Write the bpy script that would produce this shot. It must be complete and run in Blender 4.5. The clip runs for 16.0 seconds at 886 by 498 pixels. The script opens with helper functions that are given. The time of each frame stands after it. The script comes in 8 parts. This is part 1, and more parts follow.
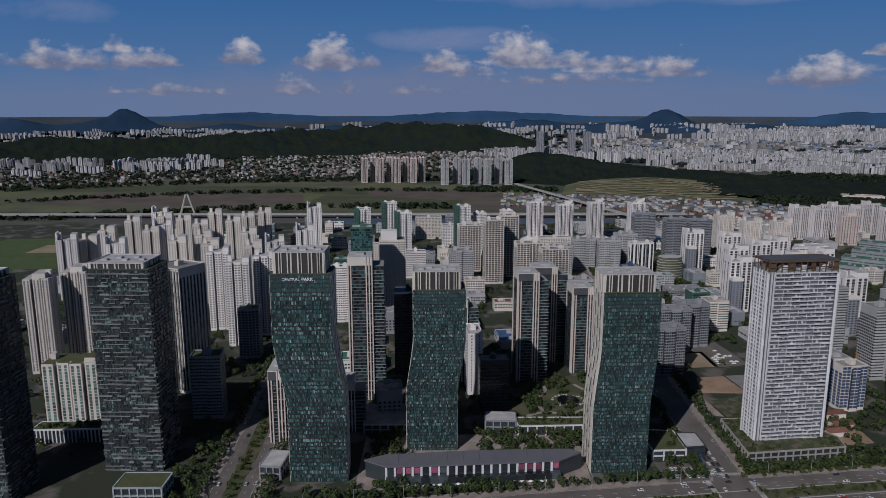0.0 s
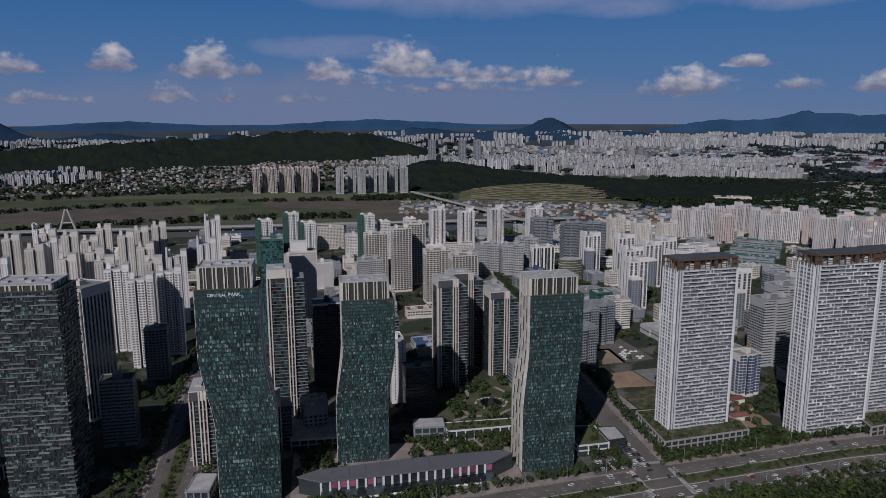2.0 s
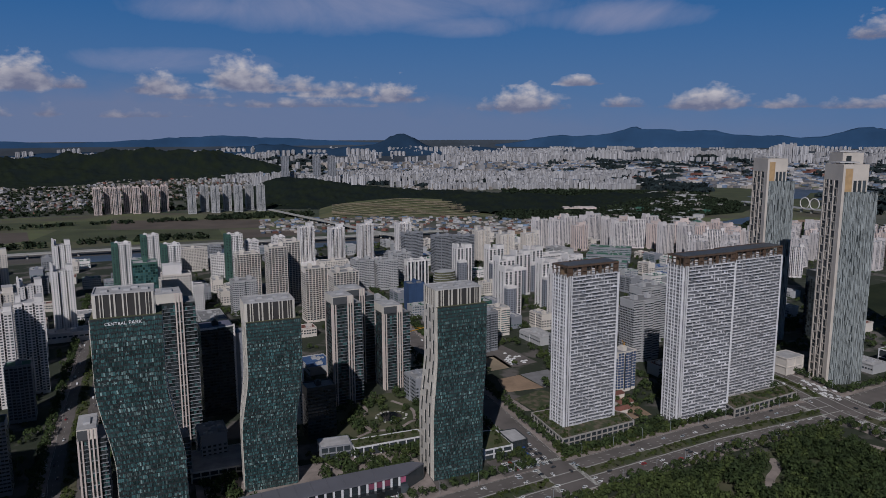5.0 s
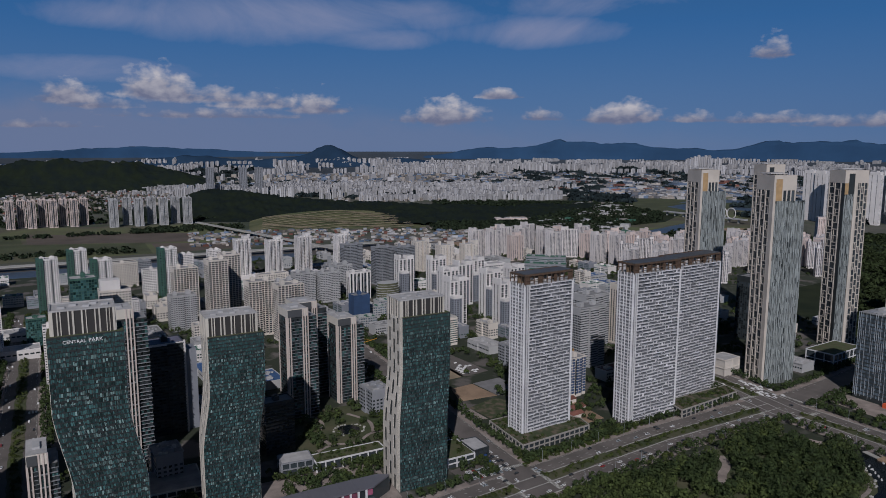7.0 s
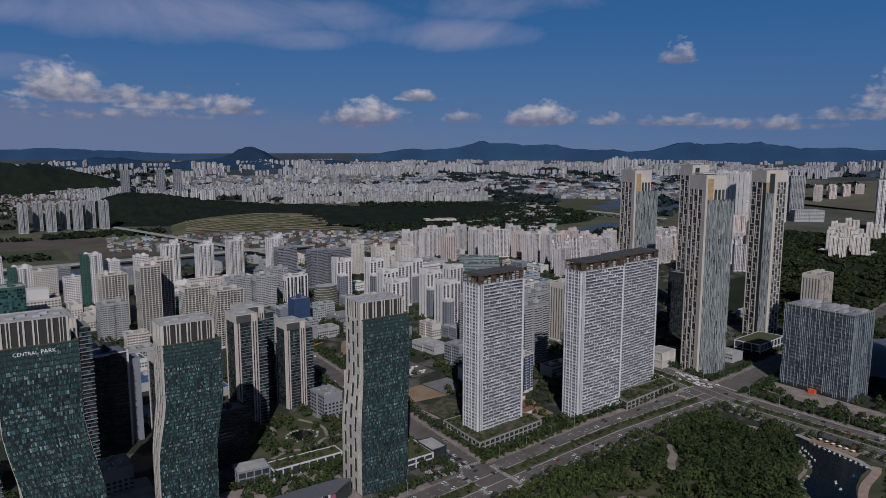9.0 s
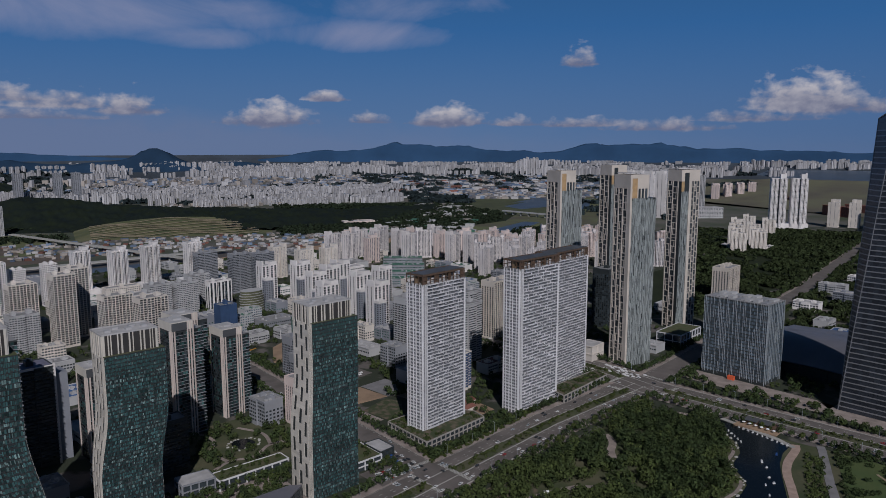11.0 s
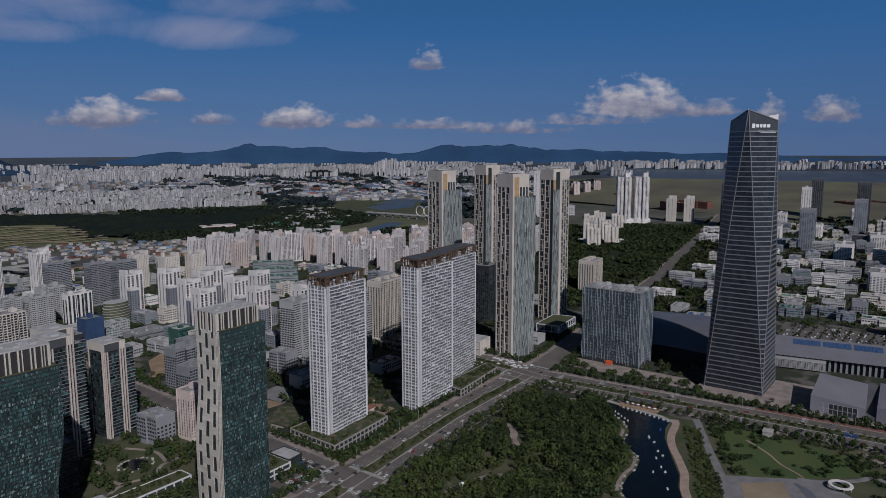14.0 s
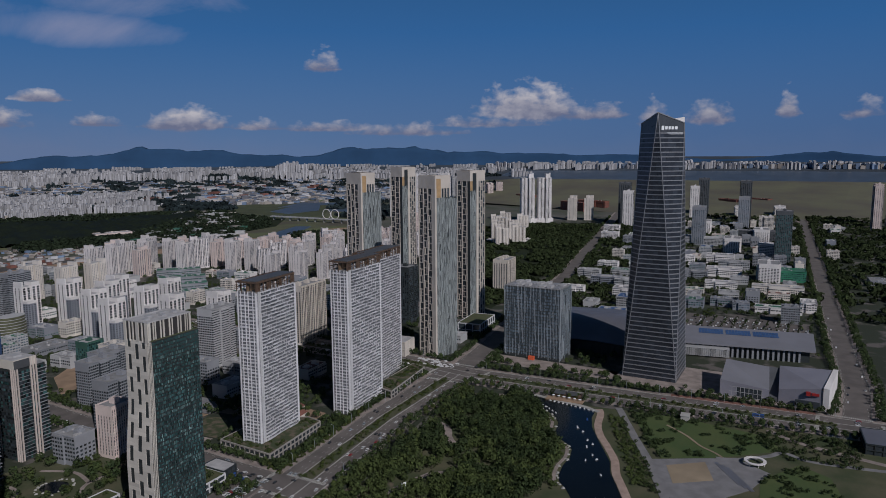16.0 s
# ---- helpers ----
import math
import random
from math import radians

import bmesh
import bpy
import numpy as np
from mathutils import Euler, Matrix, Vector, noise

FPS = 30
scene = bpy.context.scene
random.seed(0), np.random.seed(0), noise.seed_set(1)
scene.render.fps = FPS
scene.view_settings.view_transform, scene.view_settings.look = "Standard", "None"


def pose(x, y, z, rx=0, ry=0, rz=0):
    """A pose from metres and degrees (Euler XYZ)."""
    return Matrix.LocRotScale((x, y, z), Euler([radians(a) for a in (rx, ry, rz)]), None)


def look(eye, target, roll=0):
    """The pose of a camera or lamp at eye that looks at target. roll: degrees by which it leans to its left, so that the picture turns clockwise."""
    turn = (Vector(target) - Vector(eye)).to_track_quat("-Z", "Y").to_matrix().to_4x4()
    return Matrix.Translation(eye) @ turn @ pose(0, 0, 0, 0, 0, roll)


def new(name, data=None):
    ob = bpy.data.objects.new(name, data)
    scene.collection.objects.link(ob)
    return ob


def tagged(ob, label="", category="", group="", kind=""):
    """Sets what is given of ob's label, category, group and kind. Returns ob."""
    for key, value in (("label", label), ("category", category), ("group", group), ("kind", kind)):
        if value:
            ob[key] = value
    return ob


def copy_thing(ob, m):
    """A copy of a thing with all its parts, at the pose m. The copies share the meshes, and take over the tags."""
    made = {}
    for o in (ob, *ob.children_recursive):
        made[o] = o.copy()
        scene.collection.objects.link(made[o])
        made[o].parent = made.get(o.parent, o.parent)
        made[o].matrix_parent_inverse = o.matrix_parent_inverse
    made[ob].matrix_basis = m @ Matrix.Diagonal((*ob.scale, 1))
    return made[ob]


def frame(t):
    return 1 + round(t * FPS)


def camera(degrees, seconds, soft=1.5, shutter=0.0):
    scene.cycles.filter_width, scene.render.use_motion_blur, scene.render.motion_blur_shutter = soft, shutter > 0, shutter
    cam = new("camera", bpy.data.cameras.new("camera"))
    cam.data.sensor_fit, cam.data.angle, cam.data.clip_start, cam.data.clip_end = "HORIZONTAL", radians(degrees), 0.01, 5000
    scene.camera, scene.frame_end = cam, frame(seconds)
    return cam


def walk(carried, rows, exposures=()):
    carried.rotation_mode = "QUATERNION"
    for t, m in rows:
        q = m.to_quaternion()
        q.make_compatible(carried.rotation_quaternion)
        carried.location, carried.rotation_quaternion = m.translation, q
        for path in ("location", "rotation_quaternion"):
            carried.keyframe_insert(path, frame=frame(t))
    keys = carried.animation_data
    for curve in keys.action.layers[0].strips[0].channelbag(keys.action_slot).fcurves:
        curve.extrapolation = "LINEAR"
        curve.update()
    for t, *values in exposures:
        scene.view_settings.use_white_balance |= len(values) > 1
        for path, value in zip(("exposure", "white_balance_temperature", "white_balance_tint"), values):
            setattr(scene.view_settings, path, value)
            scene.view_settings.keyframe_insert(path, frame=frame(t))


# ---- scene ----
cam = camera(63.51, 16.0, soft=0.9)
# seconds, x, y, z, yaw, pitch, roll
ROWS = [
    (0.0, 0.00, 0.00, 268.25, -0.41, -11.12, 0.01),
    (0.5, -7.02, -0.13, 268.47, -2.79, -10.96, 0.03),
    (1.0, -14.11, -0.23, 268.68, -4.99, -10.80, 0.04),
    (1.5, -21.26, -0.29, 268.88, -7.16, -10.64, 0.07),
    (2.0, -28.42, -0.26, 269.05, -9.39, -10.48, 0.12),
    (2.5, -35.53, -0.07, 269.21, -11.56, -10.32, 0.17),
    (3.0, -42.60, 0.33, 269.33, -13.63, -10.14, 0.21),
    (3.5, -49.65, 0.91, 269.43, -15.53, -9.96, 0.24),
    (4.0, -56.64, 1.64, 269.48, -17.58, -9.77, 0.25),
    (4.5, -63.63, 2.52, 269.50, -19.71, -9.54, 0.23),
    (5.0, -70.67, 3.58, 269.50, -21.53, -9.27, 0.19),
    (7.5, -105.88, 16.14, 268.86, -29.02, -8.27, -0.06),
    (8.0, -112.33, 19.25, 268.83, -30.56, -8.27, -0.06),
    (8.5, -118.68, 22.42, 268.82, -32.22, -8.25, -0.06),
    (9.0, -124.98, 25.66, 268.83, -33.89, -8.22, -0.05),
    (11.5, -155.52, 44.51, 268.94, -43.05, -8.13, 0.07),
    (12.0, -161.00, 49.08, 268.70, -45.06, -8.13, 0.09),
    (12.5, -166.39, 53.77, 268.45, -47.02, -8.10, 0.10),
    (13.0, -171.70, 58.60, 268.18, -48.94, -8.08, 0.10),
    (13.5, -176.89, 63.58, 267.91, -50.91, -8.06, 0.11),
    (14.0, -181.96, 68.71, 267.67, -52.86, -8.02, 0.13),
    (14.5, -186.88, 73.97, 267.46, -54.84, -7.97, 0.17),
    (15.0, -191.64, 79.33, 267.29, -56.84, -7.93, 0.22),
    (15.5, -196.31, 84.75, 267.14, -58.88, -7.90, 0.28),
    (16.0, -200.92, 90.19, 267.00, -60.89, -7.86, 0.34),
]
walk(cam, [(t, pose(x, y, z, 90 + pitch, roll, yaw)) for t, x, y, z, yaw, pitch, roll in ROWS], [(0.0, -0.94, 6200, 11.5), (16.0, -1.02, 6200, 11.5)])

# ---- world, sun ----
SKY_STRENGTH, SUN_STRENGTH = 0.046, 5.0
CLOUD_DARK, CLOUD_LIGHT = (6.2, 6.7, 10.0, 1), (21, 19.8, 20.5, 1)
CLOUD_THIN, CLOUD_BANK = (9.2, 10.3, 15.5, 1), (5.9, 7.4, 12.0, 1)
HAZE_LOW, HAZE_HIGH, HAZE_EAST = (4.2, 7.2, 13.0, 1), (1.4, 6.2, 16.5, 1), (2.9, 5.3, 10.6, 1)
SUN_DIR = Vector((-0.50, -0.82, 0.70)).normalized()
sun_el = math.asin(SUN_DIR.z)
sun_az = math.atan2(SUN_DIR.x, SUN_DIR.y)
world = bpy.data.worlds.new("sky")
scene.world = world
world.use_nodes = True
wt = world.node_tree
wt.nodes.clear()


def wmath(op, a, b=None, c=None, clamp=False):
    n = wt.nodes.new("ShaderNodeMath")
    n.operation, n.use_clamp = op, clamp
    for i, s in enumerate((a, b, c)):
        if s is None:
            continue
        if isinstance(s, (int, float)):
            n.inputs[i].default_value = s
        else:
            wt.links.new(s, n.inputs[i])
    return n.outputs[0]


sky = wt.nodes.new("ShaderNodeTexSky")
sky.sky_type, sky.sun_disc = "NISHITA", False
sky.sun_elevation, sky.sun_rotation = sun_el, sun_az
sky.altitude, sky.air_density, sky.dust_density, sky.ozone_density = 200, 1.0, 0.6, 2.0
coord = wt.nodes.new("ShaderNodeTexCoord")
split = wt.nodes.new("ShaderNodeSeparateXYZ")
wt.links.new(coord.outputs["Generated"], split.inputs[0])
azim = wmath("ARCTAN2", split.outputs[0], split.outputs[1])   # from +y towards +x
elev = wmath("ARCSINE", split.outputs[2])
comb = wt.nodes.new("ShaderNodeCombineXYZ")
wt.links.new(wmath("MULTIPLY", azim, 57.3), comb.inputs[0])
wt.links.new(wmath("MULTIPLY", elev, 57.3 * 1.5), comb.inputs[1])


def wnoise(scale, detail, rough, dist=0.0):
    n = wt.nodes.new("ShaderNodeTexNoise")
    n.inputs["Scale"].default_value, n.inputs["Detail"].default_value = scale, detail
    n.inputs["Roughness"].default_value, n.inputs["Distortion"].default_value = rough, dist
    wt.links.new(comb.outputs[0], n.inputs["Vector"])
    return n.outputs[0]


puff_fine, puff_big, wisp = wnoise(0.9, 6, 0.52, 0.15), wnoise(0.30, 4, 0.5), wnoise(0.10, 7, 0.62, 0.8)
az_deg, el_deg = wmath("MULTIPLY", azim, 57.3), wmath("MULTIPLY", elev, 57.3)
# cumulus: azimuth, base elevation, half width, height (degrees), density
CUMULUS = [
    (-14.7, 3.5, 1.87, 1.9040000000000001, 1.08),
    (-8.2, 3.2, 2.2, 2.576, 1.08),
    (-10.2, 3.3, 1.54, 1.344, 0.6799999999999999),
    (-5.4, 3.2, 1.7600000000000002, 1.344, 0.7799999999999999),
    (0.5, 3.0, 2.64, 1.9040000000000001, 0.98),
    (2.6, 2.6, 3.3000000000000003, 1.12, 0.7799999999999999),
    (6.3, 3.5, 3.3000000000000003, 2.3520000000000003, 1.15),
    (9.5, 3.2, 4.4, 1.568, 0.88),
    (14, 2.8, 5.5, 1.568, 0.83),
    (17.5, 2.5, 3.3000000000000003, 1.7920000000000003, 0.88),
    (10, 2.0, 9.9, 1.12, 0.63),
    (-23.2, 4.0, 1.32, 1.7920000000000003, 0.6799999999999999),
    (-21.5, 3.1, 3.3000000000000003, 1.4560000000000002, 0.9299999999999999),
    (-27, 2.9, 4.95, 1.7920000000000003, 0.88),
    (-20, 1.1, 6.6000000000000005, 1.0080000000000002, 0.63),
    (-11, 1.2, 2.64, 1.568, 0.7799999999999999),
    (-7, 1.3, 1.1, 1.4560000000000002, 0.6799999999999999),
    (-1, 1.2, 4.4, 1.0080000000000002, 0.58),
    (27.6, 1.8, 3.9600000000000004, 1.9040000000000001, 1.08),
    (31.9, 3.6, 1.87, 0.8960000000000001, 0.98),
    (35.5, 1.9, 2.2, 1.0080000000000002, 0.7799999999999999),
    (41.5, 1.8, 3.9600000000000004, 1.568, 1.03),
    (51.6, 6.2, 1.6500000000000001, 1.568, 1.03),
    (47, 1.7, 3.3000000000000003, 1.0080000000000002, 0.7799999999999999),
    (52, 1.6, 4.4, 1.12, 0.7799999999999999),
    (68, 2.7, 4.95, 2.688, 1.1300000000000001),
    (72, 2.5, 3.8500000000000005, 1.7920000000000003, 0.88),
    (64, 1.9, 6.6000000000000005, 1.344, 0.6799999999999999),
    (77, 1.9, 1.32, 2.576, 0.83),
    (81, 2.0, 1.9800000000000002, 2.0160000000000005, 0.83),
    (86.3, 2.4, 0.9900000000000001, 2.0160000000000005, 0.88),
    (91, 2.2, 1.6500000000000001, 2.128, 0.7799999999999999),
    (58, 1.3, 6.6000000000000005, 1.344, 0.6799999999999999),
]
total, light = None, None
for a, e, hw, hh, dens in CUMULUS:
    dx = wmath("DIVIDE", wmath("SUBTRACT", az_deg, a), hw)
    up = wmath("DIVIDE", wmath("SUBTRACT", el_deg, e), hh)
    dome = wmath("SUBTRACT", dens, wmath("MULTIPLY", dx, dx))
    edge = wmath("MAXIMUM", wmath("MULTIPLY", up, 1.1), wmath("MULTIPLY", up, -5.0))
    m = wmath("SUBTRACT", dome, edge)
    total = m if total is None else wmath("MAXIMUM", total, m)
    lit = wmath("MULTIPLY", wmath("MULTIPLY", wmath("ADD", m, 0.9, clamp=True), up, clamp=True), dens)
    light = lit if light is None else wmath("MAXIMUM", light, lit)
rag = wmath("ADD", wmath("MULTIPLY", wmath("SUBTRACT", puff_fine, 0.5), 2.2), wmath("MULTIPLY", wmath("SUBTRACT", puff_big, 0.5), 1.6))
cover = wmath("MULTIPLY", wmath("SUBTRACT", wmath("ADD", wmath("MULTIPLY", wmath("MAXIMUM", total, -1.0), 1.25), rag), 0.0), 1.15, clamp=True)
shade = wmath("ADD", wmath("MULTIPLY", light, 1.2), wmath("MULTIPLY", wmath("SUBTRACT", puff_fine, 0.5), 1.3), clamp=True)
# thin streaks higher up
WISPS = [
    (13, 9.2, 13, 2.2, 1.0),
    (6, 9.0, 8, 1.2, 0.8),
    (22, 8.0, 6, 0.9, 0.7),
    (34, 8.5, 8, 1.3, 0.95),
    (29, 9.4, 6, 1.0, 0.6),
    (37, 10.5, 9, 1.2, 0.5),
    (1, 5.2, 9, 1.0, 0.7),
    (-28, 6.6, 5, 1.0, 0.55),
    (26, 10, 6, 1.0, 0.5),
]
thin = None
for a, e, hw, hh, dens in WISPS:
    dx = wmath("DIVIDE", wmath("SUBTRACT", az_deg, a), hw)
    dy = wmath("DIVIDE", wmath("SUBTRACT", el_deg, e), hh)
    r2 = wmath("ADD", wmath("MULTIPLY", dx, dx), wmath("MULTIPLY", dy, dy))
    m = wmath("MULTIPLY", wmath("SUBTRACT", 1.0, r2), dens)
    thin = m if thin is None else wmath("MAXIMUM", thin, m)
thin = wmath("MULTIPLY", wmath("ADD", wmath("MAXIMUM", thin, -0.6), wmath("MULTIPLY", wmath("SUBTRACT", wisp, 0.5), 2.4)), 0.75, clamp=True)
# haze that thins out with height
haze = wmath("MULTIPLY", wmath("SUBTRACT", 1.0, wmath("DIVIDE", wmath("MAXIMUM", wmath("SUBTRACT", el_deg, 0.5), 0.0), 26.0), clamp=True), 0.97)
low = wmath("SUBTRACT", 1.0, wmath("DIVIDE", wmath("ABSOLUTE", el_deg), 9.0), clamp=True)


def mix(fac, a, b):
    n = wt.nodes.new("ShaderNodeMix")
    n.data_type = "RGBA"
    wt.links.new(fac, n.inputs[0])
    for i, s in ((6, a), (7, b)):
        if isinstance(s, tuple):
            n.inputs[i].default_value = s
        else:
            wt.links.new(s, n.inputs[i])
    return n.outputs[2]


# grey-lilac bank of far cloud low over the horizon
edge_n = wmath("MULTIPLY", wmath("SUBTRACT", puff_big, 0.5), 3.2)
west = wmath("SUBTRACT", 1.0, wmath("DIVIDE", wmath("ABSOLUTE", wmath("SUBTRACT", az_deg, -2.0)), 60.0), clamp=True)
bank_top = wmath("ADD", wmath("MULTIPLY", west, 3.2), 1.2)
bank = wmath("MULTIPLY", wmath("DIVIDE", wmath("SUBTRACT", wmath("ADD", bank_top, edge_n), el_deg), 2.2, clamp=True), wmath("ADD", wmath("MULTIPLY", west, 0.7), 0.18))
body = mix(shade, CLOUD_DARK, CLOUD_LIGHT)
deep = wt.nodes.new("ShaderNodeHueSaturation")
deep.inputs["Saturation"].default_value, deep.inputs["Value"].default_value = 1.25, 0.6
wt.links.new(sky.outputs[0], deep.inputs["Color"])
east = wmath("DIVIDE", wmath("SUBTRACT", az_deg, 45.0), 50.0, clamp=True)
air = mix(low, HAZE_HIGH, mix(east, HAZE_LOW, HAZE_EAST))
graded = mix(haze, deep.outputs[0], air)
banked = mix(bank, graded, CLOUD_BANK)
with_thin = mix(wmath("MULTIPLY", thin, 0.95), banked, CLOUD_THIN)
with_puff = mix(wmath("MULTIPLY", cover, 0.93), with_thin, body)
bg = wt.nodes.new("ShaderNodeBackground")
bg.inputs[1].default_value = SKY_STRENGTH
wt.links.new(with_puff, bg.inputs[0])
wout = wt.nodes.new("ShaderNodeOutputWorld")
wt.links.new(bg.outputs[0], wout.inputs[0])

sun_data = bpy.data.lights.new("sun", "SUN")
sun_data.energy, sun_data.angle, sun_data.color = SUN_STRENGTH, radians(0.53), (1.0, 0.955, 0.915)
sun = new("sun", sun_data)
sun.matrix_world = look((0, 0, 600), Vector((0, 0, 600)) - SUN_DIR)

# ---- materials ----
MATS = {}


def surface(name, base, rough=0.7, metal=0.0, vary=0.25, scale=0.15, fine=2.0, island=0.0, obj=0.0, second=None, bump=0.0, spec=0.5, sharp=(0.35, 0.65)):
    """A procedural surface: base colour with stains at two scales, island and object variation, fine relief."""
    m = bpy.data.materials.new(name)
    m.use_nodes = True
    nt = m.node_tree
    bs = nt.nodes["Principled BSDF"]
    geo = nt.nodes.new("ShaderNodeNewGeometry")
    big, small = nt.nodes.new("ShaderNodeTexNoise"), nt.nodes.new("ShaderNodeTexNoise")
    for n, s, dt in ((big, scale, 5), (small, fine, 3)):
        n.inputs["Scale"].default_value, n.inputs["Detail"].default_value = s, dt
        nt.links.new(geo.outputs["Position"], n.inputs["Vector"])
    ramp = nt.nodes.new("ShaderNodeMapRange")
    ramp.inputs[1].default_value, ramp.inputs[2].default_value = sharp
    nt.links.new(big.outputs[0], ramp.inputs[0])
    col = nt.nodes.new("ShaderNodeMix")
    col.data_type = "RGBA"
    sec = second or tuple(c * (1 - vary) for c in base)
    col.inputs[6].default_value, col.inputs[7].default_value = (*base, 1), (*sec, 1)
    nt.links.new(ramp.outputs[0], col.inputs[0])

    def math_node(op, a, b):
        n = nt.nodes.new("ShaderNodeMath")
        n.operation = op
        for i, s in enumerate((a, b)):
            if isinstance(s, (int, float)):
                n.inputs[i].default_value = s
            else:
                nt.links.new(s, n.inputs[i])
        return n.outputs[0]

    gain = math_node("ADD", math_node("MULTIPLY", small.outputs[0], vary), 1 - vary / 2)
    if island:
        gain = math_node("MULTIPLY", gain, math_node("ADD", math_node("MULTIPLY", math_node("POWER", geo.outputs["Random Per Island"], 1.5), island * 2), 1 - island * 0.7))
    if obj:
        info = nt.nodes.new("ShaderNodeObjectInfo")
        gain = math_node("MULTIPLY", gain, math_node("ADD", math_node("MULTIPLY", info.outputs["Random"], obj), 1 - obj / 2))
    hsv = nt.nodes.new("ShaderNodeHueSaturation")
    nt.links.new(col.outputs[2], hsv.inputs["Color"])
    nt.links.new(gain, hsv.inputs["Value"])
    nt.links.new(hsv.outputs[0], bs.inputs["Base Color"])
    bs.inputs["Metallic"].default_value = metal
    bs.inputs["Specular IOR Level"].default_value = spec
    nt.links.new(math_node("ADD", math_node("MULTIPLY", small.outputs[0], 0.2), rough - 0.1), bs.inputs["Roughness"])
    if bump:
        bp = nt.nodes.new("ShaderNodeBump")
        bp.inputs["Strength"].default_value, bp.inputs["Distance"].default_value = min(1, bump), bump
        nt.links.new(small.outputs[0], bp.inputs["Height"])
        nt.links.new(bp.outputs[0], bs.inputs["Normal"])
    MATS[name] = m
    return m


surface("white_paint", (0.77, 0.735, 0.73), 0.7, vary=0.14, scale=0.05, fine=0.6, obj=0.16)
surface("cream_paint", (0.68, 0.625, 0.575), 0.75, vary=0.14, scale=0.05, fine=0.6, obj=0.22)
surface("pink_paint", (0.66, 0.55, 0.52), 0.75, vary=0.12, scale=0.05, fine=0.6, obj=0.1)
surface("grey_paint", (0.27, 0.28, 0.31), 0.7, vary=0.15, scale=0.05, fine=0.6, obj=0.2)
surface("light_grey", (0.44, 0.44, 0.455), 0.65, vary=0.14, scale=0.05, fine=0.6, obj=0.2)
surface("dark_grey", (0.09, 0.095, 0.105), 0.55, vary=0.2, scale=0.06, fine=0.8, obj=0.2)
surface("beige_stone", (0.60, 0.54, 0.485), 0.6, vary=0.14, scale=0.06, fine=0.8, island=0.06)
surface("rib_white", (0.67, 0.665, 0.69), 0.6, vary=0.12, scale=0.06, fine=0.7, island=0.08)
surface("balcony_white", (0.65, 0.64, 0.67), 0.6, vary=0.14, scale=0.04, fine=0.5, island=0.16, obj=0.3)
surface("balcony_glass", (0.24, 0.245, 0.27), 0.3, vary=0.2, scale=0.08, fine=0.9, island=0.4)
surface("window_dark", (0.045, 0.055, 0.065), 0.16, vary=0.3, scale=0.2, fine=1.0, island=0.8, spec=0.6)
surface("window_far", (0.055, 0.062, 0.075), 0.25, vary=0.25, scale=0.1, fine=0.8, island=0.5)
surface("glass_teal", (0.040, 0.092, 0.096), 0.17, vary=0.3, scale=0.05, fine=0.7, island=0.95, obj=0.5, spec=0.7)
surface("glass_pale", (0.155, 0.235, 0.235), 0.22, vary=0.3, scale=0.05, fine=0.7, island=0.7, obj=0.4, spec=0.7)
surface("glass_slate", (0.040, 0.050, 0.058), 0.2, vary=0.3, scale=0.05, fine=0.7, island=0.9, spec=0.6)
surface("frame_dark", (0.035, 0.042, 0.045), 0.45, vary=0.2, scale=0.1, fine=1.0, island=0.2)
surface("metal_fin", (0.42, 0.46, 0.50), 0.4, metal=0.2, vary=0.15, scale=0.06, fine=0.8, island=0.25)
surface("fin_pale", (0.30, 0.33, 0.335), 0.5, vary=0.15, scale=0.06, fine=0.8, island=0.24)
surface("steel_band", (0.21, 0.212, 0.235), 0.4, metal=0.3, vary=0.15, scale=0.06, fine=0.8, island=0.15)
surface("brown_steel", (0.13, 0.085, 0.06), 0.5, vary=0.25, scale=0.2, fine=1.0)
surface("roof_grey", (0.30, 0.30, 0.31), 0.85, vary=0.3, scale=0.12, fine=0.6, obj=0.2)
surface("roof_pale", (0.48, 0.47, 0.48), 0.8, vary=0.25, scale=0.12, fine=0.5)
surface("roof_green", (0.055, 0.165, 0.115), 0.8, vary=0.25, scale=0.12, fine=0.5, obj=0.3)
surface("roof_blue", (0.06, 0.13, 0.30), 0.7, vary=0.25, scale=0.12, fine=0.5, obj=0.3)
surface("roof_red", (0.20, 0.085, 0.065), 0.8, vary=0.25, scale=0.12, fine=0.5, obj=0.3, island=0.3)
surface("roof_lawn", (0.058, 0.080, 0.028), 0.95, vary=0.45, scale=0.15, fine=0.9, second=(0.09, 0.085, 0.045))
surface("hall_roof", (0.15, 0.15, 0.175), 0.45, vary=0.15, scale=0.04, fine=0.5)
surface("hall_panel", (0.26, 0.255, 0.30), 0.5, vary=0.15, scale=0.04, fine=0.5, island=0.1)
surface("red_brick", (0.20, 0.075, 0.055), 0.85, vary=0.25, scale=0.1, fine=1.0)
surface("orange_cloth", (0.75, 0.13, 0.05), 0.8, vary=0.2, scale=0.3)
surface("sign_white", (0.85, 0.87, 0.9), 0.5, vary=0.05)
surface("shop_pink", (0.26, 0.07, 0.125), 0.6, vary=0.3, scale=0.3, island=0.5)
surface("asphalt", (0.155, 0.137, 0.130), 0.9, vary=0.3, scale=0.05, fine=0.8)
surface("paving", (0.335, 0.282, 0.26), 0.9, vary=0.35, scale=0.09, fine=0.7)
surface("red_lane", (0.24, 0.12, 0.095), 0.9, vary=0.3, scale=0.07, fine=0.8)
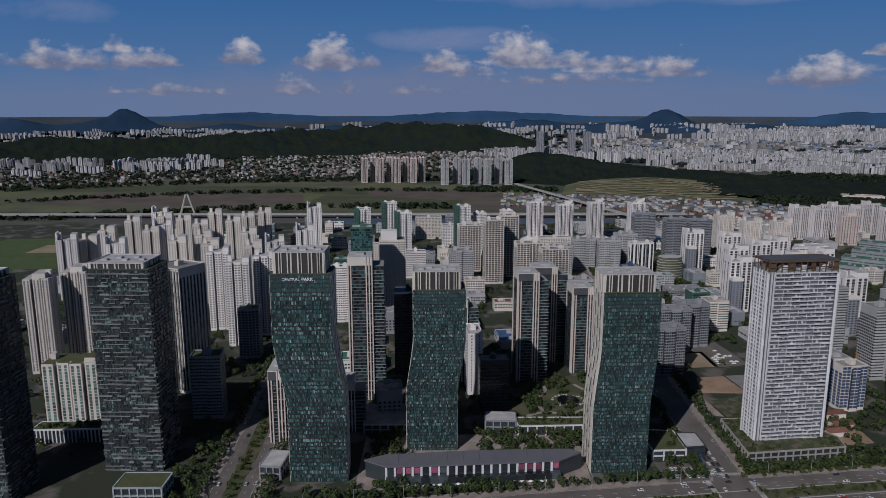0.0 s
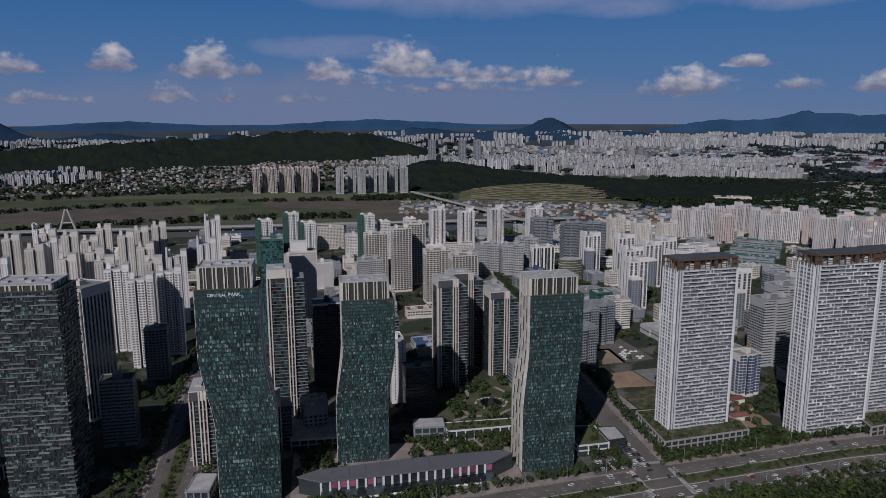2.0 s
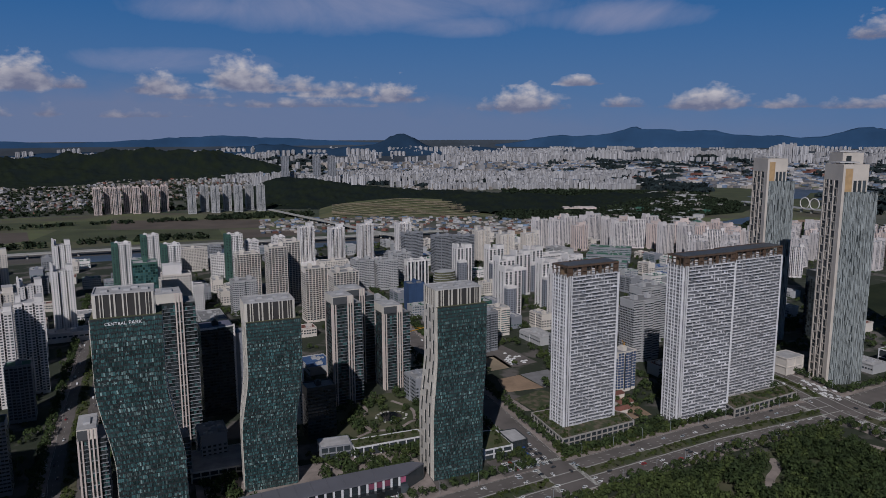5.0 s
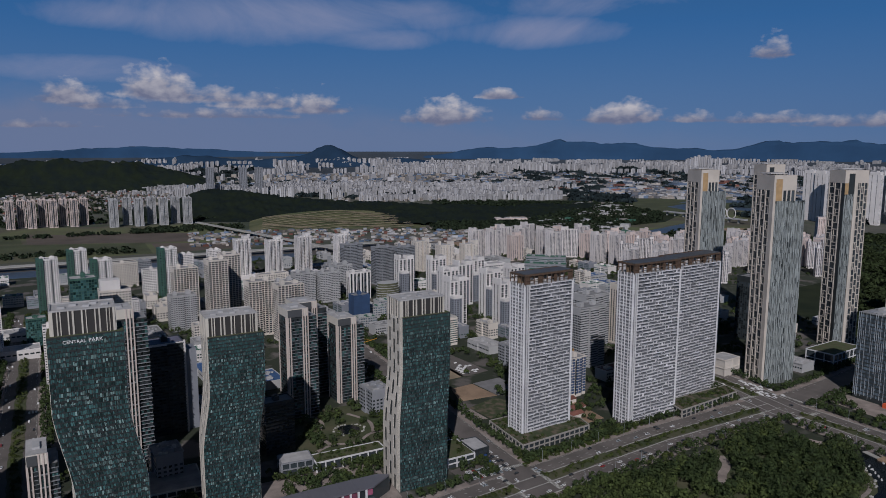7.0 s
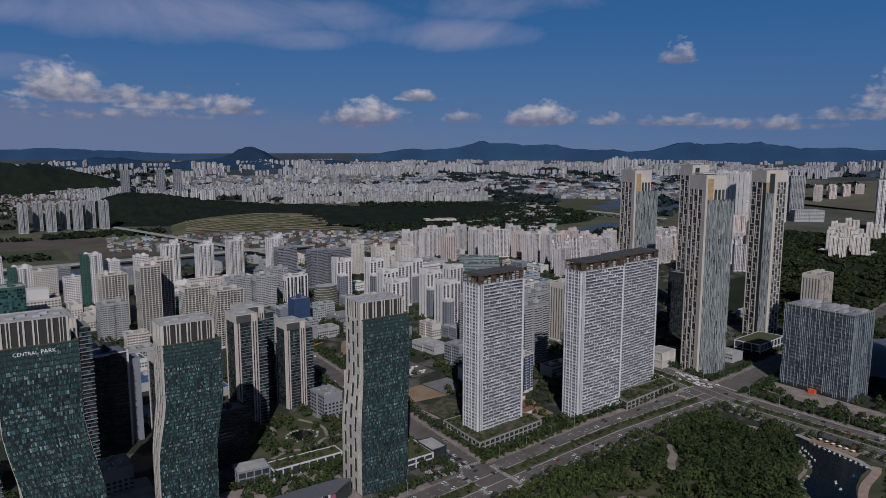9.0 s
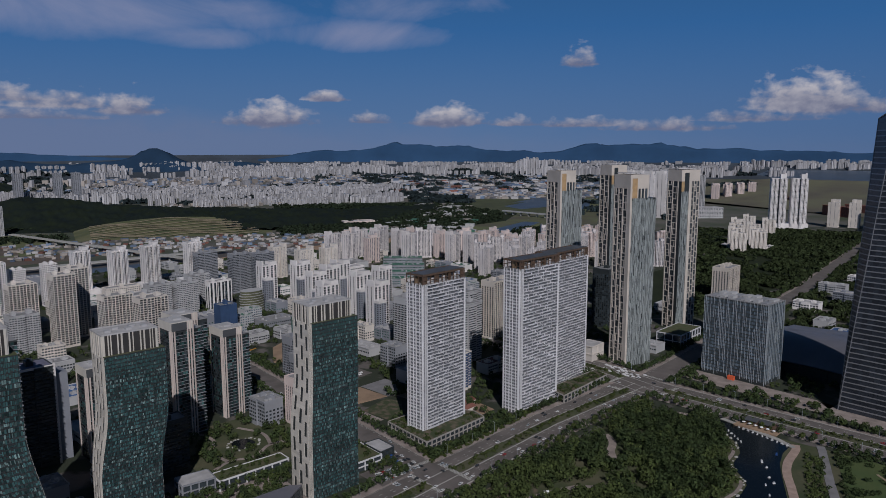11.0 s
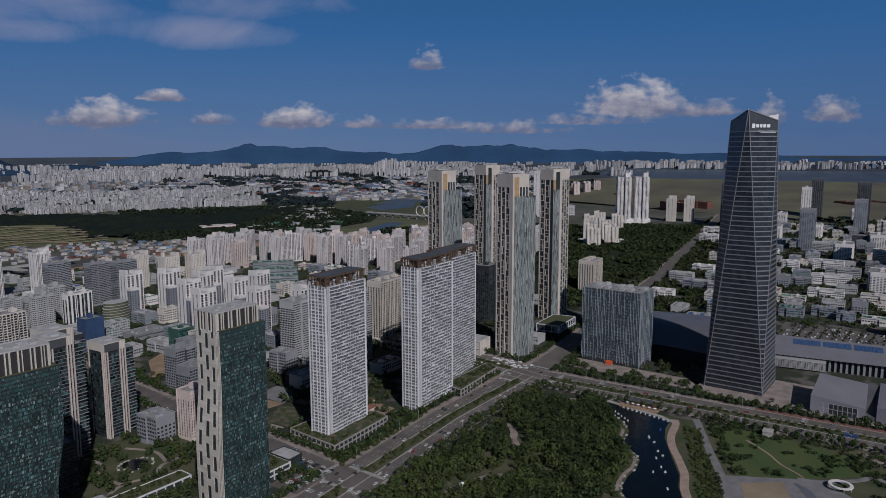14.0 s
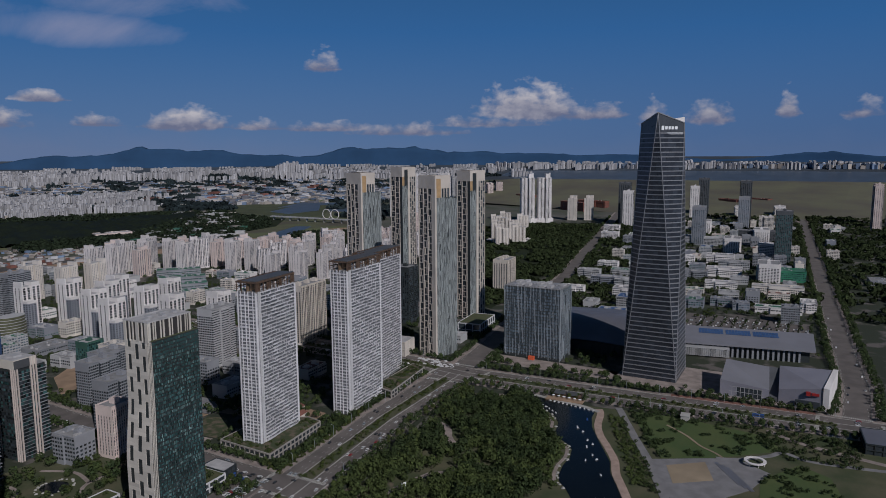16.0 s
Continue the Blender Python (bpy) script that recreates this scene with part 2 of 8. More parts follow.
surface("road_paint", (0.55, 0.55, 0.52), 0.8, vary=0.3, scale=0.5)
surface("city_ground", (0.125, 0.112, 0.105), 0.95, vary=0.35, scale=0.03, fine=0.3, second=(0.028, 0.036, 0.021), sharp=(0.38, 0.48))
surface("land", (0.115, 0.108, 0.095), 0.95, vary=0.35, scale=0.006, fine=0.05, second=(0.045, 0.06, 0.032))
surface("earth", (0.36, 0.25, 0.17), 0.95, vary=0.3, scale=0.05, fine=0.5)
surface("sand_earth", (0.34, 0.27, 0.19), 0.95, vary=0.3, scale=0.02, fine=0.1)
surface("lawn", (0.052, 0.088, 0.026), 0.95, vary=0.4, scale=0.035, fine=0.5, second=(0.075, 0.10, 0.032))
surface("scrub", (0.040, 0.058, 0.022), 0.95, vary=0.4, scale=0.03, fine=0.4, second=(0.10, 0.095, 0.055))
surface("field", (0.115, 0.135, 0.055), 0.95, vary=0.35, scale=0.006, fine=0.06, second=(0.085, 0.075, 0.055))
surface("mudflat", (0.105, 0.095, 0.090), 0.8, vary=0.3, scale=0.004, fine=0.03)
surface("marsh", (0.14, 0.14, 0.085), 0.9, vary=0.3, scale=0.004, fine=0.03, second=(0.10, 0.09, 0.07))
surface("lake_water", (0.006, 0.009, 0.012), 0.15, vary=0.2, scale=0.05, fine=1.2, bump=0.03, spec=0.3)
surface("river_water", (0.075, 0.105, 0.155), 0.45, vary=0.2, scale=0.01, fine=0.3)
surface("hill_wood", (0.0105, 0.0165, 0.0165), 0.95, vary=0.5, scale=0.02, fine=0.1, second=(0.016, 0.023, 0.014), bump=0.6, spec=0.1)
# Blue of the far ranges is aerial haze painted into the base colour.
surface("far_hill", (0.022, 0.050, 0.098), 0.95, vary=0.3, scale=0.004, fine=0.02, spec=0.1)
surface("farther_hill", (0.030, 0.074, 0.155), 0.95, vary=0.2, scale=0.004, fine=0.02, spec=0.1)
surface("leaf", (0.044, 0.064, 0.023), 0.85, vary=0.45, scale=0.13, fine=0.5, island=0.22, obj=0.35, spec=0.15, second=(0.026, 0.040, 0.017))
surface("leaf_light", (0.070, 0.092, 0.028), 0.85, vary=0.4, scale=0.13, fine=0.5, island=0.25, obj=0.3, spec=0.15)
surface("bark", (0.08, 0.06, 0.045), 0.9, vary=0.3, scale=1.0)
surface("far_wall", (0.40, 0.395, 0.415), 0.8, vary=0.15, scale=0.01, fine=0.05, island=0.3)
surface("far_tan", (0.32, 0.285, 0.26), 0.8, vary=0.2, scale=0.01, fine=0.05, island=0.5)
surface("far_roof_blue", (0.13, 0.18, 0.27), 0.8, vary=0.2, scale=0.01, fine=0.05, island=0.6)
surface("concrete", (0.42, 0.41, 0.39), 0.85, vary=0.2, scale=0.06, fine=0.5)
surface("car_white", (0.75, 0.75, 0.76), 0.25, vary=0.05, spec=0.6)
surface("car_dark", (0.03, 0.032, 0.036), 0.25, vary=0.1, spec=0.6)
surface("car_red", (0.35, 0.03, 0.03), 0.25, vary=0.1, spec=0.6)
surface("car_blue", (0.04, 0.10, 0.30), 0.25, vary=0.1, spec=0.6)
surface("tyre", (0.02, 0.02, 0.02), 0.9, vary=0.1)
surface("crane_yellow", (0.55, 0.28, 0.04), 0.6, vary=0.2)
surface("net_green", (0.04, 0.22, 0.13), 0.9, vary=0.2, scale=0.1)
surface("net_blue", (0.035, 0.075, 0.17), 0.9, vary=0.2, scale=0.1)
surface("glass_hotel", (0.11, 0.145, 0.18), 0.22, vary=0.25, scale=0.05, fine=0.7, island=0.6, spec=0.6)
surface("roof_deck", (0.17, 0.14, 0.12), 0.9, vary=0.4, scale=0.15, fine=0.8, second=(0.05, 0.065, 0.03))
surface("gold_panel", (0.48, 0.32, 0.17), 0.5, vary=0.2, scale=0.2)
surface("cream_stone", (0.63, 0.59, 0.535), 0.6, vary=0.14, scale=0.06, fine=0.8, island=0.12)
surface("hall_light", (0.23, 0.23, 0.26), 0.5, vary=0.12, scale=0.04, fine=0.5)
surface("plaza_stone", (0.235, 0.23, 0.24), 0.85, vary=0.25, scale=0.1, fine=0.8)
# Land near the horizon: bluish base colour stands for haze.
surface("hazy_land", (0.045, 0.060, 0.082), 0.95, vary=0.35, scale=0.004, fine=0.03)
surface("window_blue", (0.095, 0.105, 0.13), 0.3, vary=0.2, scale=0.1, fine=0.8, island=0.4)
surface("blue_grey", (0.25, 0.265, 0.31), 0.7, vary=0.12, scale=0.05, fine=0.6, obj=0.15)
surface("pink_stone", (0.60, 0.52, 0.485), 0.65, vary=0.12, scale=0.06, fine=0.8, island=0.1)
surface("glass_deep", (0.040, 0.088, 0.090), 0.18, vary=0.3, scale=0.05, fine=0.7, island=0.9, spec=0.7)
surface("glass_dim", (0.11, 0.18, 0.18), 0.22, vary=0.3, scale=0.05, fine=0.7, island=0.7, spec=0.7)
surface("bronze_panel", (0.24, 0.165, 0.10), 0.6, vary=0.2, scale=0.1, fine=0.6)
surface("dry_grass", (0.15, 0.145, 0.072), 0.95, vary=0.35, scale=0.012, fine=0.1, second=(0.07, 0.085, 0.035))
surface("leaf_mid", (0.066, 0.088, 0.028), 0.85, vary=0.45, scale=0.13, fine=0.5, island=0.25, obj=0.35, spec=0.15, second=(0.040, 0.056, 0.021))
surface("planting", (0.045, 0.06, 0.025), 0.95, vary=0.5, scale=0.12, fine=0.9, second=(0.13, 0.105, 0.075), sharp=(0.45, 0.6))
surface("crown_dark", (0.045, 0.042, 0.042), 0.6, vary=0.2, scale=0.1, fine=0.8)
surface("tray_grey", (0.17, 0.18, 0.185), 0.5, vary=0.2, scale=0.1, fine=0.8, island=0.4)
surface("pale_stone", (0.36, 0.335, 0.315), 0.7, vary=0.2, scale=0.1, fine=0.8)
# Far trees carry a bluish haze tint in their base colour.
surface("hazy_wood", (0.026, 0.038, 0.042), 0.95, vary=0.4, scale=0.02, fine=0.1, island=0.4, spec=0.1)
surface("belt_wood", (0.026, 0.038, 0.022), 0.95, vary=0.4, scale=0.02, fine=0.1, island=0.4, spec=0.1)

surface("tower_head", (0.07, 0.075, 0.085), 0.3, vary=0.2, scale=0.08, fine=0.7)
surface("glass_office", (0.034, 0.040, 0.052), 0.3, vary=0.2, scale=0.05, fine=0.6, island=0.3, spec=0.35)
surface("steel_light", (0.30, 0.305, 0.33), 0.4, metal=0.3, vary=0.15, scale=0.06, fine=0.8)
surface("leaf_far", (0.036, 0.050, 0.021), 0.85, vary=0.4, scale=0.05, fine=0.5, island=0.5, spec=0.1)
surface("promenade", (0.43, 0.32, 0.27), 0.9, vary=0.25, scale=0.15, fine=0.8)
surface("slab_white", (0.68, 0.635, 0.635), 0.7, vary=0.14, scale=0.05, fine=0.6, obj=0.16)
surface("balcony_back", (0.135, 0.14, 0.158), 0.35, vary=0.25, scale=0.1, fine=0.7)
surface("green_panel", (0.045, 0.115, 0.09), 0.6, vary=0.2, scale=0.08, fine=0.8)
surface("violet_roof", (0.17, 0.17, 0.24), 0.7, vary=0.2, scale=0.12, fine=0.6)
surface("olive_net", (0.12, 0.125, 0.075), 0.9, vary=0.35, scale=0.12, fine=0.7)
# Dark grey of plain far houses, also painted as shade between slab bays.
surface("far_grey_gap_shade", (0.17, 0.172, 0.195), 0.8, vary=0.2, scale=0.01, fine=0.05)
surface("brown_field", (0.125, 0.100, 0.082), 0.95, vary=0.3, scale=0.012, fine=0.1)
surface("green_field", (0.075, 0.088, 0.040), 0.95, vary=0.35, scale=0.012, fine=0.1)
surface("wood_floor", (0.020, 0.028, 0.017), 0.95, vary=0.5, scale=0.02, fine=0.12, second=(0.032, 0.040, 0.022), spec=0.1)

# ---- mesh tools ----
class Build:
    """Gathers boxes, prisms and quads into one mesh."""

    def __init__(self):
        self.v, self.f, self.m = [], [], []

    def face(self, pts, mi=0):
        i = len(self.v)
        self.v.extend(pts)
        self.f.append(tuple(range(i, i + len(pts))))
        self.m.append(mi)

    def box(self, x0, y0, z0, x1, y1, z1, mi=0, bottom=False, cap=None):
        i = len(self.v)
        self.v.extend([(x0, y0, z0), (x1, y0, z0), (x1, y1, z0), (x0, y1, z0), (x0, y0, z1), (x1, y0, z1), (x1, y1, z1), (x0, y1, z1)])
        fs = [(0, 1, 5, 4), (1, 2, 6, 5), (2, 3, 7, 6), (3, 0, 4, 7), (4, 5, 6, 7)]
        if bottom:
            fs.append((3, 2, 1, 0))
        self.f.extend([tuple(i + k for k in q) for q in fs])
        self.m.extend([mi] * 4 + [mi if cap is None else cap] + [mi] * (len(fs) - 5))

    def prism(self, poly, z0, z1, mi=0, cap=None, bottom=False):
        i, n = len(self.v), len(poly)
        self.v.extend([(x, y, z0) for x, y in poly] + [(x, y, z1) for x, y in poly])
        for k in range(n):
            j = (k + 1) % n
            self.f.append((i + k, i + j, i + n + j, i + n + k))
            self.m.append(mi)
        self.f.append(tuple(range(i + n, i + 2 * n)))
        self.m.append(mi if cap is None else cap)
        if bottom:
            self.f.append(tuple(range(i + n - 1, i - 1, -1)))
            self.m.append(mi)

    def bar(self, a, b, r, mi=0, n=5):
        """A round bar from a to b."""
        a, b = Vector(a), Vector(b)
        q = (b - a).to_track_quat("Z", "Y").to_matrix()
        i = len(self.v)
        for p in (a, b):
            for k in range(n):
                an = 2 * math.pi * k / n
                self.v.append(tuple(p + q @ Vector((r * math.cos(an), r * math.sin(an), 0))))
        for k in range(n):
            j = (k + 1) % n
            self.f.append((i + k, i + j, i + n + j, i + n + k))
            self.m.append(mi)
        self.f.append(tuple(range(i + n, i + 2 * n)))
        self.m.append(mi)

    def mesh(self, name, mats):
        me = bpy.data.meshes.new(name)
        me.from_pydata(self.v, [], self.f)
        for k in mats:
            me.materials.append(MATS[k])
        if len(mats) > 1:
            me.polygons.foreach_set("material_index", self.m)
        me.update()
        return me


def part(name, b, mats, parent=None, label="", kind=""):
    """Links a Build as one mesh object under a thing."""
    ob = new(name, b.mesh(name, mats if isinstance(mats, (list, tuple)) else [mats]))
    if parent is not None:
        ob.parent = parent
    return tagged(ob, label=label, kind=kind)


def thing(name, label, category, group="", kind=""):
    return tagged(new(name), label, category, group, kind)


def at(ob, x, y, z=0, turn=0):
    ob.matrix_basis = pose(x, y, z, 0, 0, turn)
    return ob


GRID = 5.0      # the street grid's turn, degrees
EYE_XY, EYE_Z, NEAR_R, SPAN, FALL = (-100.0, 40.0), 268.0, 3800.0, 1050.0, 3500.0


def squeeze(x, y):
    """Draws distances beyond NEAR_R together: place, ground height and scale for a true place."""
    dx, dy = x - EYE_XY[0], y - EYE_XY[1]
    R = math.hypot(dx, dy)
    if R <= NEAR_R:
        return x, y, 0.0, 1.0
    r = NEAR_R + SPAN * (1 - math.exp(-(R - NEAR_R) / FALL))
    s = r / R
    return EYE_XY[0] + dx * s, EYE_XY[1] + dy * s, EYE_Z * (1 - s), s

# ---- the ground ----
def polar(az, R):
    return EYE_XY[0] + R * math.sin(radians(az)), EYE_XY[1] + R * math.cos(radians(az))


b = Build()
rings = [0, 150, 400, 800, 1300, 2000, 2800, 3500, 3800, 4100, 4500, 5000, 5600, 6400, 7500, 9000, 11000, 14000, 19000, 26000]
N = 120
for R in rings:
    for k in range(N):
        x, y, z, s = squeeze(*polar(360 * k / N, max(R, 0.01)))
        b.v.append((x, y, z))
for i in range(len(rings) - 1):
    for k in range(N):
        j = (k + 1) % N
        b.f.append((i * N + j, i * N + k, (i + 1) * N + k, (i + 1) * N + j))
        # outer rings take the land colour with haze mixed in
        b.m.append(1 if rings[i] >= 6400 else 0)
part("ground", b, ["land", "hazy_land"], kind="structure", label="grey-brown and green land reaching the horizon")


def sheet(name, poly, z, mat, label, thick=0.0, ccw=True):
    """A flat piece of ground: an outline of true places, laid at height z."""
    b = Build()
    pts = []
    n = len(poly)
    for i in range(n):
        (x0, y0), (x1, y1) = poly[i], poly[(i + 1) % n]
        steps = max(1, int(math.hypot(x1 - x0, y1 - y0) / 250))
        pts += [(x0 + (x1 - x0) * k / steps, y0 + (y1 - y0) * k / steps) for k in range(steps)]
    area = sum(pts[i][0] * pts[(i + 1) % len(pts)][1] - pts[(i + 1) % len(pts)][0] * pts[i][1] for i in range(len(pts)))
    if area < 0:
        pts.reverse()
    low, top = [], []
    for x, y in pts:
        X, Y, Z, s = squeeze(x, y)
        low.append((X, Y, Z - 0.5))
        top.append((X, Y, Z + z))
    m = len(pts)
    b.v = low + top
    for k in range(m):
        j = (k + 1) % m
        b.f.append((k, j, m + j, m + k))
        b.m.append(0)
    bm = bmesh.new()
    vs = [bm.verts.new(p) for p in top]
    f = bm.faces.new(vs)
    bmesh.ops.triangulate(bm, faces=[f])
    bm.verts.index_update()
    for t in bm.faces:
        b.f.append(tuple(m + v.index for v in t.verts))
        b.m.append(0)
    bm.free()
    return part(name, b, mat, kind="structure", label=label)


def strip(name, pts, width, z, mat, label, kind="structure"):
    """A road or path along a line of places."""
    b = Build()
    n = len(pts)
    left, right = [], []
    for i, (x, y) in enumerate(pts):
        x0, y0 = pts[max(i - 1, 0)]
        x1, y1 = pts[min(i + 1, n - 1)]
        d = math.hypot(x1 - x0, y1 - y0)
        nx, ny = -(y1 - y0) / d * width / 2, (x1 - x0) / d * width / 2
        X, Y, Z, s = squeeze(x + nx, y + ny)
        left.append((X, Y, Z + z))
        X, Y, Z, s = squeeze(x - nx, y - ny)
        right.append((X, Y, Z + z))
    for i in range(n - 1):
        b.face([right[i], right[i + 1], left[i + 1], left[i]])
        for side in (left, right):
            (a, c) = (side[i], side[i + 1]) if side is right else (side[i + 1], side[i])
            b.face([(a[0], a[1], a[2] - 0.6), (c[0], c[1], c[2] - 0.6), c, a])
    return part(name, b, mat, kind=kind, label=label)


def smooth(pts, steps=5, closed=False):
    """A rounded line through places."""
    n = len(pts)
    out = []
    for i in range(n if closed else n - 1):
        p = [Vector(pts[(i + k) % n] if closed else pts[max(0, min(n - 1, i + k))]) for k in (-1, 0, 1, 2)]
        for k in range(steps):
            t = k / steps
            out.append(tuple(0.5 * (2 * p[1] + (p[2] - p[0]) * t + (2 * p[0] - 5 * p[1] + 4 * p[2] - p[3]) * t * t + (3 * p[1] - p[0] - 3 * p[2] + p[3]) * t ** 3)))
    if not closed:
        out.append(tuple(pts[-1]))
    return out

# ---- ground pieces ----
sheet("city_ground", [(-2000, 380), (-60, 395), (190, 415), (480, 455), (500, 60), (900, -600), (2600, -600), (2600, 950), (1700, 1250), (900, 1660), (-200, 1690), (-2000, 1640)], 0.05, "city_ground", "grey paved city ground with patches of planting")
sheet("marsh_field", [(-3200, 1900), (-300, 1890), (300, 1900), (380, 2520), (-200, 2640), (-3200, 2640)], 0.1, "field", "flat brown and green fields beside the canal")
sheet("water", [(-3500, 1700), (-200, 1705), (900, 1680), (1330, 1700), (1960, 1680), (2350, 1900), (3050, 2500), (3400, 2700), (3000, 2900), (2400, 2250), (1800, 1850), (900, 1800), (-3500, 1890)], 0.12, "mudflat", "grey tidal channel at low water")
sheet("water", [(2379, 2434), (2343, 2318), (2340, 2113), (2345, 1948), (3182, 2563), (3138, 2640), (2825, 2607)], 0.25, "river_water", "blue tidal river")
sheet("water", [(1421, 1646), (1587, 1736), (1847, 1844), (1809, 1748), (1613, 1650), (1421, 1582)], 0.25, "river_water", "blue-grey tidal channel")
sheet("river_bank", [(1469, 1845), (2003, 2339), (2557, 2595), (3118, 2851), (3519, 2722), (1911, 1578), (1718, 1598), (1506, 1582), (1297, 1571)], 0.16, "field", "olive river banks")
sheet("mudflat", [(2800, -700), (2800, 900), (3000, 1300), (3300, 2300), (5950, 2900), (6050, 1800), (6350, -700)], 0.1, "marsh", "brown-green salt marsh by the sea")
sheet("water", [(6300, -900), (6000, 1800), (5900, 2900), (8200, 4100), (8700, 2900), (9200, -900)], 0.15, "river_water", "grey-blue tidal sea channel")
sheet("park_ground", [(170, 405), (480, 448), (500, 330), (540, 60), (560, -200), (100, -200), (60, 300)], 0.15, "scrub", "rough grass and planting of the park")
for k, (poly, mat) in enumerate((
        ([(-222, 2447), (242, 2290), (216, 2082), (-208, 2216)], "brown_field"), ([(-349, 2259), (-210, 2210), (75, 2106), (75, 1900), (-389, 2037)], "green_field"),
        ([(-1100, 2330), (-644, 2286), (-421, 2245), (-389, 2060), (-566, 1960), (-1100, 2010)], "brown_field"), ([(-374, 2470), (-240, 2450), (-220, 2230), (-349, 2275), (-430, 2300)], "green_field"),
        ([(-1900, 2560), (-700, 2520), (-400, 2480), (-450, 2320), (-650, 2300), (-1900, 2400)], "green_field"), ([(90, 2090), (330, 2010), (330, 1905), (90, 1900)], "brown_field"))):
    sheet("field_plot", poly, 0.3 + 0.02 * k, mat, "brown ploughed plot" if mat == "brown_field" else "dull green grass plot")
sheet("water", [(-260, 1668), (120, 1662), (420, 1690), (420, 1740), (-260, 1750)], 0.3, "river_water", "blue-grey canal water")
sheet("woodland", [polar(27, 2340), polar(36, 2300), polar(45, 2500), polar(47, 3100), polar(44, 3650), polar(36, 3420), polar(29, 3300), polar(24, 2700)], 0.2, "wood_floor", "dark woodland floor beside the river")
RIVER_FLAT = [(2244, 2678), (2500, 2700), (2780, 2560), (2900, 2480), (2033, 1890), (1963, 2105), (1998, 2264)]
RIVER_EDGE = [(1435, 1813), (1780, 1860), (1850, 1830), (1830, 1740), (1497, 1590), (1440, 1680)]
sheet("river_flat", RIVER_FLAT, 0.34, "green_field", "dull olive tidal flat beside the river")
sheet("water", [(2200, 2311), (2657, 2491), (2800, 2500), (2349, 2156), (2143, 2154)], 0.46, "river_water", "blue-grey pool on the tidal flat")
sheet("river_flat", RIVER_EDGE, 0.36, "field", "tan and olive grass strip along the channel")
sheet("water", [(1469, 1678), (1769, 1793), (1790, 1737), (1510, 1600)], 0.48, "river_water", "blue channel behind the apartment slabs")
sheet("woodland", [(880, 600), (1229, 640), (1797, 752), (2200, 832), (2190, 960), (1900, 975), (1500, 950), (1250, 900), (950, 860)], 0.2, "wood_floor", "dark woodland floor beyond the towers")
ROAD_A = [(-900, 330), (-500, 372), (-50, 425), (206, 458), (370, 478), (535, 485)]
ROAD_F = [(535, 485), (640, 497), (1229, 592), (1797, 708), (2476, 843), (3000, 950)]
ROAD_B = [(560, 1100), (556, 800), (550, 560), (537, 470), (550, 250), (562, 95), (575, -150), (590, -400)]
ROAD_C = [(213, 440), (216, 551), (223, 770), (235, 1100), (250, 1500)]
ROAD_D = [(562, 64), (697, 62), (867, 76), (1402, 114), (2212, 172), (3400, 258), (4696, 350)]
ROAD_E = [(-146, 400), (-149, 559), (-154, 657), (-160, 900), (-170, 1300)]
ROADS = ((ROAD_A, 46), (ROAD_B, 46), (ROAD_C, 24), (ROAD_D, 26), (ROAD_E, 32), (ROAD_F, 30))
for k, (pts, w) in enumerate(ROADS):
    strip("pavement", pts, w + 16, 0.35 + 0.01 * k, "paving", "pinkish-grey paved sidewalk along the avenue")
for k, (pts, w) in enumerate(ROADS):
    strip("road", pts, w, 0.5 + 0.012 * k, "asphalt", "wide grey asphalt avenue")
BANK = [(487, 360), (470, 344), (460, 331), (444, 321), (420, 315), (408, 307), (398, 295), (389, 288), (372, 284), (354, 284), (336, 281), (325, 277), (312, 266), (296, 255), (256, 231)]
sheet("water", [(509, 377), (508, 366), (506, 339), (501, 313), (497, 299), (472, 296), (448, 288), (425, 276), (400, 262), (380, 251), (358, 244), (339, 234), (317, 223), (274, 202)] + BANK[::-1], 0.4, "lake_water", "dark still park lake")

# ---- building kinds ----
def grid_face(b, p0, ux, uz, nx, nz, mw, mh, mi, skip=0.0, off=0.08):
    """Separate panes over a rectangle from p0, spanned by ux and uz, mw and mh of each cell wide and high."""
    p0, ux, uz = Vector(p0), Vector(ux), Vector(uz)
    out = ux.cross(uz).normalized() * off
    for j in range(nz):
        for i in range(nx):
            if skip and random.random() < skip:
                continue
            c0 = p0 + ux * ((i + 0.5 - mw / 2) / nx) + uz * ((j + 0.5 - mh / 2) / nz) + out
            e, g = ux * (mw / nx), uz * (mh / nz)
            b.face([tuple(c0), tuple(c0 + e), tuple(c0 + e + g), tuple(c0 + g)], mi)


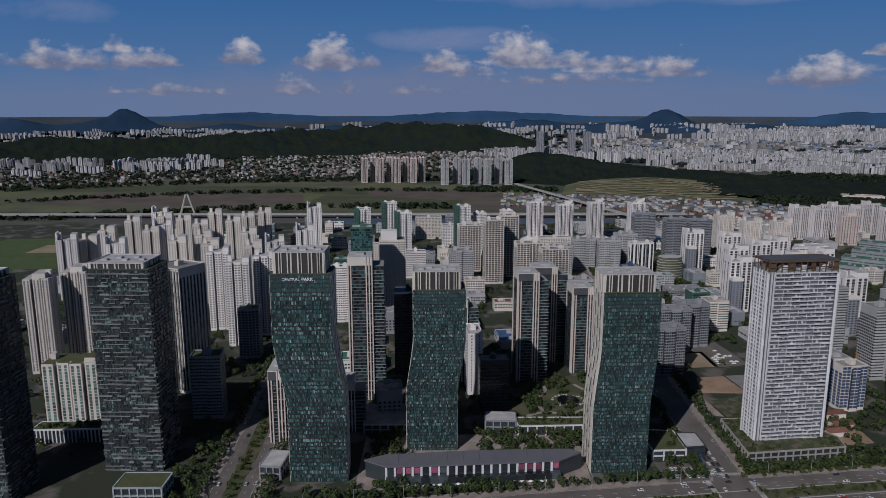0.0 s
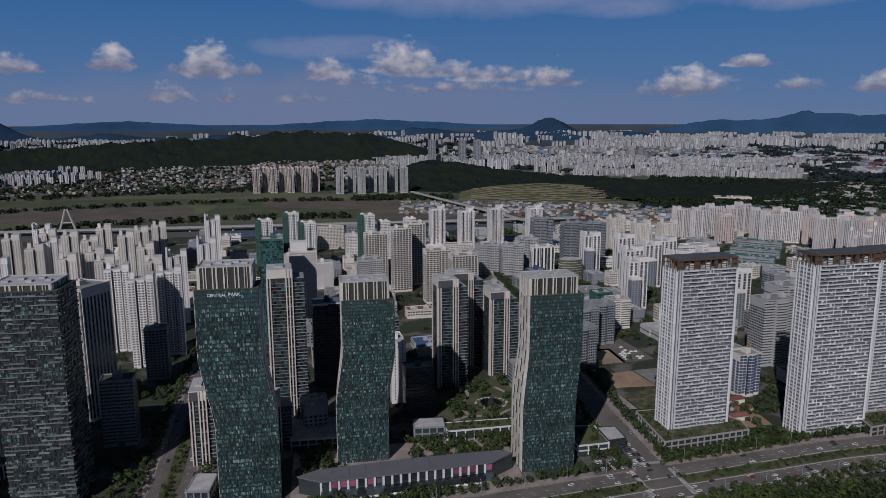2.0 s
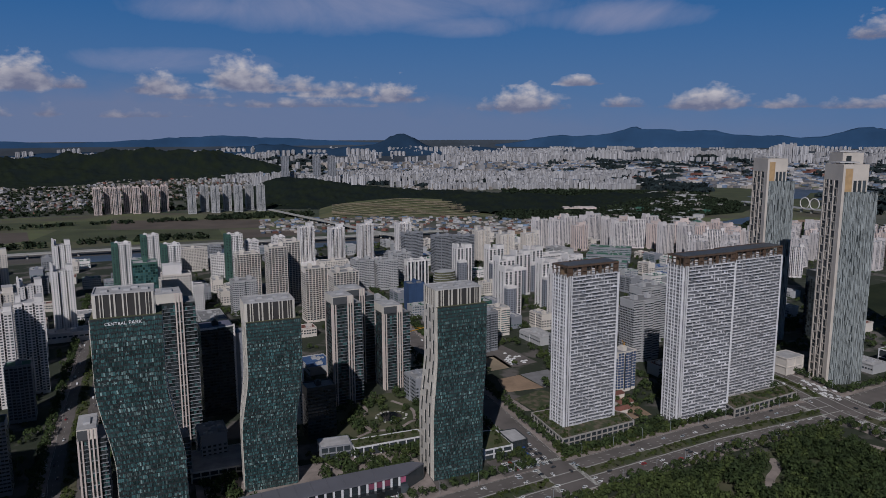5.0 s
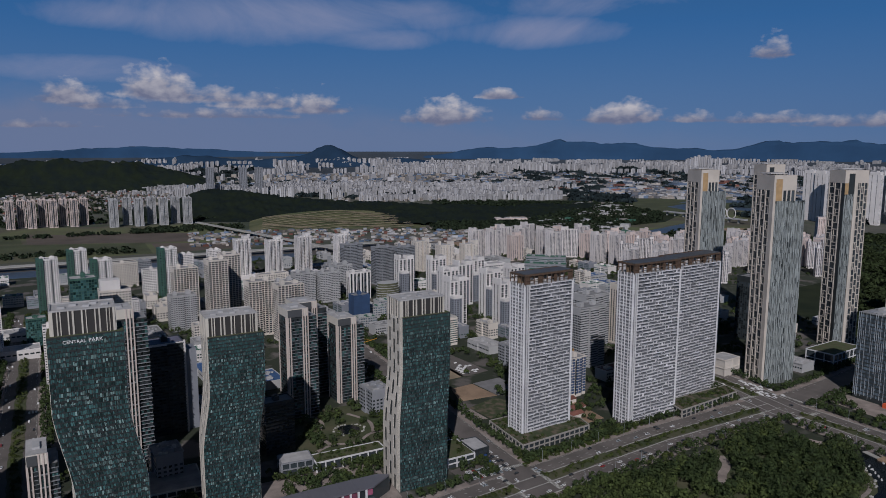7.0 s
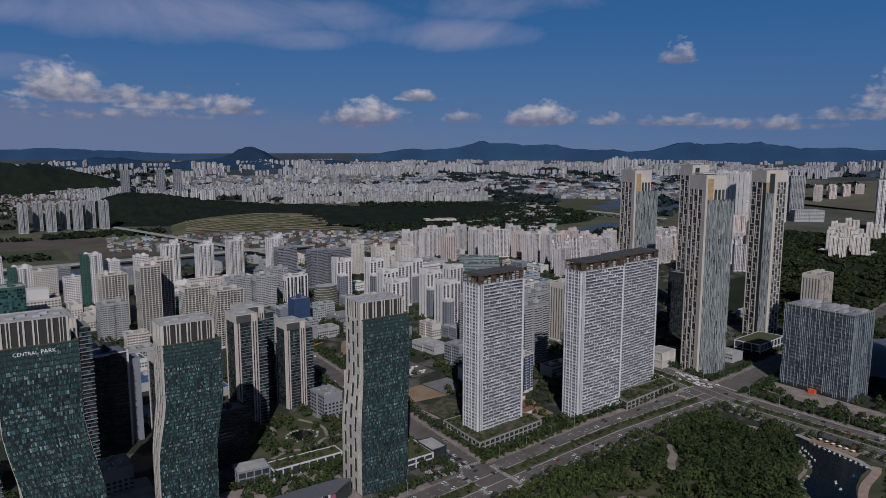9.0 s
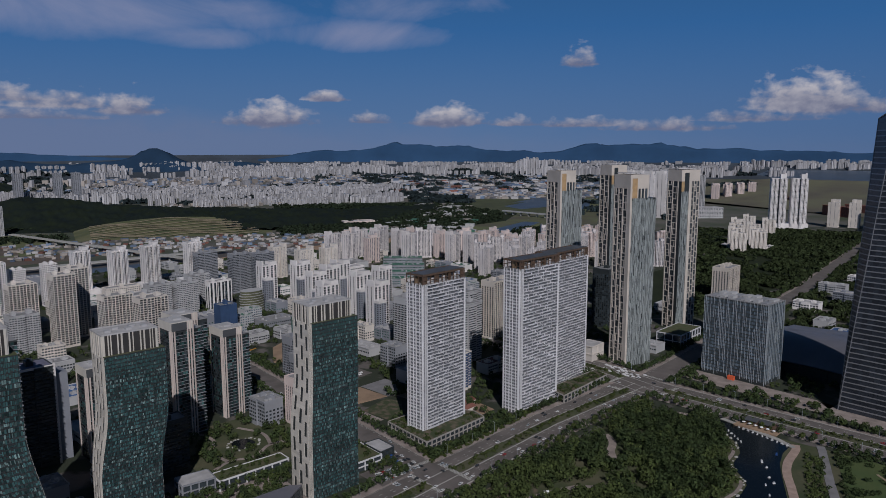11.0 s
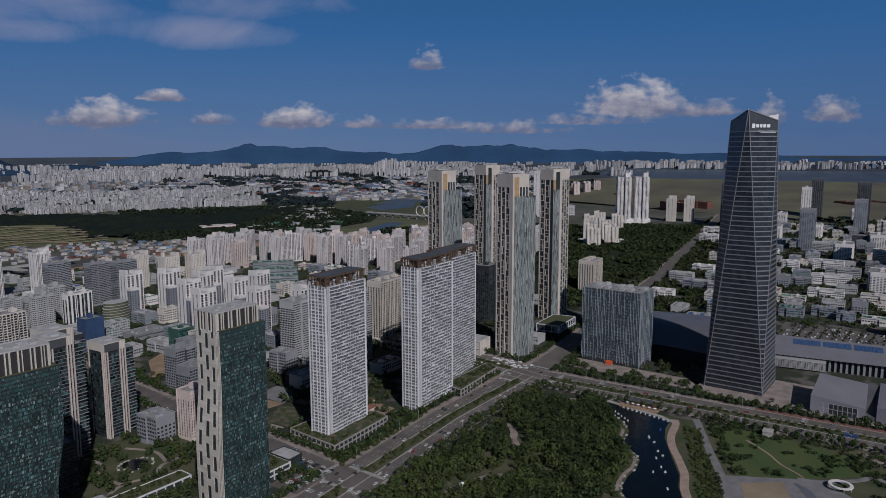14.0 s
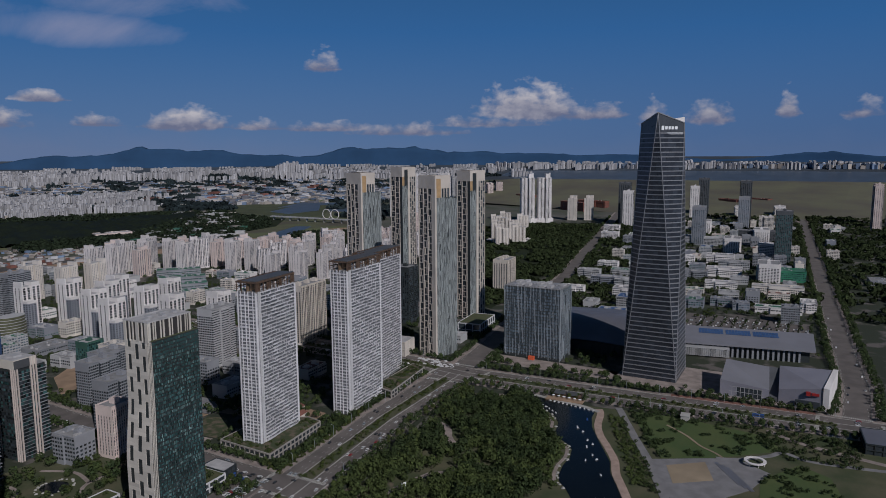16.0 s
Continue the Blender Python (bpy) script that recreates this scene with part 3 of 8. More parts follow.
def block(name, label, w, d, h, floor=3.0, wall="white_paint", glass="window_far", bay=4.0, mw=0.55, mh=0.5, steps=4, step=1.0, bands=False, fins=False, base=None, roof="roof_grey", tops=2, blind_sides=False, crown=False, group=""):
    """A storeyed building: stepped wall, panes, slab bands or fins, plinth, parapet and roof houses."""
    t = thing(name, label, "building", group)
    wallb, panes, bandb, groove = Build(), Build(), Build(), Build()
    fl = max(1, int(h / floor))
    segw = w / steps
    offs = [step * (0.5 if k % 2 else -0.5) for k in range(steps)]
    poly = []
    for k, o in enumerate(offs):
        poly += [(-w / 2 + k * segw, -d / 2 - o), (-w / 2 + (k + 1) * segw, -d / 2 - o)]
    for k, o in reversed(list(enumerate(offs))):
        poly += [(-w / 2 + (k + 1) * segw, d / 2 + o), (-w / 2 + k * segw, d / 2 + o)]
    wallb.prism(poly, 0, h, 0, cap=1)
    for k in range(steps):
        x0 = -w / 2 + k * segw
        o, hh = offs[k], h
        y0, y1 = -d / 2 - o, d / 2 + o
        n, nf = max(1, int(segw / bay)), int(hh / floor) - 1
        grid_face(panes, (x0, y0, floor), (segw, 0, 0), (0, 0, nf * floor), n, nf, mw, mh, 0)
        grid_face(panes, (x0 + segw, y1, floor), (-segw, 0, 0), (0, 0, nf * floor), n, nf, mw, mh, 0)
        # dark strips proud of the wall steps, their colour imitating recess shade
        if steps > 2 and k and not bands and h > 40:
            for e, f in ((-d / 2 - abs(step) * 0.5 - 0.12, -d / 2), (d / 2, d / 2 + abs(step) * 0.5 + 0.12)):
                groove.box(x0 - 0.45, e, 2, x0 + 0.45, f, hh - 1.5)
        if bands:
            for j in range(1, nf + 1):
                bandb.box(x0 + 0.1, y0 - 0.7, j * floor + floor * 0.66, x0 + segw - 0.1, y0, (j + 1) * floor + 0.05, 0, True)
                bandb.box(x0 + 0.1, y1, j * floor + floor * 0.66, x0 + segw - 0.1, y1 + 0.7, (j + 1) * floor + 0.05, 0, True)
        if fins:
            for q in range(n + 1):
                xx = x0 + segw * q / n
                bandb.box(xx - 0.3, y0 - 0.6, base[0] if base else 0, xx + 0.3, y0, hh + 1)
                bandb.box(xx - 0.3, y1, base[0] if base else 0, xx + 0.3, y1 + 0.6, hh + 1)
    if not blind_sides:
        n = max(1, int(d / bay / 1.3))
        grid_face(panes, (w / 2, -d / 2 + 0.6, floor), (0, d - 1.2, 0), (0, 0, (fl - 3) * floor), n, max(1, fl - 3), mw * 0.8, mh, 0)
        grid_face(panes, (-w / 2, d / 2 - 0.6, floor), (0, -d + 1.2, 0), (0, 0, (fl - 3) * floor), n, max(1, fl - 3), mw * 0.8, mh, 0)
    part("wall", wallb, [wall, roof], t)
    rim = Build()
    for x0, y0, x1, y1 in ((-w / 2, -d / 2, w / 2, -d / 2 + 0.5), (-w / 2, d / 2 - 0.5, w / 2, d / 2), (-w / 2, -d / 2 + 0.5, -w / 2 + 0.5, d / 2 - 0.5), (w / 2 - 0.5, -d / 2 + 0.5, w / 2, d / 2 - 0.5)):
        rim.box(x0, y0, h, x1, y1, h + 1.1)
    part("parapet", rim, wall, t)
    if h < 40:
        gear = Build()
        for _ in range(7):
            gx, gy, gs = random.uniform(-w * 0.42, w * 0.36), random.uniform(-d * 0.4, d * 0.3), random.uniform(1.2, 3.4)
            gear.box(gx, gy, h, gx + gs, gy + gs * random.uniform(0.6, 1.6), h + random.uniform(0.8, 2.4))
        part("roof_equipment", gear, "light_grey", t, kind="stuff")
    for k in range(tops):
        hb = Build()
        cx = -w / 2 + w * (k + 0.5) / tops + random.uniform(-1, 1)
        tw, td, th = random.uniform(2.2, 3.6), min(d * 0.3, random.uniform(2.5, 4)), random.uniform(3, 5.5) * (1 if h > 40 else 0.6)
        hb.box(cx - tw, -td, h - 1, cx + tw, td, h + th)
        hb.box(cx - tw * 0.5, -td * 0.5, h + th, cx + tw * 0.4, td * 0.4, h + th + 1.2)
        part("roof_house", hb, wall, t)
    if crown:
        cr = Build()
        for sx in (-1, 1):
            cr.box(sx * w * 0.32 - 1.2, -d / 2 - step * 0.5, h, sx * w * 0.32 + 1.2, d / 2 + step * 0.5, h + 6.5)
        cr.box(-w * 0.32, -d / 2, h + 5.2, w * 0.32, -d / 2 + 1.4, h + 6.4, 0, True)
        part("roof_frame", cr, wall, t)
    part("glazing", panes, glass, t, kind="stuff")
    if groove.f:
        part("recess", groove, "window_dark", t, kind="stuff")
    if bandb.f:
        part("banding" if bands else "fin_screen", bandb, wall, t, kind="stuff")
    if base:
        pb = Build()
        pb.box(-w / 2 - base[1], -d / 2 - base[1], 0, w / 2 + base[1], d / 2 + base[1], base[0])
        part("plinth", pb, base[2], t)
    return t


def flats(name, label, w, d, h, wall="white_paint", glass="window_blue", units=3, jog=2.0, cols=2, cw=0.3, mh=0.6, floor=2.9, notch=2.0, head=4.0, end_cw=0.12, group="", roof="roof_pale", accent=None, plinth=None, frame_top=False):
    """An apartment building: plain piers, columns of windows, deep stair recesses, blind ends and a roof storey."""
    t = thing(name, label, "building", group)
    wallb, panes = Build(), Build()
    uw, deep_y = w / units, 3.0
    front, back = [], []
    for k in range(units):
        x0, x1, o = -w / 2 + k * uw + notch / 2, -w / 2 + (k + 1) * uw - notch / 2, (jog if k % 2 == 0 else 0)
        yf, yb = -d / 2 - o, d / 2 + o * 0.5
        front += [(x0, yf), (x1, yf)]
        back += [(x0, yb), (x1, yb)]
        nf = int(h / floor) - 1
        grid_face(panes, (x0, yf, floor), (x1 - x0, 0, 0), (0, 0, nf * floor), cols, nf, cw, mh, 0)
        grid_face(panes, (x1, yb, floor), (x0 - x1, 0, 0), (0, 0, nf * floor), cols, nf, cw, mh, 0)
        if k < units - 1:
            for sgn, L in ((-1, front), (1, back)):
                y = sgn * (d / 2 - deep_y)
                L += [(x1, y), (x1 + notch, y)]
                p = [(x1, y - 0.05 if sgn < 0 else y + 0.05, floor), (notch, 0, 0)]
                if sgn < 0:
                    grid_face(panes, p[0], p[1], (0, 0, nf * floor), 1, nf, 0.9, 0.72, 1)
                else:
                    grid_face(panes, (x1 + notch, y + 0.05, floor), (-notch, 0, 0), (0, 0, nf * floor), 1, nf, 0.9, 0.72, 1)
    wallb.prism(front + back[::-1], 0, h, 0, cap=1)
    if end_cw:
        ex = w / 2 - notch / 2
        grid_face(panes, (ex, -d / 2, floor), (0, d, 0), (0, 0, nf * floor), 2, nf, end_cw, mh, 0)
        grid_face(panes, (-ex, d / 2, floor), (0, -d, 0), (0, 0, nf * floor), 2, nf, end_cw, mh, 0)
    part("wall", wallb, [wall, roof], t)
    part("glazing", panes, [glass, "window_dark"], t, kind="stuff")
    top = Build()
    k = random.randrange(units)
    x0 = -w / 2 + k * uw + notch / 2
    top.box(x0, -d / 2 + 0.6, h, x0 + uw * (1.6 if k < units - 1 else 1.0) - notch, d / 2 - 0.4, h + head, 0, cap=1)
    part("roof_storey", top, [wall, roof], t)
    hb = Build()
    cx = -w / 2 + uw * ((k + 1) % units) + uw * 0.3
    hb.box(cx, -2.5, h, cx + 4.5, 3, h + head * 1.25)
    part("roof_house", hb, wall, t)
    if frame_top:
        fr = Build()
        fr.prism([(-w / 2 + 1.4, -d / 2 - jog + 0.2), (-w / 2 + 3.4, -d / 2 - jog + 0.2), (-w / 2 + 3.4, d / 2), (-w / 2 + 1.4, d / 2)], h, h + head * 1.4)
        part("roof_fin", fr, wall, t)
    if accent:
        st = Build()
        ex = w / 2 - notch / 2
        st.box(ex, -d * 0.2, 0, ex + 0.25, d * 0.16, h + 1)
        part("colour_stripe", st, accent, t, "painted vertical stripe on the gable")
    if plinth:
        pb = Build()
        pb.box(-w / 2 - plinth[1], -d / 2 - plinth[1], 0, w / 2 + plinth[1], d / 2 + plinth[1], plinth[0])
        part("plinth", pb, plinth[2], t)
    return t


def spread(proto, spots):
    """Stands copies of a building at (x, y, turn); the pattern itself takes the first spot."""
    for x, y, a in spots[1:]:
        copy_thing(proto, pose(x, y, 0, 0, 0, a))
    at(proto, spots[0][0], spots[0][1], 0, spots[0][2])

# ---- folded glass towers ----
def folded_tower(w, d, h, shift, lean, crown_h, sign=False, side="cream_stone", singles=True, glass=("glass_teal", "glass_pale"), floors=50, bays=34):
    """A slab tower whose lower half is offset: glass front and back, stone strips on the ends, striped crown."""
    t = thing("glass_tower", "tall folded residential tower with teal glass front and striped crown", "tower", "folded glass towers")
    fh = h / floors

    def off(z):
        k = z / h
        s = 1 - min(1, max(0, (k - 0.36) / 0.34))
        s = 0.45 * s + 0.55 * s * s * (3 - 2 * s)
        return shift * s, lean * s

    def ring(z, g=0.0):
        ox, oy = off(z)
        return [(-w / 2 + ox - g, oy - g), (w / 2 + ox + g, oy - g), (w / 2 + ox * 0.8 + g, d + g), (-w / 2 + ox * 0.8 - g, d + g)]

    core, panes, bars, stone, tray = Build(), Build(), Build(), Build(), Build()
    for f in range(floors):
        z0, z1 = f * fh, (f + 1) * fh
        r0, r1 = ring(z0), ring(z1)
        for k in range(4):
            j = (k + 1) % 4
            core.face([(*r0[k], z0), (*r0[j], z0), (*r1[j], z1), (*r1[k], z1)])
        # glass on front and back: narrow panes in front of a dark wall, a few of them pale
        pale = (0.08, 0.30, 0.14, 0.5, 0.04, 0.22, 0.12)[(f * 5 + int(w)) % 7]
        for k in (0, 2):
            j = (k + 1) % 4
            A0, B0, A1, B1 = Vector((*r0[k], z0)), Vector((*r0[j], z0)), Vector((*r1[k], z1)), Vector((*r1[j], z1))
            n = (B0 - A0).cross(A1 - A0).normalized()
            single = singles and k == 0 and f >= floors - 5
            x = 0.0
            while x < 0.999:
                step = random.choice((0.5, 0.7, 1, 1)) / bays
                x1 = min(1.0, x + step)
                lo, hi = random.choice((0.1, 0.1, 0.36)), random.choice((0.88, 0.88, 0.88, 0.62))
                q = 0.09 / bays
                P = lambda u, v: (A0.lerp(B0, u)).lerp(A1.lerp(B1, u), v) + n * 0.14
                m = 1 if random.random() < pale else 0
                quad = [tuple(P(x + q, lo)), tuple(P(x1 - q, lo)), tuple(P(x1 - q, hi)), tuple(P(x + q, hi))]
                if single:
                    one = Build()
                    one.face(quad)
                    part("pane", one, glass[m], t)
                else:
                    panes.face(quad, m)
                if random.random() < 0.35:
                    bars.bar(P(x, 0) + n * 0.06, P(x, 1) + n * 0.06, 0.12, 0, 4)
                x = x1
            a, c = A0 + n * 0.16, B0 + n * 0.16
            bars.face([tuple(a), tuple(c), tuple(c + Vector((0, 0, 0.3))), tuple(a + Vector((0, 0, 0.3)))])
        # stone strips on the ends, staggered from floor to floor
        for k in (1, 3):
            j = (k + 1) % 4
            A0, B0, A1, B1 = Vector((*r0[k], z0)), Vector((*r0[j], z0)), Vector((*r1[k], z1)), Vector((*r1[j], z1))
            n = (B0 - A0).cross(A1 - A0).normalized() * 0.35
            if side == "cream_stone":
                spans = [(0.17, 1.0)]
                for q, (u0, u1) in enumerate(((0.25, 0.37), (0.50, 0.63), (0.78, 0.90))):
                    if (f + q * 3) % 6 < 4:
                        spans = [r for (a, c) in spans for r in (((a, u0), (u1, c)) if a < u0 < c else ((a, c),))]
                for u in (0.02, 0.07, 0.12):
                    spans.append((u, u + 0.022))
            else:
                spans = [((q + random.choice((0.1, 0.3))) / 6, (q + random.choice((0.6, 0.9))) / 6) for q in range(6) if random.random() < 0.7]
            for u0, u1 in spans:
                if k == 3:
                    u0, u1 = 1 - u1, 1 - u0
                a, c, e, g = A0.lerp(B0, u0) + n, A0.lerp(B0, u1) + n, A1.lerp(B1, u1) + n, A1.lerp(B1, u0) + n
                stone.face([tuple(a), tuple(c), tuple(e), tuple(g)])
                for (p, u) in ((a, g), (c, e)):
                    stone.face([tuple(p), tuple(u), tuple(u - n), tuple(p - n)])
        if side != "cream_stone":
            # shallow balcony trays of uneven length
            for k in (0, 1, 3):
                j = (k + 1) % 4
                A, B = Vector((*r0[k], z0)), Vector((*r0[j], z0))
                L, u = (B - A).length, 0.0
                e = (B - A).normalized()
                o = Vector((e.y, -e.x, 0)) * 0.9
                while u < L - 2:
                    ln = min(L - u, random.uniform(2.5, 8))
                    if random.random() < 0.62:
                        p, q = A + e * u, A + e * (u + ln)
                        zz = 0.45 if random.random() < 0.6 else 1.1
                        tray.prism([(p.x, p.y), (p.x + o.x, p.y + o.y), (q.x + o.x, q.y + o.y), (q.x, q.y)], z0, z0 + zz, bottom=True)
                    u += ln
    if tray.f:
        part("balcony_banding", tray, "tray_grey", t, kind="stuff")
    part("core", core, "frame_dark", t)
    part("glazing", panes, list(glass), t, kind="stuff")
    part("mullion_screen", bars, "frame_dark", t, kind="stuff")
    part("stone_screen", stone, side, t, kind="stuff")
    # flat roof and striped crown
    rb, cb, sb = Build(), Build(), Build()
    top = ring(h)
    rb.prism(top, h, h + 0.4, 1, cap=0)
    part("roof_terrace", rb, ["roof_lawn", "frame_dark"], t)
    x0, x1, y0, y1 = -w / 2 + w * 0.06 + (0 if shift > 0 else -w * 0.06), w / 2 - w * 0.10, 3.0, d
    cb.box(x0, y0, h, x1, y1, h + crown_h)
    crown = part("crown", cb, "crown_dark", t)
    for yy, o in ((y0, -1), (y1, 1)):
        for u0, u1 in ((0.0, 0.045), (0.10, 0.118), (0.15, 0.166), (0.27, 0.29), (0.335, 0.365), (0.475, 0.50), (0.545, 0.558), (0.68, 0.70), (0.745, 0.77), (0.86, 0.875), (0.91, 0.922), (0.965, 1.0)):
            sb.box(x0 + (x1 - x0) * u0, min(yy, yy + o * 0.6), h + (0.5 if u0 else 0), x0 + (x1 - x0) * u1, max(yy, yy + o * 0.6), h + crown_h)
    for xx, o in ((x0, -1), (x1, 1)):
        for u0, u1 in ((0.0, 0.13), (0.22, 0.26), (0.38, 0.50), (0.60, 0.64), (0.74, 0.78), (0.90, 1.0)):
            sb.box(min(xx, xx + o * 0.6), y0 + (y1 - y0) * u0, h - 1, max(xx, xx + o * 0.6), y0 + (y1 - y0) * u1, h + crown_h)
    part("crown_screen", sb, "cream_stone", crown, "white stone stripes of the crown", kind="stuff")
    pb = Build()
    for (a, c, e, g) in ((x0 - .5, y0 - .5, x1 + .5, y0 + .3), (x0 - .5, y1 - .3, x1 + .5, y1 + .5), (x0 - .5, y0, x0 + .3, y1), (x1 - .3, y0, x1 + .5, y1)):
        pb.box(a, c, h + crown_h, e, g, h + crown_h + 0.9)
    pb.box(x0 + 0.3, y0 + 0.3, h + crown_h, x1 - 0.3, y1 - 0.3, h + crown_h + 0.2)
    part("parapet", pb, "roof_pale", crown)
    ge = Build()
    for u, v in ((0.12, 0.3), (0.3, 0.55), (0.5, 0.3), (0.62, 0.6), (0.8, 0.35)):
        gx, gy = x0 + (x1 - x0) * u, y0 + (y1 - y0) * v
        ge.box(gx, gy, h + crown_h + 0.2, gx + 4, gy + 4, h + crown_h + 1.5)
    part("roof_equipment", ge, "light_grey", crown, kind="stuff")
    if sign:
        for word, xs, size in (("CENTRAL", -w * 0.30, 2.9), ("PARK", w * 0.03, 3.3)):
            cu = bpy.data.curves.new("lettering", "FONT")
            cu.body, cu.size, cu.extrude, cu.align_x = word, size, 0.15, "LEFT"
            tmp = bpy.data.objects.new("lettering", cu)
            me = bpy.data.meshes.new_from_object(tmp)
            me.materials.clear()
            me.materials.append(MATS["sign_white"])
            ob = new("lettering", me)
            bpy.data.objects.remove(tmp)
            ob.parent = t
            ob.matrix_basis = pose(xs, -0.5, h - 4.2, 90, 0, 0)
            tagged(ob, label="raised white metal letters")
    return t


at(folded_tower(42, 26, 155, 9, -2, 15, sign=True), -96, 484, 0, 0)
at(folded_tower(40, 26, 132, -6, 2, 14), 1, 528, 0, 1)
at(folded_tower(42, 27, 137, -6, -6, 13, glass=("glass_deep", "glass_dim")), 141, 500, 0, 2)
at(folded_tower(44, 34, 155, 0, 0, 4, glass=("glass_slate", "glass_dim"), side="glass_slate", singles=False), -229, 500, 0, -2)
at(folded_tower(44, 34, 155, 0, 0, 4, glass=("glass_slate", "glass_dim"), side="glass_slate", singles=False), -318, 455, 0, -2)


# ---- grey balcony towers with a steel roof frame ----
def balcony_tower(w, d, h, floors=46):
    t = thing("apartment_tower", "pale grey high-rise apartment tower with wavy balcony bands", "tower", "grey balcony towers")
    fh = h / floors
    core, band, rail, rib, frame_b, pier = Build(), Build(), Build(), Build(), Build(), Build()
    core.box(-w / 2, 0, 0, w / 2, d, h)
    part("core", core, "balcony_back", t)
    n = 7
    seg = (w - 7) / n
    shapes = []
    for out in (0.5, 0.9, 1.5):
        for ln in (0.94, 1.0):
            sb = Build()
            sb.box(0, -out, 0, seg * ln, 0, fh * 0.28, 0, True)
            shapes.append(sb.mesh("balcony", ["balcony_white"]))
    for f in range(floors):
        z = f * fh
        for i in range(n):
            for y, o in ((0, -1), (d, 1)):
                x0 = -w / 2 + 6 + i * seg
                wave = math.sin(f * 0.45 + i * 1.3 + w)
                out = 1.5 if wave > 0.2 else (0.9 if wave > -0.5 else 0.5)
                if o < 0:
                    ob = new("balcony", shapes[(0.5, 0.9, 1.5).index(out) * 2 + random.choice((0, 1, 1))])
                    ob.parent = t
                    ob.location = (x0, 0, z + fh * 0.84)
                else:
                    band.box(x0, y, z + fh * 0.84, x0 + seg, y + out, z + fh * 1.1, 0, True)
                if random.random() < 0.8:
                    yy = y + o * (out * 0.93)
                    a = x0 + seg * random.choice((0.05, 0.05, 0.5))
                    c = x0 + seg * random.choice((0.5, 0.95, 0.95))
                    if c > a:
                        q = [(a, yy, z + fh * 0.14), (c, yy, z + fh * 0.14), (c, yy, z + fh * 0.46), (a, yy, z + fh * 0.46)]
                        rail.face(q if o < 0 else q[::-1])
                if (f + 2 * i) % 4:
                    pier.box(x0 - 0.15, min(y, y + o * 0.45), z, x0 + 0.15, max(y, y + o * 0.45), z + fh)
                if (f + i) % 3 == 0:
                    pier.box(x0 + seg * 0.45, min(y, y + o * 0.2), z, x0 + seg * 0.7, max(y, y + o * 0.2), z + fh)
    # ribbed ends
    for xx, o in ((-w / 2, -1), (w / 2, 1)):
        for y0, ww in ((0.0, 0.9), (3.2, 0.6), (8.0, 0.6), (11.5, 0.6), (16.0, 0.6), (d - 0.9, 0.9)):
            rib.box(min(xx, xx + o * 0.9), y0, 0, max(xx, xx + o * 0.9), y0 + ww, h + 1)
        for f in range(1, floors):
            for y0, y1 in ((1.0, 7.6), (9.0, d - 2.0)):
                rib.box(min(xx, xx + o * 0.6), y0, f * fh, max(xx, xx + o * 0.6), y1, f * fh + fh * (0.3 if (f + int(y0)) % 3 else 0.5), 0, True)
        grid_face(rail, (xx + o * 0.2, 0 if o > 0 else d, fh), (0, d * o, 0), (0, 0, (floors - 1) * fh), 5, floors - 1, 0.3, 0.5, 0)
    for i in range(3):
        rib.box(-w / 2 + i * 2.3, -1.0, 0, -w / 2 + i * 2.3 + (0.5, 0.9, 0.6)[i], 0, h + 1)
        rib.box(w / 2 - i * 2.0 - 1.3 + 2.2, -0.5, 0, w / 2 - i * 2.0 + 2.2, 0, h) if i == 0 else None
    part("rear_banding", band, "balcony_white", t, kind="stuff")
    part("pier_screen", pier, "balcony_white", t, kind="stuff")
    part("glass_railing", rail, "balcony_glass", t, kind="stuff")
    part("rib_screen", rib, "rib_white", t, kind="stuff")
    rf = Build()
    rf.box(-w / 2, -0.5, h, w / 2, d + 0.5, h + 1)
    rf.box(-w * 0.2, d * 0.25, h, w * 0.1, d * 0.75, h + 5)
    rf.box(w * 0.22, d * 0.2, h, w * 0.36, d * 0.8, h + 4)
    roof_ob = part("roof", rf, "roof_grey", t)
    # steel frame
    zt = h + 10
    m = 11
    for i in range(m + 1):
        x = -w / 2 + w * i / m
        for y in (-0.5, d + 0.5):
            frame_b.box(x - 0.28, y - 0.35, h, x + 0.28, y + 0.35, zt)
        frame_b.box(x - 0.2, -0.5, zt - 0.8, x + 0.2, d + 0.5, zt, 0, True)
    for i in range(5):
        y = -0.5 + (d + 1) * i / 4
        for x in (-w / 2, w / 2):
            frame_b.box(x - 0.3, y - 0.25, h, x + 0.3, y + 0.25, zt)
    for y in (-0.5, d + 0.5):
        frame_b.box(-w / 2 - 0.5, y - 0.5, zt - 1.5, w / 2 + 0.5, y + 0.5, zt, 0, True)
        frame_b.box(-w / 2, y - 0.2, h + 4.2, w / 2, y + 0.2, h + 4.9, 0, True)
    for x in (-w / 2, w / 2):
        frame_b.box(x - 0.5, -0.5, zt - 1.5, x + 0.5, d + 0.5, zt, 0, True)
    for a, c in ((0.0, 0.10), (0.30, 0.36), (0.62, 0.68), (0.94, 1.0)):
        frame_b.box(-w / 2 + w * a, 0.2, h, -w / 2 + w * c, 1.0, zt - 1)
    bw = Build()
    bw.box(-w / 2 + 2, d * 0.45, h, w / 2 - 2, d * 0.6, h + 8)
    part("roof_screen", bw, "bronze_panel", roof_ob, "bronze-coloured wall under the roof frame")
    for u in (0.22, 0.5, 0.8):
        pv = Build()
        pv.box(-w / 2 + w * u, 2, h + 1, -w / 2 + w * (u + 0.07), d * 0.4, h + 5.5)
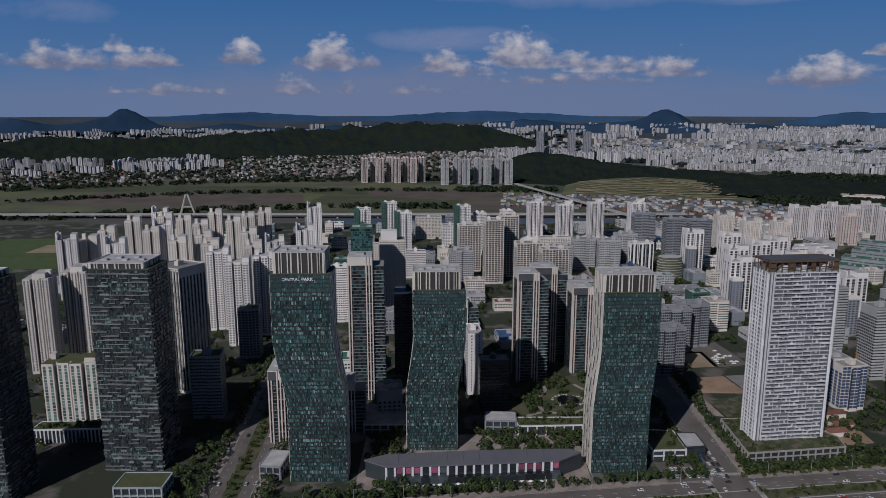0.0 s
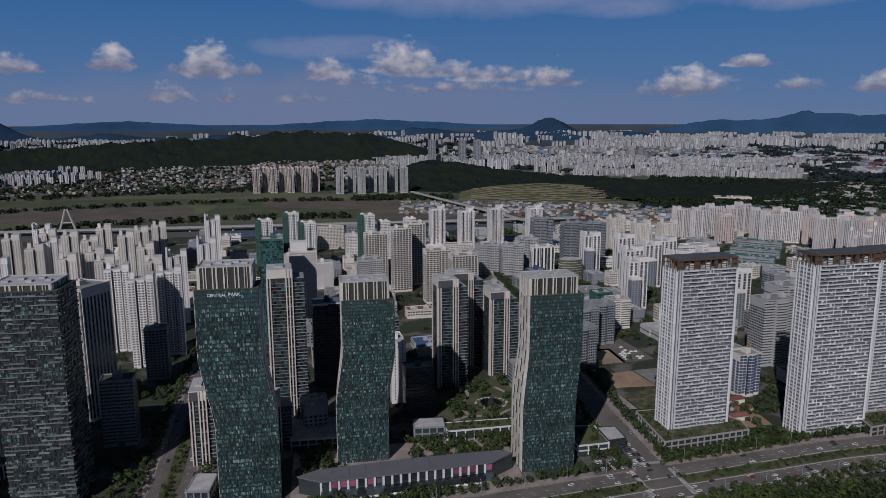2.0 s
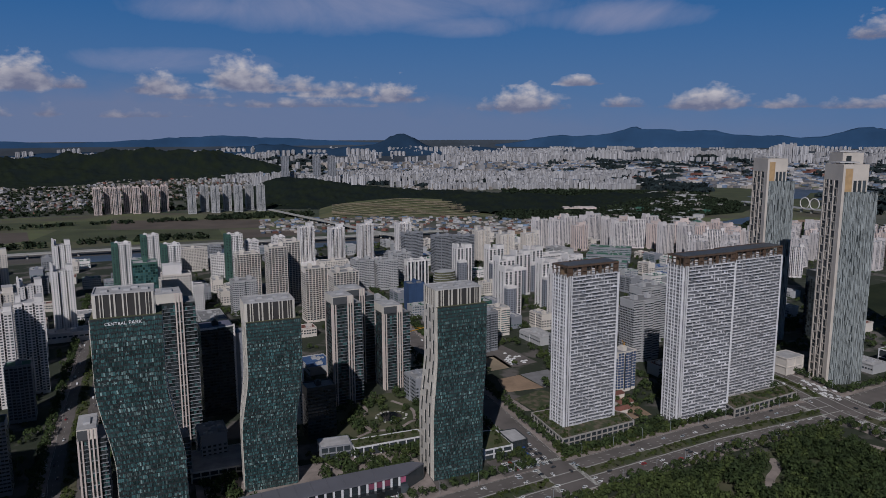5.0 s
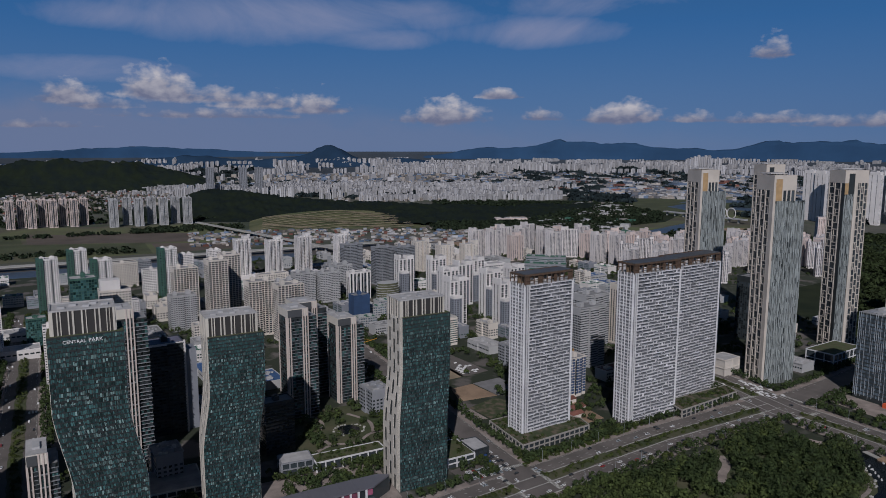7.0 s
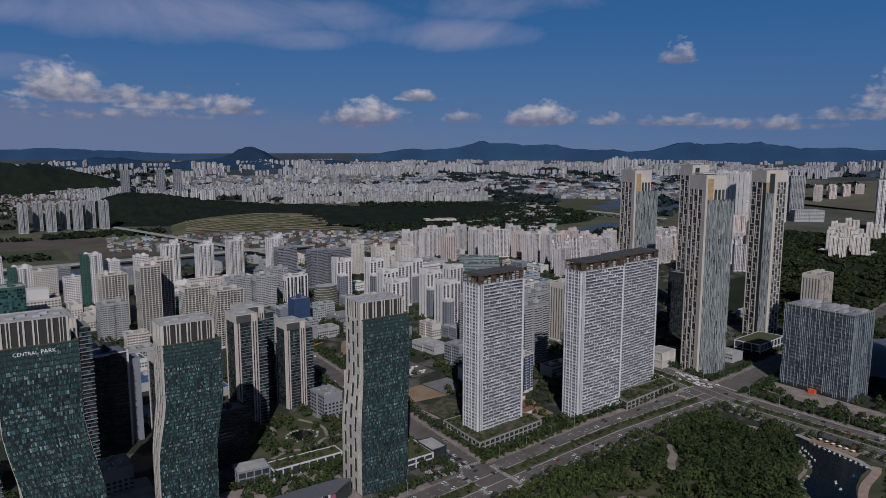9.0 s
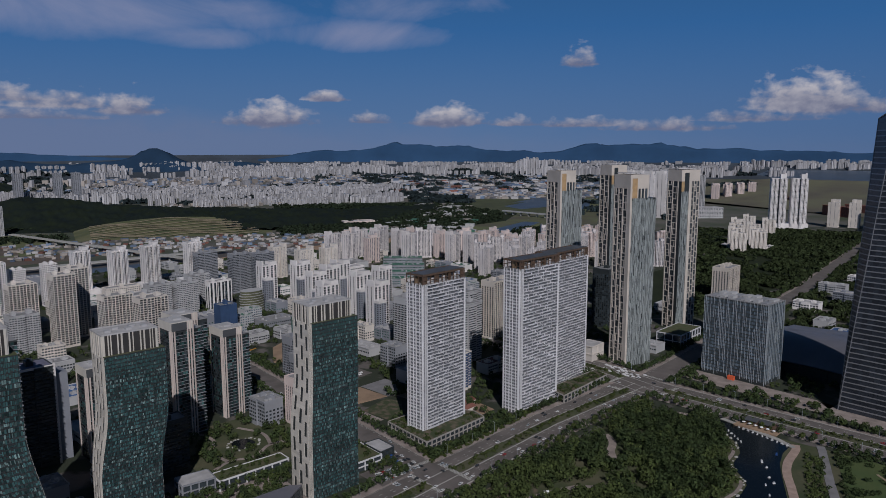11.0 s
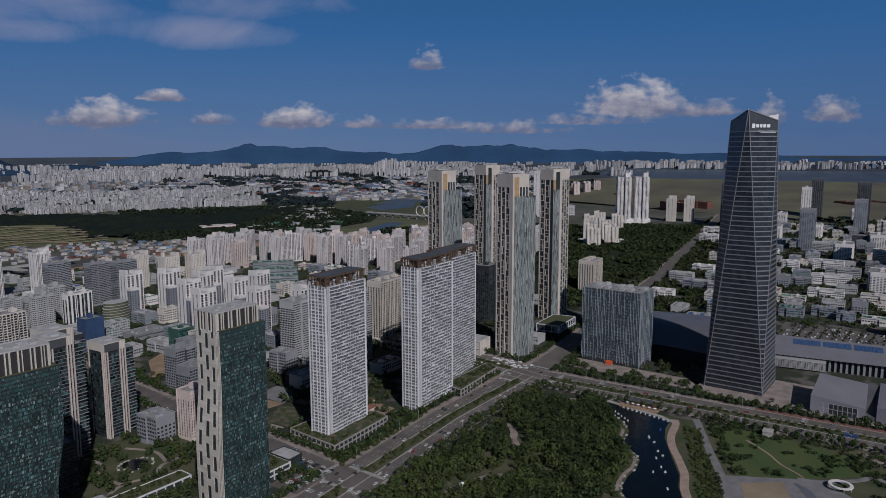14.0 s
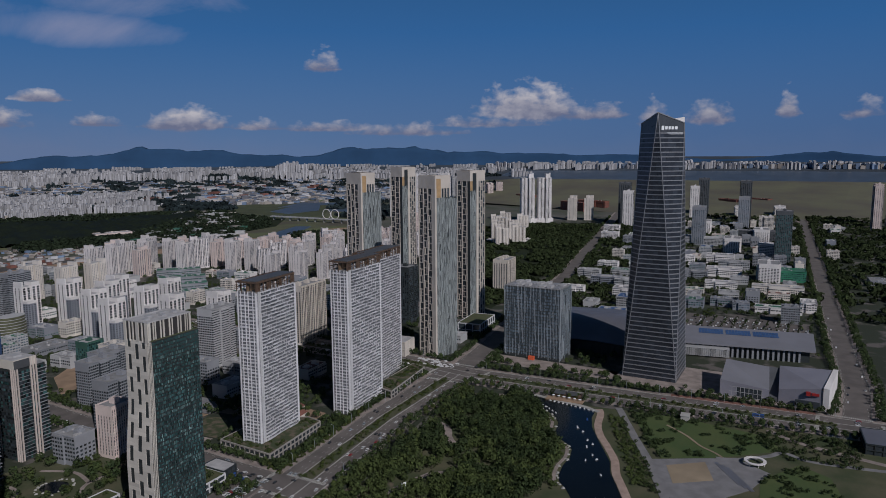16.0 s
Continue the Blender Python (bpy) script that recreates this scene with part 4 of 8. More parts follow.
        part("roof_pavilion", pv, "white_paint", roof_ob, "small white pavilion on the roof terrace")
    frame_ob = part("roof_frame", frame_b, "brown_steel", t, "brown steel frame over the roof")
    pl = Build()
    pl.box(-w / 2 + 0.6, d * 0.02, zt, w / 2 - 0.6, d * 0.78, zt + 0.5, 0, True)
    part("roof_plate", pl, "dark_grey", frame_ob)
    return t


for x, y, w, d, h, a in ((279, 531, 56, 20, 145, 6), (396, 517, 63, 20, 148, 4), (486, 550, 74, 22, 143, 7)):
    at(balcony_tower(w, d, h), x, y, 0, a)


# ---- tall beige towers with glass flanks ----
def beige_tower(w, d, h, closed):
    """A stone-framed tower: window columns to the west, rippled glass to the front, a tall plain head with a slot.
    The closed kind carries its head over the whole front; the open kind steps down to the rippled screen."""
    label = "very tall beige tower with glass strip and dark head slot" if closed else "very tall beige tower with gold slot and rippled glass front"
    t = thing("skyscraper", label, "tower", "tall beige towers")
    core, frame_b, panes, fins, head, notch, groove = Build(), Build(), Build(), Build(), Build(), Build(), Build()
    hh = h - 15.5
    full = w if closed else w * 0.67
    hg = h - (30 if closed else 27)
    core.box(0, 0, 0, full, d, h - 3)
    if not closed:
        core.box(full, 0.6, 0, w, d, hg)
    part("core", core, "frame_dark", t)
    # head: plain stone round a deep slot
    s0, s1 = (0.16, 0.42) if closed else (0.05, 0.25)
    head.box(-0.6, -0.6, hh, w * s0, d + 0.6, h + 1)
    head.box(w * s1, -0.6, hh, full + 0.6, d + 0.6, h + 1)
    head.box(w * s0, -0.6, h - 3.2, w * s1, d + 0.6, h + 1, 0, True)
    part("crown", head, "beige_stone", t)
    lid = Build()
    lid.box(w * 0.06, d * 0.35, h + 2.2, full * 0.9, d * 0.98, h + 3.2, 0, True)
    for k in (0.1, 0.5, 0.84):
        lid.box(full * k, d * 0.6, h + 1, full * k + 1, d * 0.6 + 1, h + 2.2)
    part("roof_lid", lid, "roof_pale", t, "thin flat roof plate on posts")
    if closed:
        notch.box(0.2, -0.5, hg, w * s0, -0.02, hh)
        groove.box(w * s0, -0.25, hg, w * s1, -0.02, h - 3.2)
        groove.box(-0.12, 0.4, 0, -0.02, d * 0.22, hh)
    else:
        notch.box(w * s0, -0.3, hg, w * s1, -0.02, h - 3.2)
        groove.box(w * 0.33, -0.12, 0, w * 0.36, 0.5, hg)
        for k in range(3):
            panes.box(w * (0.285 + 0.125 * k), -0.3, hg, w * (0.285 + 0.125 * k + 0.085), -0.02, hh)
        for k in range(4):
            frame_b.box(w * (0.25 + 0.128 * k), -0.6, hg, w * (0.25 + 0.128 * k + 0.034), 0, hh)
    part("crown_notch", notch, "gold_panel", t, "golden panel in the crown's slot")
    part("dark_recess", groove, "frame_dark", t)
    floors = 25
    fh = hh / floors
    nw = 2 if closed else 3
    y0 = d * (0.24 if closed else 0.17)
    cw = (d - y0) / nw
    if not closed:
        frame_b.box(-0.9, -0.9, 0, w * 0.05, y0 - 0.4, hh)
    for i in range(nw + 1):
        y = y0 + cw * i
        frame_b.box(-0.95, y - 0.75, 0, 0.0, y + 0.75, hh)
    for f in range(floors):
        for i in range(nw):
            y, z = y0 + cw * i, f * fh + (fh * 0.3 if i % 2 else 0)
            frame_b.box(-0.7, y, z, 0.0, y + cw, z + 1.1, 0, True)
            if (f + i) % 3:
                e = y + cw * (0.34 if (f // 2 + i) % 2 else 0.66)
                frame_b.box(-0.6, e - 0.32, z, 0.0, e + 0.32, z + fh, 0)
            if (f * 7 + i) % 5 == 0:
                frame_b.box(-0.5, y, z + fh * 0.55, 0.0, y + cw, z + fh * 0.55 + 0.4, 0, True)
    if closed:
        # glass strip, pier and the window columns beside it
        frame_b.box(w * s1, -0.9, 0, w * 0.55, 0, hh)
        for i in range(4):
            x = w * (0.55 + 0.45 * i / 3)
            frame_b.box(x - 0.55, -0.9, 0, x + 0.55, 0, hh)
            for f in range(floors):
                if i < 3:
                    z = f * fh + (fh * 0.4 if i % 2 else 0)
                    frame_b.box(x, -0.65, z, x + w * 0.15, 0, z + 1.0, 0, True)
                    if (f + i) % 3 == 0:
                        frame_b.box(x + w * 0.07, -0.5, z, x + w * 0.07 + 0.5, 0, z + fh, 0)
        panes.box(w * 0.56, -0.12, 0, w - 0.3, -0.02, hh)
    # west windows, one by one
    shape = Build()
    shape.face([(-0.08, cw - 1.5, 0), (-0.08, 0, 0), (-0.08, 0, fh - 1.1), (-0.08, cw - 1.5, fh - 1.1)])
    me = shape.mesh("window", ["window_dark"])
    for f in range(3, floors):
        for i in range(nw):
            ob = new("window", me)
            ob.parent = t
            ob.location = (0, y0 + cw * i + 0.75, f * fh + 1.1 + (fh * 0.3 if i % 2 else 0))
    part("frame_grid", frame_b, "beige_stone", t, kind="stuff")
    part("glazing", panes, "window_dark", t, kind="stuff")
    # rippled screen: narrow vertical strips that weave from floor to floor
    x0, x1 = (0.4, w * s1) if closed else (w * 0.06, w)
    n = 12 if closed else 30
    for i in range(n):
        x, z = x0 + (x1 - x0) * i / n, 0.0
        while z < hg - 3:
            dz = random.uniform(5, 12)
            o = random.choice((0.15, 0.4, 0.75))
            s = random.uniform(-0.25, 0.25)
            if random.random() < 0.94:
                fins.box(x + s, -o, z, x + s + (x1 - x0) / n * random.choice((0.45, 0.6, 0.8)), 0.6, min(hg, z + dz), 0)
            z += dz
    for i in range(12):
        y = 0.6 + (d - 1.4) * i / 12
        fins.box(w, y, 0, w + 0.5, y + 1.4, hg)
    for i in range(20):
        x = w * i / 20
        fins.box(x, d, 0, x + 1.2, d + 0.5, hg)
    part("rippled_screen", fins, "fin_pale", t, kind="stuff")
    return t


for x, y, w, d, h, closed in ((580, 537, 41, 28, 234.5, False), (638, 692, 38, 31, 234.5, False), (825, 741, 31, 27, 238, True), (791, 595, 35, 26, 234.5, True)):
    at(beige_tower(w, d, h, closed), x, y, 0, -14)


# ---- the tapering office tower ----
def tapering_tower():
    """Square foot, smaller square head turned by 45 degrees, eight triangular flanks between them."""
    t = thing("office_skyscraper", "tall faceted tapering office tower with grey metal bands", "tower")
    foot = [Vector(p) for p in ((622, 306), (622, 244), (684, 245), (685, 307))]
    head = [(Vector((620, 274)), 307), (Vector((645, 250)), 296), (Vector((669, 274)), 285), (Vector((645, 298)), 296)]
    H, floors = 285.0, 54

    def ring(z):
        out = []
        for k in range(4):
            for q in (k - 1, k):
                p, top = head[q % 4]
                out.append(foot[k].lerp(p, z / top))
        return out

    def side(p, q, out):
        return Vector(((q - p).y, -(q - p).x)).normalized() * out if (q - p).length > 1e-4 else Vector((0, 0))

    glass, band, edge, cap = Build(), Build(), Build(), Build()
    for f in range(floors):
        z0, z1 = H * f / floors, H * (f + 1) / floors
        zb = z0 + (z1 - z0) * 0.80
        r0, rb, r1 = ring(z0), ring(zb), ring(z1)
        for k in range(8):
            j = (k + 1) % 8
            a, c, e, g = r0[k], r0[j], r1[j], r1[k]
            m = max(1, int((c - a).length / 5))
            for i in range(m):
                u0, u1 = i / m, (i + 1) / m
                glass.face([(*a.lerp(c, u0), z0), (*a.lerp(c, u1), z0), (*g.lerp(e, u1), z1), (*g.lerp(e, u0), z1)])
            n = side(a, c, 0.6) if (c - a).length > 0.5 else side(g, e, 0.6)
            p, q = rb[k], rb[j]
            band.face([(*(p + n), zb), (*(q + n), zb), (*(e + n), z1), (*(g + n), z1)])
            band.face([(*(g + n), z1), (*(e + n), z1), (*e, z1), (*g, z1)])
            band.face([(*p, zb), (*q, zb), (*(q + n), zb), (*(p + n), zb)])
    for k in range(4):
        for q in (k - 1, k):
            p, top = head[q % 4]
            edge.bar((*foot[k], 0), (*p, top), 0.5, 0, 6)
    # the slanting head over the last full floor
    r = ring(H)
    low = [(*p, H) for p in r]
    top = [(*p, z) for p, z in head]
    for k in range(4):
        j = (k + 1) % 4
        cap.face([low[2 * k + 1], low[(2 * k + 2) % 8], top[k]])
        cap.face([low[2 * k], low[2 * k + 1], top[k], top[k - 1]])
        edge.bar(top[k], top[j], 0.8, 0, 5)
    cap.face(top)
    part("glazing", glass, "glass_office", t, kind="stuff")
    part("metal_banding", band, "steel_light", t, kind="stuff")
    part("corner_edge", edge, "steel_light", t)
    part("roof_wedge", cap, "tower_head", t, "dark slanted glass head of the tower")
    screen = Build()
    a, c = Vector(top[1]), Vector(top[2])
    screen.face([tuple(a), tuple(a.lerp(c, 0.55)), tuple(a + Vector((0, 0, 6.5)))])
    screen.face([tuple(a.lerp(Vector(top[0]), 0.4)), tuple(a), tuple(a + Vector((0, 0, 6.5)))])
    part("roof_screen", screen, "white_paint", t, "small white triangular roof screen")
    sb = Build()
    a, c = head[0][0], head[1][0]
    n = side(a, c, 1.3)
    d = c - a
    for u0, u1, z0, z1 in ((0.12, 0.22, 288, 292.5), (0.25, 0.35, 288.5, 292), (0.38, 0.46, 288.5, 292), (0.49, 0.58, 288.5, 292), (0.61, 0.72, 288.5, 292), (0.32, 0.92, 283.2, 285.2)):
        p, q = a + d * u0 + n, a + d * u1 + n
        sb.face([(*p, z0), (*q, z0), (*q, z1), (*p, z1)])
    part("sign", sb, "sign_white", t, "white illuminated roof sign shapes", kind="stuff")
    return t


tapering_tower()


# ---- hotel block with vertical fins ----
def fin_block(w, d, h):
    t = thing("hotel_building", "grey-blue glass hotel block with pale vertical fins", "building")
    core, panes, fins = Build(), Build(), Build()
    core.box(0, 0, 0, d, w, h)
    part("core", core, "frame_dark", t)
    floors = 22
    for (p0, u, L) in (((0, w, 4), (0, -w, 0), w), ((0, 0, 4), (d, 0, 0), d), ((d, 0, 4), (0, w, 0), w)):
        grid_face(panes, p0, u, (0, 0, h - 5), int(L / 2.0), floors, 0.84, 0.66, 0)
        n = int(L / 2.0)
        uu = Vector(u).normalized()
        o = uu.cross(Vector((0, 0, 1)))
        for i in range(n + 1):
            z = random.uniform(0, 6)
            while z < h:
                dz = random.choice((14, 20, 30, 45))
                if random.random() < (0.9 if i % 2 == 0 else 0.35):
                    p = Vector(p0) + uu * (L * i / n)
                    q = p + o * 0.55 + uu * 0.22
                    fins.box(min(p.x, q.x), min(p.y, q.y), z, max(p.x, q.x), max(p.y, q.y), min(h + 1, z + dz), 0)
                z += dz
    part("glazing", panes, "glass_hotel", t, kind="stuff")
    part("fin_screen", fins, "metal_fin", t, kind="stuff")
    rb = Build()
    rb.box(0.3, 0.3, h, d - 0.3, w - 0.3, h + 0.8)
    roof_ob = part("roof", rb, "roof_grey", t)
    for i in range(14):
        eq = Build()
        eq.box(3 + (i % 2) * 17, 3 + (i // 2) * 10, h + 0.8, 14 + (i % 2) * 20, 9 + (i // 2) * 10, h + 2.2 + (i % 3) * 0.9)
        part("roof_equipment", eq, "light_grey" if i % 3 else "grey_paint", roof_ob)
    cl = Build()
    cl.box(-7, w * 0.42, 0, -3, w * 0.52, 5)
    part("canopy", cl, "orange_cloth", t, "bright orange entrance canopy")
    return t


at(fin_block(76, 42, 93), 636, 390, 0, 0)

# ---- middle city ----
random.seed(11)
G5 = GRID
TAKEN = []          # x, y, radius of what stands already


def claim(spots, r):
    TAKEN.extend((s[0], s[1], r) for s in spots)
    return spots


for x, y, r in ((-96, 497, 34), (1, 541, 32), (141, 513, 34), (-229, 517, 34), (-318, 470, 34), (279, 541, 36), (396, 527, 38), (486, 560, 44), (605, 546, 38), (662, 702, 38), (844, 752, 36), (812, 604, 36), (650, 275, 60), (657, 428, 50)):
    TAKEN.append((x, y, r))

striped = flats("apartment_tower", "cream apartment tower with white vertical stripes and dark side", 26, 20, 84, wall="cream_paint", units=2, jog=3, cols=3, cw=0.34, mh=0.55, head=6, group="cream apartment towers")
spread(striped, claim([(-502, 1018, 12), (-512, 1098, 12), (-514, 1198, 12), (-444, 1098, 12), (-477, 1244, 12), (-435, 1217, 12), (-403, 1286, 12), (-388, 1160, 12), (-350, 1056, 12), (-334, 1246, 12), (-372, 1010, 12), (-318, 985, 12), (-345, 1196, 12), (-289, 1080, 12), (-317, 1300, 12), (-255, 971, 12)], 22))
striped_w = flats("apartment_tower", "white apartment tower with stepped roofline", 28, 19, 90, units=3, jog=3, cols=2, cw=0.3, mh=0.5, head=7, frame_top=True, group="white apartment towers")
spread(striped_w, claim([(-225, 971, 12), (-229, 1314, 12), (-201, 1064, 12), (-436, 956, 12), (-518, 987, 20), (-432, 1111, 20), (-489, 1254, 10)], 22))
tall_c = flats("apartment_tower", "tall cream apartment tower with dark window columns", 26, 22, 100, wall="cream_paint", units=3, jog=2, cols=2, cw=0.42, mh=0.8, head=5, group="cream apartment towers")
spread(tall_c, claim([(-407, 715, 10), (-384, 745, 10)], 22))
tall_p = flats("apartment_tower", "tall pinkish apartment tower", 24, 20, 100, wall="pink_paint", units=2, cols=3, cw=0.34, head=4)
spread(tall_p, claim([(-355, 758, 10)], 22))
tall_w = flats("apartment_tower", "tall white apartment tower with balcony grid", 28, 20, 98, units=3, jog=2.4, cols=2, cw=0.6, mh=0.5, head=5, glass="window_far", group="white apartment towers")
spread(tall_w, claim([(-228, 800, 8), (-206, 836, 8), (-268, 860, 8)], 22))
shaded = block("apartment_tower", "beige tower with dark window strips partly in deep shade", 34, 34, 122, wall="cream_paint", glass="window_dark", bay=3.2, mw=0.6, mh=0.98, steps=3, step=2.0, tops=1, fins=True)
end_wall = Build()
end_wall.box(-17.6, 17.2, 0, -9, 26, 118)
part("stair_wing", end_wall, "white_paint", shaded, "plain white stair wing")
spread(shaded, claim([(-247, 668, -28)], 26))
w1 = block("office_building", "small dark office block with pale vertical stripes", 22, 18, 55, wall="grey_paint", bay=3.0, mw=0.7, mh=0.6, steps=3, fins=True, tops=1, roof="roof_green")
spread(w1, claim([(-206, 755, 5)], 18))
w2 = block("office_building", "glass office block with a green roof terrace", 26, 18, 57, wall="grey_paint", glass="glass_slate", bay=2.2, mw=0.85, mh=0.7, steps=2, bands=True, tops=1, roof="roof_lawn")
spread(w2, claim([(-203, 600, 5)], 18))
w3 = flats("apartment_building", "tan apartment slab with white stripes and roof gardens", 46, 24, 57, wall="cream_paint", glass="glass_dim", units=4, jog=2.5, cols=2, cw=0.5, mh=0.85, head=4, roof="roof_lawn")
spread(w3, claim([(-313, 590, 3)], 30))
wg = block("hotel_building", "white building with a regular grid of windows", 24, 16, 72, wall="white_paint", glass="window_dark", bay=2.6, mw=0.62, mh=0.56, steps=3, step=0.8, bands=True, tops=2, group="white grid buildings")
spread(wg, claim([(80, 1358, 5), (-123, 888, 3), (134, 1390, 5)], 20))
bg_t = block("officetel_tower", "tall beige tower with a grid of balconies", 28, 24, 100, wall="cream_paint", glass="window_dark", bay=3.4, mw=0.74, mh=0.7, steps=3, step=0.8, fins=True, tops=2)
spread(bg_t, claim([(86, 1094, 6), (114, 1140, 6)], 20))
bm_t = block("officetel_building", "beige balcony block of middle height", 36, 24, 78, wall="cream_paint", glass="window_dark", bay=3.4, mw=0.74, mh=0.7, steps=4, step=2.0, fins=True, tops=2, group="beige balcony blocks")
spread(bm_t, claim([(52, 1178, 6), (130, 1016, 6), (160, 972, 6)], 22))
bm_g = block("officetel_building", "light grey balcony block with stepped roof", 36, 24, 52, wall="light_grey", glass="window_dark", bay=3.0, mw=0.75, mh=0.55, steps=4, step=2.0, bands=True, tops=2, group="grey balcony blocks")
spread(bm_g, claim([(246, 1192, 6), (286, 1182, 6), (36, 1094, 6), (196, 1130, 6), (330, 1240, 6), (180, 900, 6)], 20))
tall_teal = block("office_tower", "teal glass tower behind the folded towers", 26, 24, 127, wall="green_panel", glass="glass_teal", bay=2.4, mw=0.9, mh=0.85, steps=1, step=0, tops=1, roof="roof_pale")
spread(tall_teal, claim([(-93, 862, 4)], 18))
tall_cream = block("apartment_tower", "cream slab tower with rows of square windows and white head", 34, 22, 100, wall="cream_paint", glass="window_dark", bay=3.2, mw=0.55, mh=0.5, steps=2, step=1, tops=1)
hd = Build()
hd.box(-15, -9, 100, 6, 9, 112)
part("white_head", hd, "white_paint", tall_cream, "plain white roof storey")
spread(tall_cream, claim([(-60, 924, 4)], 22))


def edge_tower(w, d, h):
    """A white apartment tower with a dark green strip down its front corner."""
    t = block("apartment_tower", "white apartment tower with a dark green corner strip", w, d, h, wall="white_paint", glass="window_dark", bay=2.8, mw=0.5, mh=0.55, steps=3, step=1.0, tops=2, group="green-edged towers")
    g, p = Build(), Build()
    g.box(-w / 2 - 0.5, -d / 2 - 0.9, 0, -w / 2 + w * 0.30, d / 2 + 0.3, h + 1.5)
    grid_face(p, (-w / 2, -d / 2 - 0.9, 3), (w * 0.28, 0, 0), (0, 0, h - 6), 2, int(h / 3), 0.6, 0.45, 0)
    part("green_strip", g, "green_panel", t, "dark green metal corner cladding")
    part("strip_glazing", p, "window_dark", t, kind="stuff")
    return t


spread(edge_tower(30, 20, 88), claim([(-95, 1388, 5), (-62, 1256, 5), (-138, 1300, 5), (46, 1338, 5)], 18))
white_low = block("office_building", "white block with blank end wall and window grid", 32, 18, 43, wall="white_paint", glass="window_far", bay=3.0, mw=0.6, mh=0.5, steps=2, step=2, tops=1, group="white blocks")
spread(white_low, claim([(24, 1395, 5), (-36, 1130, 5)], 20))
bars = block("apartment_block", "white block with black vertical window strips", 40, 16, 50, wall="white_paint", glass="window_dark", bay=6.0, mw=0.5, mh=1.0, steps=3, step=1.5, tops=2)
spread(bars, claim([(337, 1166, 5)], 20))
scaf = block("construction_block", "unfinished block wrapped in blue netting", 26, 20, 44, wall="net_blue", glass="net_blue", bay=4, mw=0.8, mh=0.4, steps=2, step=1, tops=1)
spread(scaf, claim([(279, 1012, 5)], 16))
rnd = thing("construction_block", "rounded block under olive green netting", "building")
b, c = Build(), Build()
for k in range(9):
    ring_r = 21 - (k > 6) * 2
    b.prism([(ring_r * math.cos(2 * math.pi * i / 22), 13 * math.sin(2 * math.pi * i / 22)) for i in range(22)], 4.1 * k, 4.1 * k + 3.4, bottom=True)
    c.prism([((ring_r + 0.5) * math.cos(2 * math.pi * i / 22), 13.5 * math.sin(2 * math.pi * i / 22)) for i in range(22)], 4.1 * k + 3.4, 4.1 * k + 4.1, bottom=True)
part("net_wall", b, "olive_net", rnd)
part("slab_banding", c, "light_grey", rnd, kind="stuff")
spread(rnd, claim([(371, 1116, 5)], 20))
rw = flats("apartment_tower", "slender white tower with rounded vertical bays", 34, 18, 84, glass="window_blue", units=4, jog=3.5, cols=2, cw=0.42, mh=0.85, notch=3.4, head=6, plinth=(12, 10, "white_paint"), group="white bay towers")
spread(rw, claim([(197, 1440, 5), (250, 1400, 5), (318, 1430, 5), (399, 1425, 5)], 26))
gg = block("office_tower", "blue-grey glass office slab with horizontal bands", 40, 22, 72, wall="grey_paint", glass="glass_slate", bay=2.4, mw=0.9, mh=0.6, steps=3, step=2.5, bands=True, tops=2, group="grey glass offices")
spread(gg, claim([(391, 1346, 5), (432, 1285, 5), (470, 1270, 5)], 26))
ct = flats("apartment_tower", "cream twin-topped apartment tower", 36, 18, 66, wall="cream_paint", units=4, jog=2.2, cols=2, cw=0.26, head=6, group="cream apartment towers")
spread(ct, claim([(555, 1370, 5), (575, 1296, 5), (628, 1290, 5)], 24))


# white apartment with a lower grey wing
def winged(name):
    t = flats(name, "new white apartment tower with dark stair windows and grey lower wing", 34, 16, 70, glass="window_dark", units=2, jog=2.5, cols=2, cw=0.54, mh=0.8, floor=3.6, notch=3.2, head=5, end_cw=0.2, frame_top=True, group="white winged apartments")
    wing, panes, top = Build(), Build(), Build()
    wing.box(-16, -21, 0, -2, -10.6, 46)
    top.box(-16.4, -21.4, 46, -1.6, -10.6, 49.5)
    grid_face(panes, (-16, -21, 3), (14, 0, 0), (0, 0, 42), 3, 14, 0.5, 0.5, 0)
    grid_face(panes, (-16, -10.6, 3), (0, -10.4, 0), (0, 0, 42), 2, 14, 0.5, 0.5, 0)
    part("grey_wing", wing, "blue_grey", t, "blue-grey painted lower wing")
    part("wing_cap", top, "white_paint", t)
    part("wing_glazing", panes, "window_dark", t, kind="stuff")
    return t


hw = winged("apartment_tower")
spread(hw, claim([(417, 1150, 5), (465, 1120, 5), (480, 1050, 5), (482, 965, 5), (455, 880, 5), (500, 838, 5), (430, 1010, 5), (520, 1080, 5), (540, 985, 5), (400, 930, 5)], 26))
sw = flats("apartment_building", "cream-white stepped apartment building", 40, 14, 48, wall="cream_paint", units=4, jog=2.2, cols=2, cw=0.26, head=5, group="white stepped apartments")
spread(sw, claim([(1821, 1024, -60), (1873, 999, -60), (2036, 1029, -60), (1640, 925, -60), (2104, 1123, -60), (1740, 985, -60), (1930, 1060, -60), (1980, 1100, -60), (1700, 900, -60), (1780, 945, -60)], 26))
ft = flats("apartment_tower", "very tall white tower with dark crown windows", 54, 40, 165, glass="window_blue", units=4, jog=8, cols=2, cw=0.3, mh=0.75, floor=4, notch=5, head=14, plinth=(16, 4, "white_paint"), group="white bay towers")
spread(ft, claim([(2260, 1105, -60), (2300, 1055, -60)], 45))
